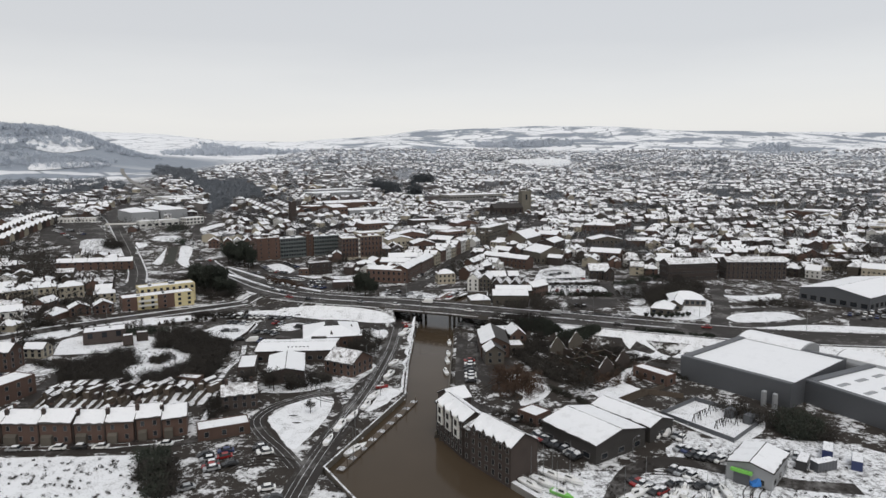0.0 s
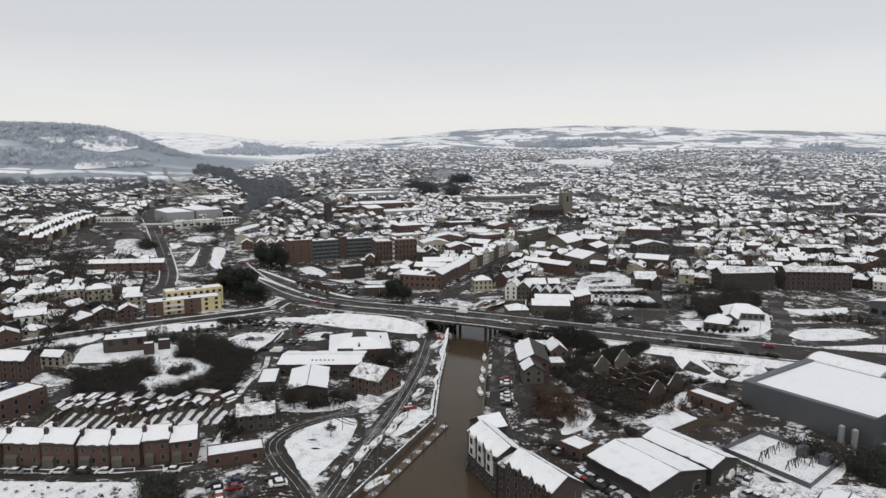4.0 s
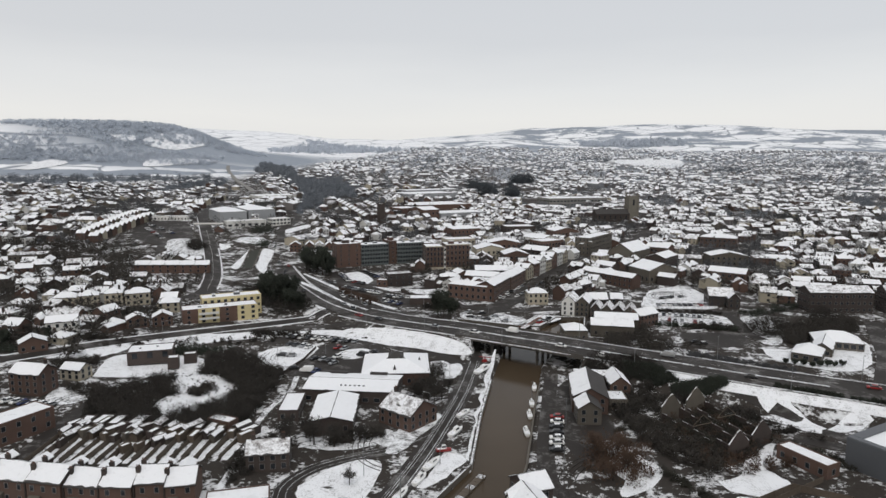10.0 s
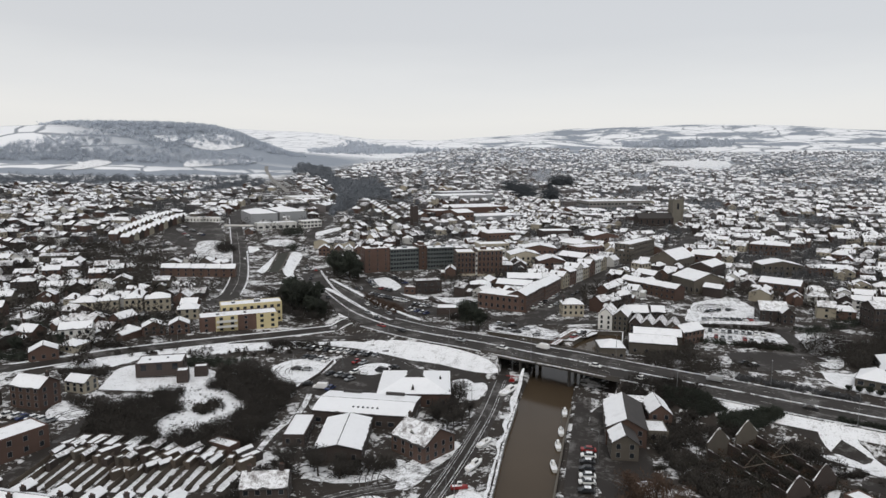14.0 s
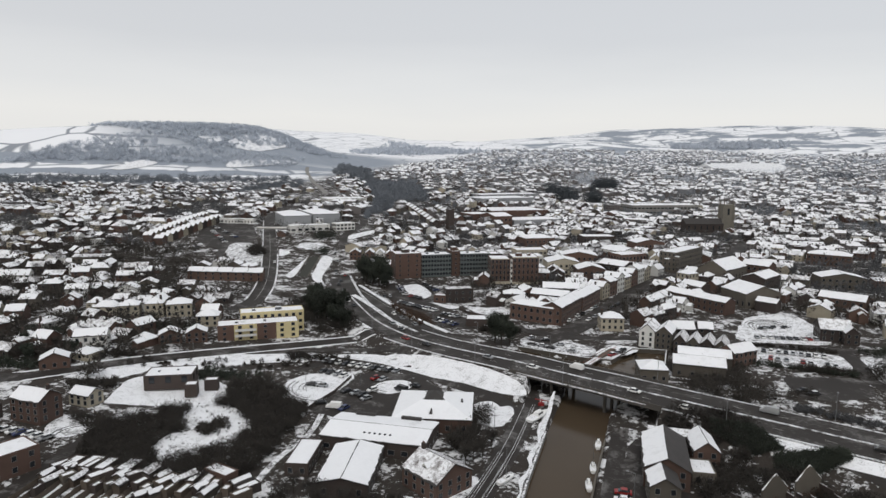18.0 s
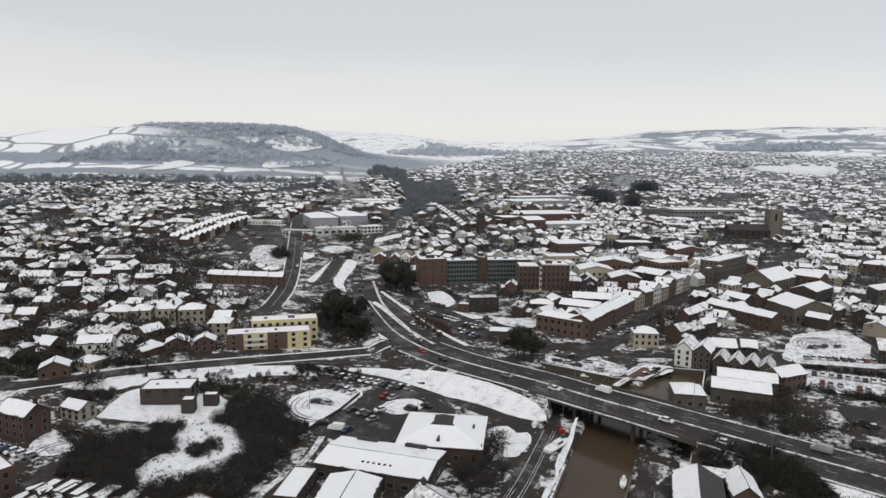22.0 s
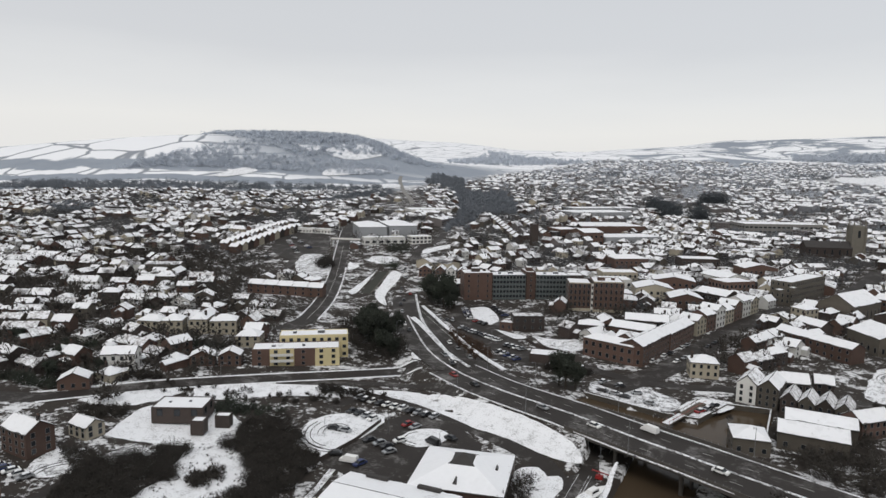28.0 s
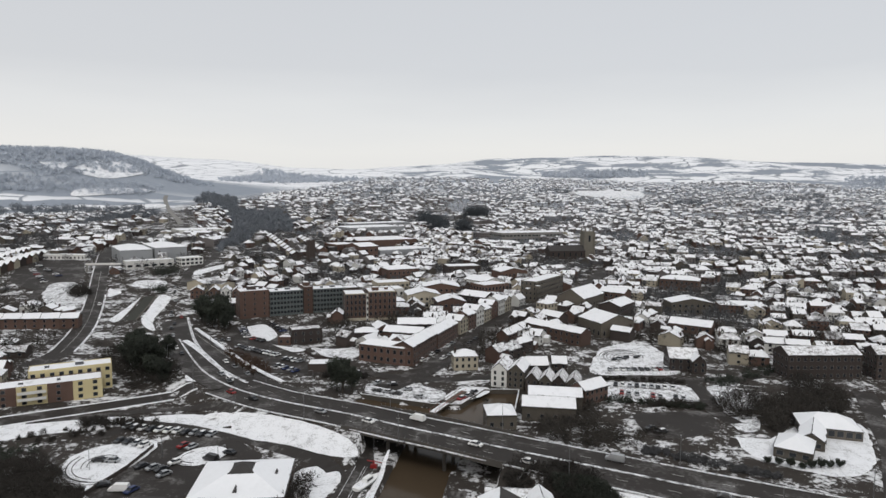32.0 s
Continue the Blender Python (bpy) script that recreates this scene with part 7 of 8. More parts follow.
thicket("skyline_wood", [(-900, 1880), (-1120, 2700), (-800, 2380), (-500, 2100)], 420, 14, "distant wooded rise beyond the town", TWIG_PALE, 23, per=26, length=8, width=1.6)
for x, y, k in ((-54.5, 347, 1.3), (-51, 348, 1.1), (-58, 350, 1.1)):
    tree("evergreen", x, y, k)
tree("bare", -45, 181, 0.55, variant=1)
for x, y in ((-58, 205), (-64, 202), (-50, 204), (-36, 238), (-33, 246), (-70, 198)):
    tree("bare", x, y, rng.uniform(0.7, 1.0))


def street_trees():
    """Garden trees among the houses: near ones singly, the rest as one mesh."""
    r = random.Random(5)
    spots = []
    for _ in range(52000):
        y = 250 + 2000 * r.random() ** 1.3
        x = r.uniform(-0.95 * y - 250, 0.85 * y + 160)
        if zone(x, y) and (noise.noise((x * 0.012, y * 0.012, 2.0)) < -0.2 or r.random() < (.42 if x < -178 else .55)):
            spots.append((x, y))
    ok = free_lots([q[0] for q in spots], [q[1] for q in spots], 0.5)
    spots = [q for q, k in zip(spots, ok) if k]
    first = sorted((q for q in spots if q[1] < 470), key=lambda q: q[1])[::3][:70]
    chosen = set(first)
    for x, y in first:
        tree("evergreen" if r.random() < .3 else "bare", x, y, r.uniform(.45, .9))
    spots = np.array([q for q in spots if q not in chosen])
    g = np.random.default_rng(9)
    k = g.uniform(2.2, 6.2, len(spots)) * (1 + np.maximum(0, spots[:, 1] - 800) / 1500)
    cs = np.stack([spots[:, 0], spots[:, 1], land(spots[:, 0], spots[:, 1]) + k * g.uniform(.6, .95, len(k))], -1)
    rs = k * g.uniform(.5, .8, len(k))
    # farther bands take paler twigs, in place of haze
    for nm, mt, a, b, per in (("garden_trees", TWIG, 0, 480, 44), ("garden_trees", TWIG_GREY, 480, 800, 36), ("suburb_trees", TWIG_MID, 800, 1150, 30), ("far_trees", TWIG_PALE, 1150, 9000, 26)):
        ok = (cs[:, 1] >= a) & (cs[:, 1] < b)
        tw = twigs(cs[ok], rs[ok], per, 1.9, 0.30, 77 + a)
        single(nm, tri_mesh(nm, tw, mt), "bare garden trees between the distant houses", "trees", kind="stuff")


street_trees()


# dark hedges and clumps among the western houses
for k, ring in enumerate(([(-262, 296), (-228, 300), (-222, 308), (-258, 306)], [(-222, 300), (-196, 312), (-192, 320), (-224, 312)], [(-300, 262), (-268, 270), (-262, 290), (-300, 300)],
                          [(-216, 262), (-206, 258), (-200, 268), (-214, 284)], [(-270, 250), (-232, 236), (-224, 246), (-262, 262)], [(-282, 340), (-262, 336), (-256, 350), (-280, 356)], [(-340, 330), (-310, 330), (-306, 344), (-340, 350)])):
    thicket("hedge", ring, 46, 3.6, "dark overgrown hedge between gardens", EVERGREEN if k % 2 else TWIG, 40 + k)
thicket("lot_tufts", [(-122, 147), (-86, 149), (-70, 134), (-64, 120), (-118, 120)], 170, 0.7, "dark dead tufts standing out of the snow", TWIG, 50, per=40, length=.5, width=.06)
thicket("clearing_tufts", CLEARING, 90, 0.5, "dead tufts in the snowy clearing", TWIG, 51, per=26, length=.5, width=.05)
thicket("clearing_bush", [(-118, 228), (-113, 226), (-110, 232), (-114, 236), (-119, 234)], 26, 2.8, "dark bush standing in the clearing", TWIG, 52, per=130)
thicket("lot_bush", [(-78, 152), (-70, 146), (-64, 132), (-70, 128), (-78, 140)], 60, 3.4, "dark bushes at the edge of the lot", TWIG, 53, per=110)
thicket("quay_bank_scrub", [(12, 268), (34, 262), (38, 274), (30, 280), (14, 280)], 80, 3.2, "dark scrub beside the bridge abutment", TWIG, 54, per=110)
thicket("yard_tufts", [(20, 142), (32, 128), (98, 128), (106, 158), (72, 164), (56, 158), (36, 146)], 120, 0.7, "dead tufts and litter in the yard", TWIG, 55, per=30, length=.5, width=.06)
thicket("works_growth", [(30, 226), (48, 200), (66, 214), (62, 240), (44, 250)], 110, 3.0, "climbing scrub over the derelict works", TWIG_RED, 56, per=80)
for x, y, k in ((-66, 204, .8), (-62, 200, .9), (-56, 200, .8), (-72, 206, .7), (-40, 240, .9), (-37, 234, .8), (-34, 240, .8), (-39, 247, .8), (-43, 243, .7), (16, 206, .9), (20, 210, .8), (14, 212, .8), (22, 202, .8), (18, 196, .7)):
    tree("bare", x, y, k, TWIG_RED if x > 0 else TWIG)

thicket("ruin_growth", [(40, 236), (47, 240), (60, 222), (53, 215), (47, 220)], 120, 2.6, "scrub growing up inside the roofless works", TWIG, 80, per=80)
for ox, oy in ((37.2, 238.6), (45.6, 246.0)):
    c, q = math.cos(radians(-55.5)), math.sin(radians(-55.5))
    for v in (-3.6, 3.6):
        bx, by = ox - v * q, oy + v * c
        thicket("ivy", [(bx + c * 3 - .9 * q, by + q * 3 + .9 * c), (bx + c * 25 - .9 * q, by + q * 25 + .9 * c), (bx + c * 25 + .9 * q, by + q * 25 - .9 * c), (bx + c * 3 + .9 * q, by + q * 3 - .9 * c)],
                150, 3.4, "dark ivy hanging over the ruined walls", IVY, 120 + int(v), per=110, length=.4, width=.09)
for k, (a, b) in enumerate((((27, 222), (43, 200)), ((34, 232), (20, 226)), ((62, 206), (46, 190)), ((80, 214), (66, 228)), ((12, 182), (24, 172)), ((98, 214), (86, 226)), ((56, 232), (72, 236)), ((40, 190), (30, 204)))):
    thicket("bramble_hedge", [(a[0] - 1, a[1] - 1), (b[0] - 1, b[1] - 1), (b[0] + 1.2, b[1] + 1.2), (a[0] + 1.2, a[1] + 1.2)], 46, 1.8, "straggling dark bramble hedge in the works yard", (TWIG, IVY)[k % 2], 160 + k, per=90, length=.5, width=.07)
thicket("works_thicket", [(24, 232), (33, 236), (48, 214), (44, 204), (30, 214)], 170, 3.2, "dark scrub in front of the derelict works", TWIG, 81, per=90)
thicket("green_trees", [(-46.4, 266), (-40, 272), (-37.4, 256), (-43, 240), (-45.5, 246)], 70, 4.6, "bare dark trees beside the pyramid-roofed hall", TWIG, 82, per=70)
thicket("yard_scrub", [(-74, 176), (-66, 190), (-66, 200), (-76, 204), (-80, 192), (-78, 180)], 80, 2.6, "dark scrub beside the narrow lane", TWIG, 83, per=80)
thicket("school_scrub", [(-58, 200), (-46, 206), (-44, 212), (-52, 212), (-60, 206)], 50, 3.0, "dark shrubs round the brick house", TWIG, 84, per=80)
thicket("back_plot_scrub", [(-160, 222), (-150, 226), (-134, 218), (-130, 204), (-138, 204), (-146, 216)], 110, 2.6, "rough dark growth in back plots", TWIG, 85, per=80)

# distant lines and belts of trees, in the haze-toned twig colours
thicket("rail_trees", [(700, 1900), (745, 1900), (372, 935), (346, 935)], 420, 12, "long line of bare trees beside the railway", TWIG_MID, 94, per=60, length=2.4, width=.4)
thicket("east_wood", [(880, 2120), (1010, 2080), (1290, 2680), (1130, 2680)], 520, 9, "haze-pale wood on the eastern edge of town", TWIG_PALE, 95, per=40, length=4, width=.7)
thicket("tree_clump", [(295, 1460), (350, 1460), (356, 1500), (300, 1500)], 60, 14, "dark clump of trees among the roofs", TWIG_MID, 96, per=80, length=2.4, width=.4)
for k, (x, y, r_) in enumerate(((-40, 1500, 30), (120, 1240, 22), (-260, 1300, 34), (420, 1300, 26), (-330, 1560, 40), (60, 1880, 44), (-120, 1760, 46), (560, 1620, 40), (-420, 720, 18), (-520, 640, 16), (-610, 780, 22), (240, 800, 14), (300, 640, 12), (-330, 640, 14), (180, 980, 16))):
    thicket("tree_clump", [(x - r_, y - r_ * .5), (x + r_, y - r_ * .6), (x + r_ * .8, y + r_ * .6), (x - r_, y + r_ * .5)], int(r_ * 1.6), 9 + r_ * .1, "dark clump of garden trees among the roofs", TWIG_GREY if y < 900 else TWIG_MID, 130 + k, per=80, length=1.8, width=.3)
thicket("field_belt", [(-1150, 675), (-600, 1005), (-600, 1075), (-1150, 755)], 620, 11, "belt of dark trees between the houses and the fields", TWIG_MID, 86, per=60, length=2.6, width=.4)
thicket("field_belt", [(-1080, 950), (-680, 1190), (-700, 1275), (-1080, 1045)], 620, 11, "haze-pale belt of wood below the chalk hill", TWIG_PALE, 87, per=60, length=2.6, width=.4)

for k, ring in enumerate(([(-230, 240), (-205, 246), (-202, 252), (-232, 248)], [(-196, 262), (-186, 274), (-190, 278), (-202, 268)], [(-178, 236), (-166, 246), (-170, 252), (-184, 242)], [(-252, 276), (-226, 286), (-228, 294), (-254, 284)],
                          [(-130, 296), (-112, 302), (-112, 306), (-134, 302)], [(60, 352), (84, 352), (84, 355), (60, 355)], [(-150, 262), (-132, 268), (-128, 276), (-150, 272)], [(20, 345), (44, 352), (46, 358), (40, 362)],
                          [(-70, 366), (-52, 366), (-50, 370), (-70, 371)], [(96, 380), (130, 410), (126, 416), (92, 390)], [(-108, 250), (-98, 252), (-97, 256), (-110, 254)], [(150, 330), (176, 322), (178, 336), (154, 346)])):
    thicket("dark_hedge", ring, 60, 2.8, "dark leafless hedge and brambles dusted with snow", EVERGREEN if k % 3 == 0 else TWIG, 100 + k, per=70)


# ---- vehicles ----
def loft(s, rings, mi=0):
    n, k = len(s.v), len(rings[0])
    for r in rings:
        s.v += r
    for a in range(len(rings) - 1):
        for i in range(k):
            j = (i + 1) % k
            s.f.append((n + a * k + i, n + a * k + j, n + (a + 1) * k + j, n + (a + 1) * k + i))
            s.m.append(mi)
    s.f += [tuple(range(n + k - 1, n - 1, -1)), tuple(range(n + (len(rings) - 1) * k, n + len(rings) * k))]
    s.m += [mi, mi]


CAR = {}


def wheel_mesh():
    s = Shape()
    s.tube((0, -0.1, 0), (0, 0.1, 0), 0.31, 0.31, 10)
    return s.mesh("wheel", RUBBER)


WHEEL = wheel_mesh()


def car_meshes(kind, mat):
    key = (kind, mat.name)
    if key in CAR:
        return CAR[key]
    b, g = Shape(), Shape()
    if kind == "car":
        L, W = 4.2, 1.72
        prof = [(-2.1, .35), (-2.08, .78), (-1.25, .9), (1.55, .92), (2.05, .82), (2.1, .35)]
        roof = [(-1.25, .9), (-0.55, 1.42), (0.95, 1.44), (1.6, .92)]
    else:
        L, W = 5.2, 1.9
        prof = [(-2.6, .4), (-2.58, 1.0), (-1.9, 1.15), (2.55, 1.15), (2.6, .4)]
        roof = [(-1.9, 1.15), (-1.15, 2.1), (2.5, 2.12), (2.58, 1.15)]
    for pf, sh, w0, w1 in ((prof, b, W / 2, W / 2), (roof, g, W / 2 - .04, W / 2 - .2)):
        zs = [z for _, z in pf]
        lo, hi = min(zs), max(zs)
        n = len(pf)
        left = [(x, -(w0 + (w1 - w0) * (z - lo) / (hi - lo)), z) for x, z in pf]
        right = [(x, -y, z) for x, y, z in left]
        loft(sh, [left, right])
    top = Shape()
    if kind == "car":
        top.box(-0.6, -.64, 1.425, 1.0, .64, 1.50, 0, .05)
    else:
        top.box(-1.15, -.74, 2.1, 2.5, .74, 2.18, 0, .05)
    CAR[key] = (b.mesh("body", mat), g.mesh("cabin", GLASS if kind == "car" else mat), top.mesh("roof_panel", mat), top.mesh("roof_snow", SNOW))
    return CAR[key]


COLOURS = {"black": BLACK, "silver": SILVER, "white": WHITE_PAINT, "red": RED, "blue": NAVY, "bright blue": BLUE, "yellow": ORANGE}


def car(x, y, deg, colour, kind="car", snow=False, z=None, group="parked cars"):
    body, cabin, panel, cap = car_meshes(kind, COLOURS[colour])
    z = float(ground_z(x, y)) + 0.12 if z is None else z
    t = thing("car" if kind == "car" else "van", Matrix.Translation((x, y, z)) @ Matrix.Rotation(radians(deg), 4, "Z"),
              colour + (" car" if kind == "car" else " van") + (" with snow on its roof, parked" if snow else " on wet asphalt"), "car" if kind == "car" else "van", group)
    part("body", body, t)
    part("cabin", cabin, t)
    part("roof_snow" if snow else "roof_panel", cap if snow else panel, t)
    dx = 1.3 if kind == "car" else 1.65
    for sx in (-dx, dx):
        for sy in (-.78, .78):
            part("wheel", WHEEL, t, Matrix.Translation((sx, sy, .31)))


def cars_along(p, q, n, deg, seed, snow=0.4, skip=0.0):
    r = random.Random(seed)
    for i in range(n):
        if r.random() < skip:
            continue
        f = (i + .5) / n
        car(p[0] + (q[0] - p[0]) * f + r.uniform(-.2, .2), p[1] + (q[1] - p[1]) * f + r.uniform(-.3, .3), deg + r.uniform(-4, 4),
            r.choice(("black", "black", "silver", "white", "silver", "black", "blue", "white", "silver", "black", "white", "silver", "black", "black", "white", "silver", "black", "red")), "car", r.random() < snow)


cars_along((-116, 299.5), (-82, 297.5), 11, 78, 1, 0.5)
cars_along((-111, 288.5), (-98, 286), 4, 80, 2, 0.6)
for x, y, d, c, k in ((-106, 273.6, 10, "black", "car"), (-102, 274, 5, "silver", "car"), (-91.3, 271.7, 60, "black", "car"), (-87.5, 271.4, 60, "silver", "car"), (-84.5, 270.7, 60, "black", "car"),
                      (-82, 268, 60, "silver", "car"), (-83.3, 276, 60, "white", "car"), (-87.5, 287.6, 70, "red", "car"), (-84.5, 287.1, 70, "silver", "car"), (-74.1, 279.5, -20, "black", "van"),
                      (-71, 285, -15, "black", "car"), (-85, 257.7, 75, "blue", "car"), (-88.5, 257.5, 10, "white", "van"), (-94.7, 259.4, 30, "black", "car")):
    car(x, y, d, c, k)
for x, y, d, c in ((-37.3, 360, 20, "black"), (-44, 361, 70, "silver"), (-30, 355, 20, "silver"), (-5.5, 351, 60, "silver"), (-3.7, 356, 60, "black"), (-7.5, 347.5, 60, "red")):
    car(x, y, d, c, snow=True)
cars_along((3.4, 234), (4.2, 208), 7, 8, 72, 0.5)
cars_along((16.5, 176), (20.5, 180), 2, 40, 8, 0.9)
cars_along((21.5, 167.5), (31.5, 152.5), 8, 38, 9, 0.5)
for x, y in ((55.7, 166.7), (58.3, 168)):
    car(x, y, 55, "white", "van", True)
cars_along((60, 167), (62, 164), 2, 55, 10, 0.8)
cars_along((60, 154.5), (68, 151.5), 5, 30, 11, 0.6)
cars_along((42, 141.5), (47, 134.5), 4, 40, 12, 0.9)
cars_along((50, 139.5), (62, 138), 4, 20, 13, 0.7)
car(71.7, 139.6, 5, "bright blue", "van")
for x, y, d, c in ((-65.4, 151.2, 40, "black"), (-60.8, 153.5, 20, "blue"), (-60, 150.3, 25, "red"), (-61.5, 145, 10, "red"), (-57, 146.3, 30, "black"), (-52.5, 157.1, -35, "black"), (-50, 153, 20, "white"),
                   (-63, 134, 30, "silver"), (-44, 134.5, 20, "white"), (-41, 130, 20, "black")):
    car(x, y, d, c)
cars_along((-126, 151.5), (-76, 157.5), 9, 6, 14, 0.7, 0.3)
cars_along((-170, 207), (-152, 208), 6, 70, 15, 0.6)
cars_along((-128, 408), (-101, 395), 12, 60, 4, 0.4)
cars_along((-96, 379), (-82, 371), 5, 60, 5, 0.4)
cars_along((-97, 390), (-86, 387), 4, 60, 6, 0.3)
cars_along((-145, 415), (-137, 420), 3, 120, 31, 0.3)
cars_along((-144, 446), (-131, 426), 7, 30, 32, 0.4)
cars_along((-129, 425), (-119, 421), 3, 80, 33, 0.4)
cars_along((-132, 458), (-117, 442), 5, 40, 34, 0.4)
cars_along((52, 376), (80, 375), 10, 84, 16, 0.6, 0.1)
cars_along((53, 365), (79, 362), 9, 84, 17, 0.6, 0.1)
cars_along((52, 398), (80, 404), 10, 100, 18, 0.7, 0.1)
cars_along((56, 416), (70, 424), 5, 60, 35, 0.8, 0.1)
cars_along((58, 328), (64, 324), 2, 20, 36, 0.4)
cars_along((-370, 560), (-320, 525), 9, 60, 37, 0.7, 0.1)
cars_along((-360, 545), (-318, 508), 8, 60, 38, 0.7, 0.1)
for x, y, d, c in ((-151, 391, 128, "white"), (-116, 372, -52, "white"), (-109, 366, -50, "silver"), (-98, 355, -48, "silver"), (-100, 343, 130, "black"), (-196, 462, 120, "black"), (-192, 455, 120, "silver"), (-181, 440, 125, "black"), (-246, 466, 120, "white")):
    car(x, y, d, c, z=float(bank(x, y)) + .36, group="traffic on the road")
cars_along((188, 300), (244, 320), 14, 60, 19, 0.4, 0.1)
cars_along((186, 308), (226, 322), 9, 60, 21, 0.5, 0.1)
cars_along((-228, 520), (-205, 482), 4, 110, 20, 0.1)


def on_road(i, f, off, colour, kind="car", back=False):
    """A vehicle standing on the main road: f along the piece i of it, off to the right."""
    (x0, y0), (x1, y1) = ROAD[i], ROAD[i + 1]
    x, y = x0 + (x1 - x0) * f, y0 + (y1 - y0) * f
    a = math.atan2(y1 - y0, x1 - x0)
    x, y = x + math.sin(a) * off, y - math.cos(a) * off
    car(x, y, math.degrees(a) + (0 if back else 180), colour, kind, z=float(road_z(x, y)) + .07, group="traffic on the road")


for i, f, off, c, k, b in ((12, .20, 3, "white", "car", False), (12, .52, 7, "white", "car", False), (11, .62, -6.5, "white", "van", True), (11, .3, 3.2, "white", "car", False), (10, .75, 3.4, "silver", "car", False),
                           (9, .8, 5, "black", "car", False), (9, .3, 5, "red", "car", False), (8, .75, -3, "white", "car", True), (8, .45, -3.2, "silver", "car", True), (12, .9, -6, "silver", "van", True),
                           (13, .5, 4, "black", "car", False), (14, .3, -4, "red", "car", True), (14, .7, 6, "white", "car", False), (7, .4, 3, "black", "car", False), (6, .6, 3, "silver", "car", False),
                           (6, .2, 3, "black", "car", False), (5, .6, -3, "red", "car", True)):
    on_road(i, f, off, c, k, b)


# ---- boats ----
def boat(x, y, deg, length, label, sail=False, colour=None, z=0.5, cabin=True):
    colour = colour or WHITE_PAINT
    t = thing("sailing_boat" if sail else "motor_boat", Matrix.Translation((x, y, z)) @ Matrix.Rotation(radians(deg), 4, "Z"), label, "boat", "boats in the harbour")
    L, B = length, length * 0.30
    s = Shape()
    rings = []
    for f in (0, .15, .4, .65, .85, 1.0):
        w = B / 2 * (0.78 if f == 0 else 1.0 if f < .5 else max(0.04, 1 - ((f - .5) / .5) ** 2.0))
        u = (f - .5) * L
        rings.append([(u, -w, .55 + .15 * f), (u, -w * .75, -.15), (u, 0, -.35), (u, w * .75, -.15), (u, w, .55 + .15 * f)])
    loft(s, rings)
    part("hull", s.mesh("hull", colour), t)
    s = Shape()
    s.box(-L * .42, -B * .36, .56, L * .25, B * .36, .64, 0, .05)
    part("deck", s.mesh("deck", SNOW), t)
    if cabin:
        s = Shape()
        s.box(-L * .15, -B * .28, .6, L * .16, B * .28, 1.25 if sail else 1.7, 0, .16)
        part("cabin", s.mesh("cabin", WHITE_PAINT), t)
        s = Shape()
        s.box(-L * .11, -B * .29, .95, L * .12, B * .29, 1.15 if sail else 1.4, 0, .02)
        part("cabin_window", s.mesh("cabin_window", GLASS), t)
    if sail:
        s = Shape()
        s.tube((0, 0, 1.2), (0, 0, 1.2 + L * 1.15), .07, .04, 6)
        part("mast", s.mesh("mast", STEEL), t)
        s = Shape()
        s.tube((0, 0, 1.7), (-L * .38, 0, 1.6), .08, .06, 6)
        part("boom", s.mesh("boom", CONCRETE), t)


boat(-24.6, 272.4, 70, 11, "large white motor boat laid up beneath the bridge")
for k, (x, y) in enumerate(((-24.8, 229), (-24.8, 215.3), (-27.3, 194.9), (-28.6, 186.2), (-31.3, 178), (-33.6, 171), (-35, 161))):
    boat(x, y, 66 + k * 3, 6.4 + (k % 3) * .7, "white boat laid up on the snowy quay", sail=k % 2 == 0)
boat(-27.2, 158.6, 56, 8.5, "white yacht moored below the quay wall", True, z=-1.05)
for k, (x, y) in enumerate(((-5.0, 261), (-5.0, 246), (-5.1, 236), (-5.2, 223))):
    boat(x, y, 92 + k * 4, 5.6, "small moored boat against the east quay", k == 1, z=-1.05)
for k, (x, y) in enumerate(((17.8, 137.6), (20.8, 139), (23.4, 142.5), (27.3, 140.6), (22.8, 130))):
    boat(x, y, -52 + k * 4, 7.5, "white yacht laid up in the boat yard", True, z=.55)
boat(24.5, 133.5, -40, 6.0, "boat under a lime green cover", False, GREEN, .5)
boat(-26, 203, 20, 4.2, "small red workboat on the quay", False, RED, .5)
for k in range(9):
    boat(38 + k * 3.0, 131 + (k % 3) * 2.6, 20 + k * 9, 6, "yacht standing among others in the yard", k % 2 == 0, z=.55)


# ---- small structures ----
def crane():
    t = thing("quay_crane", Matrix.Translation((-25.4, 282.5, 0)), "small red quay crane beside the bridge", "crane")
    for nm, a, b, r in (("post", (0, 0, 0), (0, 0, 2.4), .28), ("jib", (-2.2, .8, 1.9), (2.8, -1.0, 2.3), .2)):
        s = Shape()
        s.tube(a, b, r, r * .7, 6)
        part(nm, s.mesh(nm, RED), t)
    s = Shape()
    s.box(-1.0, -.7, .3, 1.0, .7, 1.2, 0, .1)
    part("cab", s.mesh("cab", RED), t)
    s = Shape()
    s.tube((0, 0, 4.0), (0, 0, 9.5), .08, .05, 6)
    part("mast", s.mesh("mast", STEEL), t)


crane()


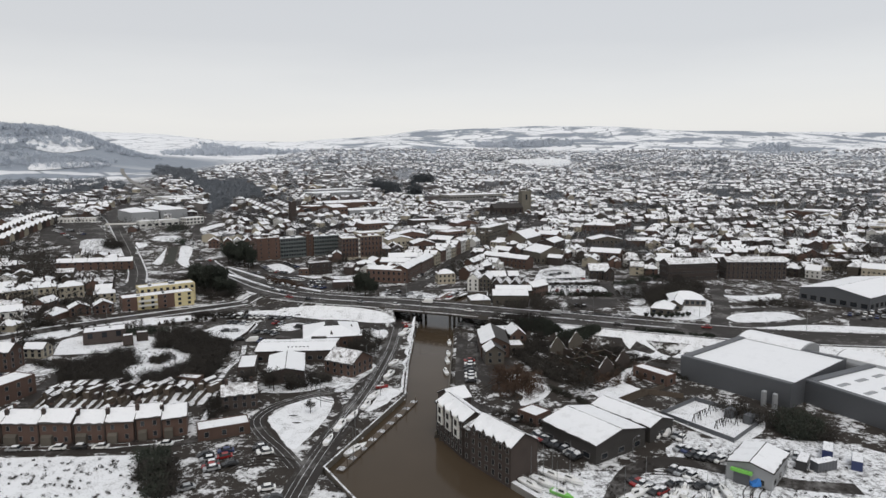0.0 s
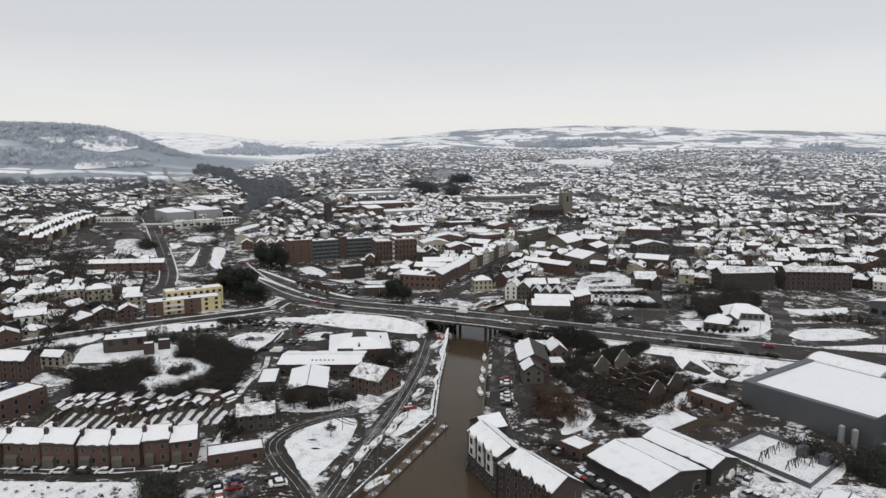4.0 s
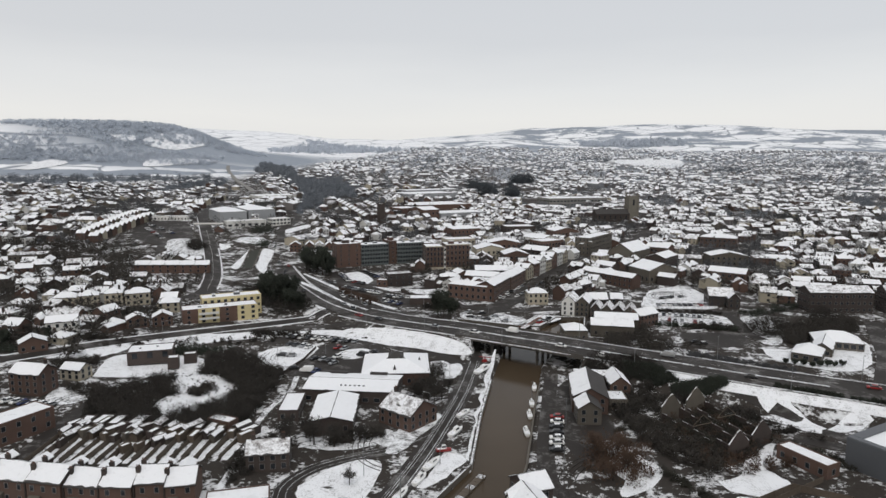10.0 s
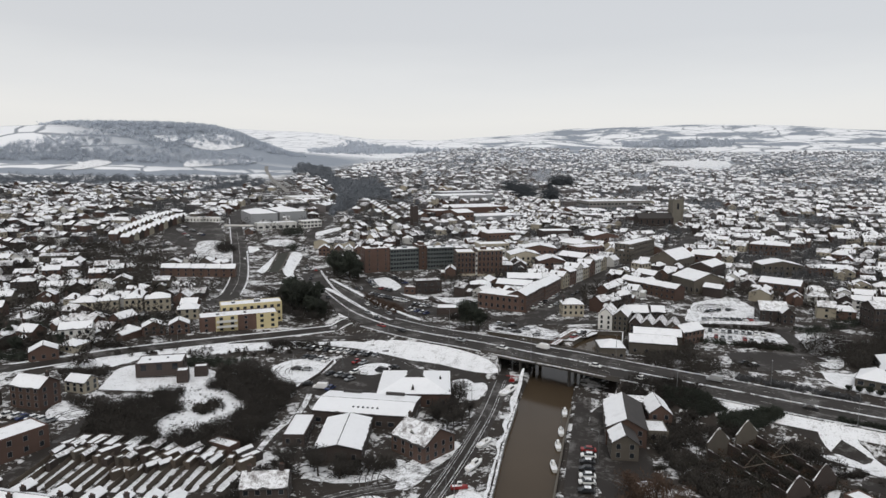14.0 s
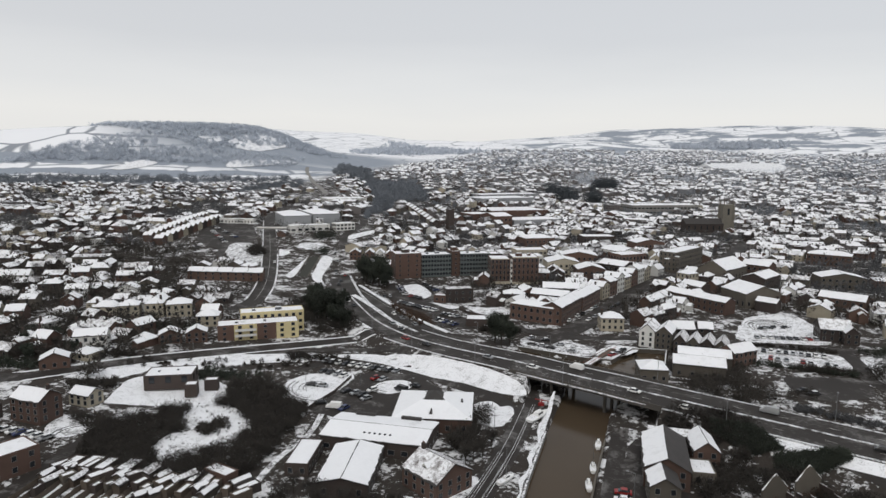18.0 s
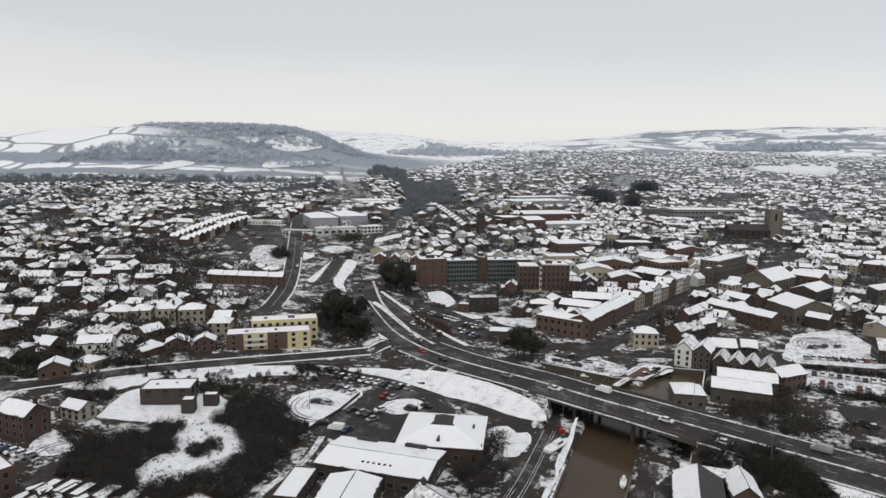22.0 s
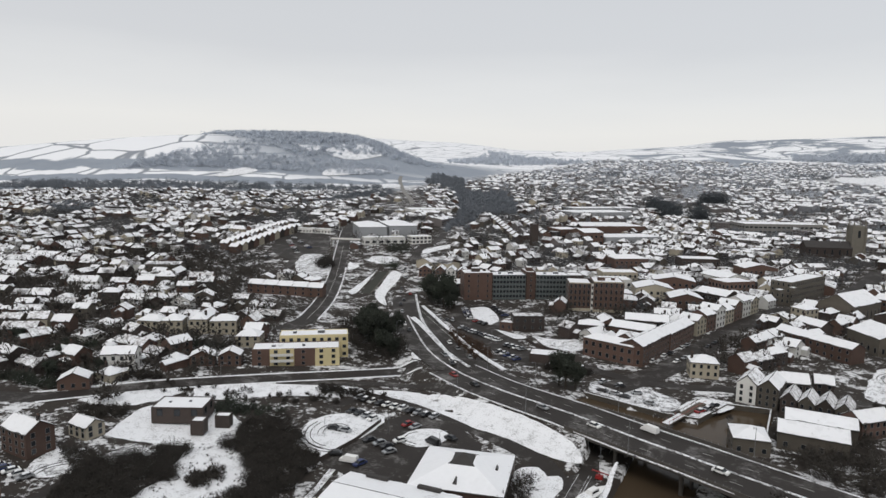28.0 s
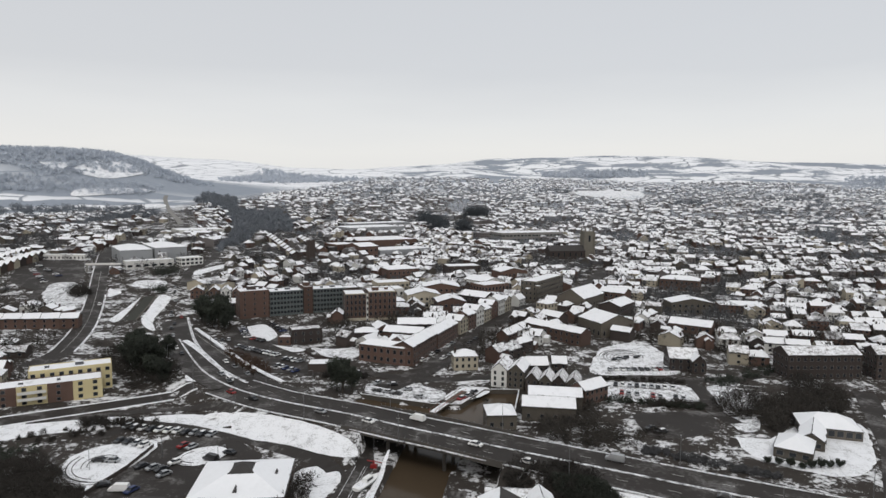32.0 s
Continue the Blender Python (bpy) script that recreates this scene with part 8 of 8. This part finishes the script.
def pontoon():
    t = thing("pontoon", Matrix(), "long timber pontoon with a snowy deck", "pontoon")
    a, b = Vector((-30.6, 147)), Vector((-14.6, 197.5))
    d = (b - a).normalized()
    n = Vector((-d.y, d.x))
    m = Matrix.Translation((a.x - n.x * 1.4, a.y - n.y * 1.4, 0)) @ Matrix.Rotation(math.atan2(d.y, d.x), 4, "Z")
    s = Shape()
    s.box(0, -1.0, -1.5, 50, 1.0, -.85)
    part("float", s.mesh("float", TIMBER), t, m)
    for i in range(25):
        s = Shape()
        s.box(0, -1.0, -.845, 1.9, 1.0, -.78)
        part("deck_board", s.mesh("deck_board", TIMBER if i % 3 else GRIT), t, m @ Matrix.Translation((i * 2, 0, 0)))
    for i in range(7):
        s = Shape()
        s.tube((0, 0, -3), (0, 0, 1.4), .16, .14, 7)
        part("pile", s.mesh("pile", TIMBER), t, m @ Matrix.Translation((2 + i * 7.6, -1.2, 0)))


pontoon()


def basin_bridge():
    m, w = frame_of((-15.9, 329.5), (-7.5, 356), 0)
    t = thing("basin_footbridge", m, "narrow footbridge with red and white rails over the basin", "footbridge")
    s = Shape()
    s.box(0, -1.3, .35, w, 1.3, .75)
    part("deck", s.mesh("deck", TIMBER), t)
    s = Shape()
    s.box(0, -1.2, .754, w * .42, 1.2, .84)
    part("deck_snow", s.mesh("deck_snow", SNOW), t, label="snow on the deck")
    for v in (-1.25, 1.2):
        for k in range(9):
            s = Shape()
            s.box(w * k / 9, v, .75, w * k / 9 + .1, v + .08, 1.9)
            part("rail_post", s.mesh("rail_post", RED if k < 4 else TIMBER), t)
        s = Shape()
        s.box(0, v, 1.75, w, v + .08, 1.9)
        part("handrail", s.mesh("handrail", RED if v < 0 else TIMBER), t)
    for u in (w * .3, w * .7):
        s = Shape()
        s.tube((u, 0, -3.4), (u, 0, .4), .3, .3, 8)
        part("pile", s.mesh("pile", TIMBER), t)


basin_bridge()


def lamp_mesh(h):
    s = Shape()
    s.tube((0, 0, -.3), (0, 0, h), .10, .06, 6)
    a = Shape()
    a.tube((0, 0, h), (1.6, 0, h + .35), .05, .04, 5)
    hd = Shape()
    hd.box(1.4, -.14, h + .28, 2.1, .14, h + .42, 0, .04)
    return s.mesh("post", STEEL), a.mesh("arm", STEEL), hd.mesh("lantern", CLAD_PALE)


LAMP = {h: lamp_mesh(h) for h in (6, 9)}


def street_lamp(x, y, deg, h=9, z=None):
    t = thing("street_lamp", Matrix.Translation((x, y, gz(x, y) if z is None else z)) @ Matrix.Rotation(radians(deg), 4, "Z"), "tall grey steel street lamp beside the road", "lamp", "street lamps")
    for nm, me in zip(("post", "arm", "lantern"), LAMP[h]):
        part(nm, me, t)


for x, y in ((-26.3, 150), (-29.8, 172), (-25.6, 196), (-43, 186), (-34, 222), (-33.2, 250), (6, 198), (6.2, 226)):
    street_lamp(x, y, 180, 9, 0)
for i in range(7, 16):
    (x0, y0), (x1, y1) = ROAD[i], ROAD[i + 1]
    a = math.atan2(y1 - y0, x1 - x0)
    for f, sd in ((.25, 1), (.75, -1)):
        x, y = x0 + (x1 - x0) * f - math.sin(a) * 11.4 * sd, y0 + (y1 - y0) * f + math.cos(a) * 11.4 * sd
        street_lamp(x, y, math.degrees(a) - 90 * sd, 9, float(road_z(x, y)))
for x, y in ((-105, 268), (-90, 280), (-70, 276), (-190, 262), (-168, 287), (-120, 402), (-104, 392), (45, 152), (60, 160)):
    street_lamp(x, y, 30, 6)


def fence(pts, h, label, mat=TIMBER, gap=2.4, slats=False, z=None):
    t = thing("fence", Matrix(), label, "fence")
    for (x0, y0), (x1, y1) in zip(pts, pts[1:]):
        ln = math.hypot(x1 - x0, y1 - y0)
        a = math.atan2(y1 - y0, x1 - x0)
        n = max(1, int(ln / gap))
        for i in range(n):
            f0 = i / n
            x, y = x0 + (x1 - x0) * f0, y0 + (y1 - y0) * f0
            zz = float(bank(x, y)) if z is None else z
            m = Matrix.Translation((x, y, zz)) @ Matrix.Rotation(a, 4, "Z")
            key = ("panel", round(ln / n, 1), h, mat.name)
            if key not in CAR:
                s = Shape()
                s.box(.06, -.03, .05, ln / n, .03, h)
                CAR[key] = s.mesh("panel", mat)
                s = Shape()
                s.box(-.06, -.06, -.3, .06, .06, h + .1)
                CAR[("post", h, mat.name)] = s.mesh("post", mat)
            part("panel", CAR[key], t, m)
            part("post", CAR.setdefault(("post", h, mat.name), CAR[key]), t, m)


# back gardens of the terrace: fences, strips of snow, sheds and garages of all sizes
for i in range(17):
    f = i / 16
    x0, y0 = -131 + 48 * f, 174.5 + 8 * f + 4 * f * f
    lean = -5.5 + 3.5 * f + rng.uniform(-.8, .8)
    x1, y1 = x0 + lean, y0 + 24 - 5 * f + rng.uniform(-1.5, 1.5)
    fence([(x0, y0), (x1, y1)], 1.4 + .3 * (i % 2), "dark timber fence between narrow gardens", TIMBER, 5.5)
    wide = rng.uniform(.9, 2.0)
    patch("garden_snow", [(x0 + .5, y0), (x0 + .5 + wide, y0 + .2), (x1 + .4 + wide, y1 - 1), (x1 + .5, y1 - 1.4)], SNOW if i % 3 else FIELD, "strip of snow in a narrow back garden", lift=.10 + .001 * i, ragged=.45)
    spots = [(rng.uniform(.30, .5), .8), (rng.uniform(.58, .74), 1.0), (rng.uniform(.84, .98), 1.25)]
    for k, (q, big) in enumerate(spots[rng.randrange(2):]):
        cx, cy = x0 + (x1 - x0) * q + rng.uniform(.6, 1.5), y0 + (y1 - y0) * q
        wd, dp, an = rng.uniform(1.5, 2.3) * big, rng.uniform(2.2, 5.2) * big, rng.uniform(-.25, .12)
        kind = "flat" if rng.random() < .6 else "cross"
        building("garden_shed", (cx - wd / 2, cy - dp / 2 - wd * an), (cx + wd / 2, cy - dp / 2 + wd * an), dp, rng.uniform(1.6, 2.3), .6, (TIMBER, BRICK_DARK, STONE, TIMBER)[(i + k) % 4], ROOF if rng.random() < .8 else ROOF_THIN, kind, 0.1,
                 "garden shed with snow on its " + ("flat roof" if kind == "flat" else "low gabled roof"), "shed", 0, group="garden sheds")
for k, (x, y) in enumerate(((-133, 197), (-129, 198.5), (-124, 199), (-118.5, 200.5))):
    building("garage", (x, y - 3), (x + 3.2 + k % 2, y - 2.6), 6.5, 2.3, .3, BRICK_DARK, ROOF, "flat", .1, "lock-up garage under a flat white roof behind the gardens", "garage", 0, group="lock-up garages")


def substation():
    t = thing("substation", Matrix(), "fenced electrical substation with steel gantries on snow", "substation")
    for x, y, h in ((70, 177.8, 2.6), (74.8, 173.5, 2.4), (79.6, 179.2, 3), (76.8, 184.5, 2.6), (72.6, 180.6, 2.4), (78, 176, 2.8), (81.5, 176, 2.6), (83, 181, 2.4)):
        s = Shape()
        for u in (-1.6, 1.6):
            s.tube((u, -.5, 0), (u * .9, 0, h), .13, .08, 4)
            s.tube((u, .5, 0), (u * .9, 0, h), .13, .08, 4)
            s.tube((u, -.5, h * .35), (u, .4, h * .6), .07, .07, 4)
        s.tube((-2, 0, h), (2, 0, h), .14, .14, 4)
        for u in (-1.2, 0, 1.2):
            s.tube((u, 0, h), (u, 0, h - 1.1), .12, .12, 6)
        part("gantry", s.mesh("gantry", CLAD_DARK), t, Matrix.Translation((x, y, 0)) @ Matrix.Rotation(radians(40), 4, "Z"))
    for x, y in ((84.6, 177), (81, 181.5)):
        s = Shape()
        s.box(-1.5, -1.1, 0, 1.5, 1.1, 2.6, 0, .1)
        for k in range(5):
            s.box(-1.3 + k * .6, -1.5, .4, -1.0 + k * .6, -1.12, 2.2)
        s.tube((-.7, 0, 2.6), (-.7, 0, 3.6), .14, .1, 6)
        s.tube((.7, 0, 2.6), (.7, 0, 3.6), .14, .1, 6)
        part("transformer", s.mesh("transformer", CLAD), t, Matrix.Translation((x, y, 0)) @ Matrix.Rotation(radians(40), 4, "Z"))


substation()
fence([(61, 182), (75, 194), (90, 179), (75, 163.5), (61, 182)], 1.4, "steel palisade fence round the substation", CLAD, 3.0)
fence([(52.6, 191.2), (68.8, 205.7)], 1.6, "dark timber fence beside the works", TIMBER, 3.5)
fence([(44, 186), (60, 200), (72, 196)], 1.8, "fence round the snowy works yard", TIMBER, 3.5)
fence([(-155, 226), (-132, 214), (-128, 204)], 1.5, "dark fence round back plots", TIMBER, 4)
fence([(-91, 403), (-83, 395), (-66, 390)], 1.6, "dark brick wall below the offices", BRICK_DARK, 4)
fence([(-96, 252), (-95, 270), (-96.5, 286)], 1.2, "low dark wall beside the car park", BRICK_DARK, 4)


def container(x, y, deg, mat, label):
    t = thing("shipping_container", Matrix.Translation((x, y, gz(x, y) + .05)) @ Matrix.Rotation(radians(deg), 4, "Z"), label, "container")
    s = Shape()
    ring = []
    for k in range(13):
        u = -3 + k * .5
        ring.append((u, -1.2 + (.05 if k % 2 else 0)))
    s.prism(ring + [(x, 1.2) for x, _ in ring[::-1]], .1, 2.5)
    part("body", s.mesh("body", mat), t)
    s = Shape()
    s.box(-3, -1.15, 2.504, 3, 1.15, 2.6, 0, .08)
    part("roof_snow", s.mesh("roof_snow", SNOW), t)
    s = Shape()
    s.box(3.0, -1.1, .2, 3.05, 1.1, 2.4)
    part("door", s.mesh("door", mat), t)


container(96, 156.4, 60, NAVY, "dark blue container capped with snow")
container(100, 150.5, 60, NAVY, "dark blue container in the boat yard")
container(86.6, 150.1, 55, BLACK, "black container beside parked cars")
container(90.8, 148.6, 20, CLAD, "grey container half under snow")


def canopy():
    t = thing("door_canopy", Matrix.Translation((64.6, 143.0, 0)) @ Matrix.Rotation(radians(-38.6), 4, "Z"), "lime green canopy over a workshop door", "canopy")
    s = Shape()
    s.box(1.4, -.9, 3.2, 6.2, .0, 3.9, 0, .05)
    part("fascia", s.mesh("fascia", GREEN), t)
    s = Shape()
    s.box(2, -.06, 0, 5.6, 0.02, 3.1)
    part("door", s.mesh("door", CLAD), t)


canopy()
# louvred dark cap and dormers on the pyramid roof, rooflights and vents on other roofs
HALL = frame_of((-64.0, 247.5), (-41.0, 253.5), 0)[0]


def roof_bits():
    t = thing("roof_louvre", HALL @ Matrix.Translation((11.9, 11.5, 6.4)), "dark brown louvred cap on a snowy roof", "louvre")
    s = Shape()
    s.prism([(-3.4, -3.4), (3.4, -3.4), (3.4, 3.4), (-3.4, 3.4)], -.6, .7)
    n = len(s.v)
    s.v += [(-3.6, -3.6, .7), (3.6, -3.6, .7), (3.6, 3.6, .7), (-3.6, 3.6, .7), (0, 0, 2.6)]
    s.f += [(n, n + 1, n + 4), (n + 1, n + 2, n + 4), (n + 2, n + 3, n + 4), (n + 3, n, n + 4)]
    s.m += [0] * 4
    part("cap", s.mesh("cap", CLAD_DARK), t)
    for x, y in ((11.5, 2.6), (20.4, 11.5)):
        t = thing("roof_dormer", HALL @ Matrix.Translation((x, y, 5.0)), "small dark triangular dormer on a snowy roof", "dormer")
        s = Shape()
        s.extrude_y([(-.9, -.6), (.9, -.6), (0, 1.2)], -.8, 1.4)
        part("cheek", s.mesh("cheek", SLATE), t)
    m, w = frame_of((-78, 229.5), (-48, 232.3), 0)
    for k in range(6):
        t = thing("rooflight", m @ Matrix.Translation((12 + k * 1.5, 3.2, 4.75)), "small dome rooflight on the school roof", "rooflight", "school rooflights")
        s = Shape()
        s.tube((0, 0, 0), (0, 0, .4), .5, .35, 8)
        part("dome", s.mesh("dome", GLASS), t)
    for x in (8, 22):
        t = thing("roof_well", m @ Matrix.Translation((x, 15.8, 4.5)), "dark plant screen along the school roof", "plant screen")
        s = Shape()
        s.box(-3, -.6, -.3, 3, .6, .9)
        part("screen", s.mesh("screen", SLATE), t)
    m, w = frame_of((108.8, 194.3), (146, 127), 0)
    for k in range(8):
        for r in range(3):
            t = thing("rooflight", m @ Matrix.Translation((8 + k * 8, 7 + r * 9, 6.95)), "grey strip rooflight on the warehouse roof", "rooflight", "warehouse rooflights")
            s = Shape()
            s.box(-.8, -2.4, -.2, .8, 2.4, .12)
            part("strip", s.mesh("strip", CLAD_PALE), t)
    for x, y in ((95, 191), (97.2, 188.4)):
        t = thing("silo", Matrix.Translation((x, y, 0)), "pale steel silo beside the warehouse wall", "silo")
        s = Shape()
        s.tube((0, 0, 0), (0, 0, 4.6), .8, .8, 12)
        part("drum", s.mesh("drum", CLAD_PALE), t)
        s = Shape()
        s.tube((0, 0, 4.6), (0, 0, 5.0), .82, .2, 12)
        part("cap", s.mesh("cap", CLAD_PALE), t)


roof_bits()


# hedge balls along the restaurant and yellow cladding panels on the flats
for k in range(8):
    x, y = 89.5 + k * 2.9, 305.4 - k * .9 + (k > 3) * (k - 3) * 1.7
    tree("shrub", x, y, .85 + .1 * (k % 3), EVERGREEN, 0, gz(x, y) - 1.1)


# wheel tracks in the snow
def track(cx, cy, r, a0, a1, squash=0.8, turn=0.0, w=.22):
    pts = []
    for i in range(14):
        a = radians(a0 + (a1 - a0) * i / 13)
        u, v = r * math.cos(a), r * math.sin(a) * squash
        c, q = math.cos(radians(turn)), math.sin(radians(turn))
        pts.append((cx + u * c - v * q, cy + u * q + v * c))
    for off in (-.75, .75):
        ribbon("wheel_track", pts, off - w / 2, off + w / 2, ASPHALT, .17, "dark wheel rut through the snow", "track", step=1.2)


for r, a0, a1 in ((10, 150, 280), (8.4, 130, 250), (4.6, 40, 190)):
    track(-104, 272, r, a0, a1, 1.3, 35)
for r, a0, a1 in ((12, 20, 170), (7, 200, 330)):
    track(48, 137, r, a0, a1, .7, 10)
for r, a0, a1 in ((8, 0, 150), (6, 30, 200), (10, 10, 120)):
    track(-50, 143, r, a0, a1, .8, 20)
for r, a0, a1 in ((12, 80, 200), (14, 90, 190)):
    track(80, 132, r, a0, a1, .8, 0)

for line, lv in ((LOOP_GREEN, .085), (QUAY_ROAD[:5], .078)):
    for off in (-2.0, -.7, 1.1):
        ribbon("wheel_track", line, off - .07, off + .07, GRIT, lv, "thin streak of slush between wheel ruts", "track", lambda x, y: x * 0)
for off in (-1.5, 1.2, 1.9):
    ribbon("wheel_track", QUAY_ROAD[2:6], off - .06, off + .06, FIELD, .075, "pale line of slush along the quay road", "track", lambda x, y: x * 0)
for r, a0, a1 in ((9, 20, 200), (12, 40, 190), (6, 10, 160), (14, 60, 150)):
    track(66, 420, r, a0, a1, 1.2, 20, .3)
for r, a0, a1 in ((10, 120, 260), (13, 130, 240)):
    track(-38, 205, r, a0, a1, 1.2, 20)
for r, a0, a1 in ((10, 30, 110), (7, 80, 170)):
    track(-148, 214, r, a0, a1, .9, 40)
for r, a0, a1 in ((6, 100, 240),):
    track(-79, 282, r, a0, a1, .9, 40)
for r, a0, a1 in ((16, 100, 200), (18.5, 100, 200)):
    track(24, 190, r, a0, a1, 1.2, 10)

# front gardens of the terrace
for i, (a, b) in enumerate(zip(ROW, ROW[1:])):
    x0, y0, x1, y1 = a[0], a[1], b[0], b[1]
    patch("front_garden", [(x0 + .6, y0 - 1.4), (x1 - .6, y1 - 1.5), (x1 - .7, y1 - 3.2), (x0 + .7, y0 - 3.0)], SNOW, "small snowy front garden of a terraced house", "garden", .09, .25)
    fence([(x0 + .2, y0 - 3.4), (x1 - .2, y1 - 3.5)], .9, "low dark garden wall before the terrace", BRICK_DARK, 3.5)
    fence([(x0 + .1, y0 - .6), (x0 + .1, y0 - 3.3)], .9, "low dark wall between front gardens", BRICK_DARK, 3.0)

for p, q, n, d, sd in (((22, 166), (26.6, 159), 4, 38, 51), ((26.8, 163), (31.4, 151.6), 5, 38, 52), ((52.6, 147.2), (57.6, 142.8), 3, 40, 53), ((58.4, 158.7), (66, 154.2), 5, 30, 54), ((84.8, 158.2), (88, 153), 2, 60, 55), ((42, 140.5), (48.6, 135), 3, 35, 56), ((-64.3, 150.5), (-59.9, 142), 3, 25, 57), ((-53, 157), (-50, 152.5), 2, 20, 58)):
    cars_along(p, q, n, d, sd, .85)
thicket("shed_bush", [(90, 173), (97, 183), (104, 173), (100, 166), (93, 164)], 120, 4.6, "dense dark evergreen bush below the warehouse", EVERGREEN, 88, per=110)
thicket("lot_bush_row", [(-84, 151.5), (-77, 153.5), (-66, 131), (-71, 129), (-77, 141)], 70, 3.6, "dark bushes between lot and street", EVERGREEN, 89, per=110)
for x, y in ((-49.6, 178.6), (-47.2, 173.4)):
    patch("flower_bed", [(x - 1.6, y), (x, y + .6), (x + 1.6, y), (x, y - .6)], ASPHALT, "bare dark flower bed in a snowy green", "bed", .16, .1)


def dormer(m, x, y, z, label):
    t = thing("dormer", m @ Matrix.Translation((x, y, z)), label, "dormer")
    s = Shape()
    s.extrude_y([(-.9, -.8), (.9, -.8), (.9, .5), (0, 1.3), (-.9, .5)], -.2, 2.2)
    part("cheek", s.mesh("cheek", WHITE), t)
    part("dormer_roof", roof_shape("cross", 1.8, 2.4, .5, .8, .15, .14).mesh("dormer_roof", ROOF), t, Matrix.Translation((-.9, -.25, .02)))
    part("window", window_mesh(.9, 1.0, FRAME), t, Matrix.Translation((0, -.2, -.6)))


dormer(frame_of((-49.0, 219), (-38.0, 213), 0)[0], 6.2, 2.2, 6.0, "white dormer with a snowy cap on a brick house")


# plant, vents and rooflights on the larger flat roofs
def roof_plant(p1, p2, z, spots, mat=CLAD_PALE):
    m, w = frame_of(p1, p2, z)
    for u, v, a, b, h in spots:
        t = thing("roof_plant", m @ Matrix.Translation((u, v, 0)), "grey plant box on a snowy flat roof", "roof plant", "roof plant")
        s = Shape()
        s.box(-a / 2, -b / 2, -.3, a / 2, b / 2, h, 0, .06)
        part("casing", s.mesh("casing", mat), t)
        s = Shape()
        s.box(-a / 2 + .1, -b / 2 + .1, h + .004, a / 2 - .1, b / 2 - .1, h + .1, 0, .06)
        part("cap_snow", s.mesh("cap_snow", SNOW), t)


roof_plant((-153, 463), (-139, 473), 18.6, ((8, 7, 5, 4, 2.2), (14, 9, 2, 2, 1.4)), BRICK_DARK)
roof_plant((-121.6, 484.8), (-117, 488), 19.1, ((2.8, 6, 3.4, 5, 2.4),), BRICK)
roof_plant((-138.6, 473.2), (-122, 484.5), 17.3, ((5, 6, 1.6, 1.6, 1.0), (12, 7, 3, 2, 1.2)), CLAD)
roof_plant((-116.5, 488), (-99, 498), 17.3, ((6, 6, 1.6, 1.6, 1.0), (13, 7, 3, 2, 1.2)), CLAD)
roof_plant((-78.4, 476.4), (-63, 483), 18.7, ((5, 7, 4, 3, 2.0), (12, 9, 2, 2, 1.4)), BRICK)
roof_plant((-170, 305), (-142.5, 325.5), 7.9, ((8, 4.5, 1.6, 1.2, .7), (20, 4.5, 1.2, 1.2, .9)), CLAD)
roof_plant((-169, 320), (-146.5, 337), 10.3, ((6, 4.5, 1.6, 1.6, .9), (17, 4.5, 3.0, 2.0, 1.2)), CLAD)
roof_plant((-155.5, 247), (-141.5, 254.5), 6.1, ((4, 5, .8, .8, .5), (10, 6, .8, .8, .5)), CLAD)
roof_plant((15.5, 517), (32, 552), 14, ((10, 6, 4, 3, 2), (26, 6, 3, 3, 1.6)), STONE)

cars_along((-33, 396), (-22, 436), 7, 76, 61, .4, .2)
cars_along((-24, 400), (-10, 448), 6, 74, 62, .3, .3)
cars_along((-70, 370), (-54, 375), 4, 15, 63, .4)
cars_along((-44, 352), (-22, 346), 5, -10, 64, .7, .2)
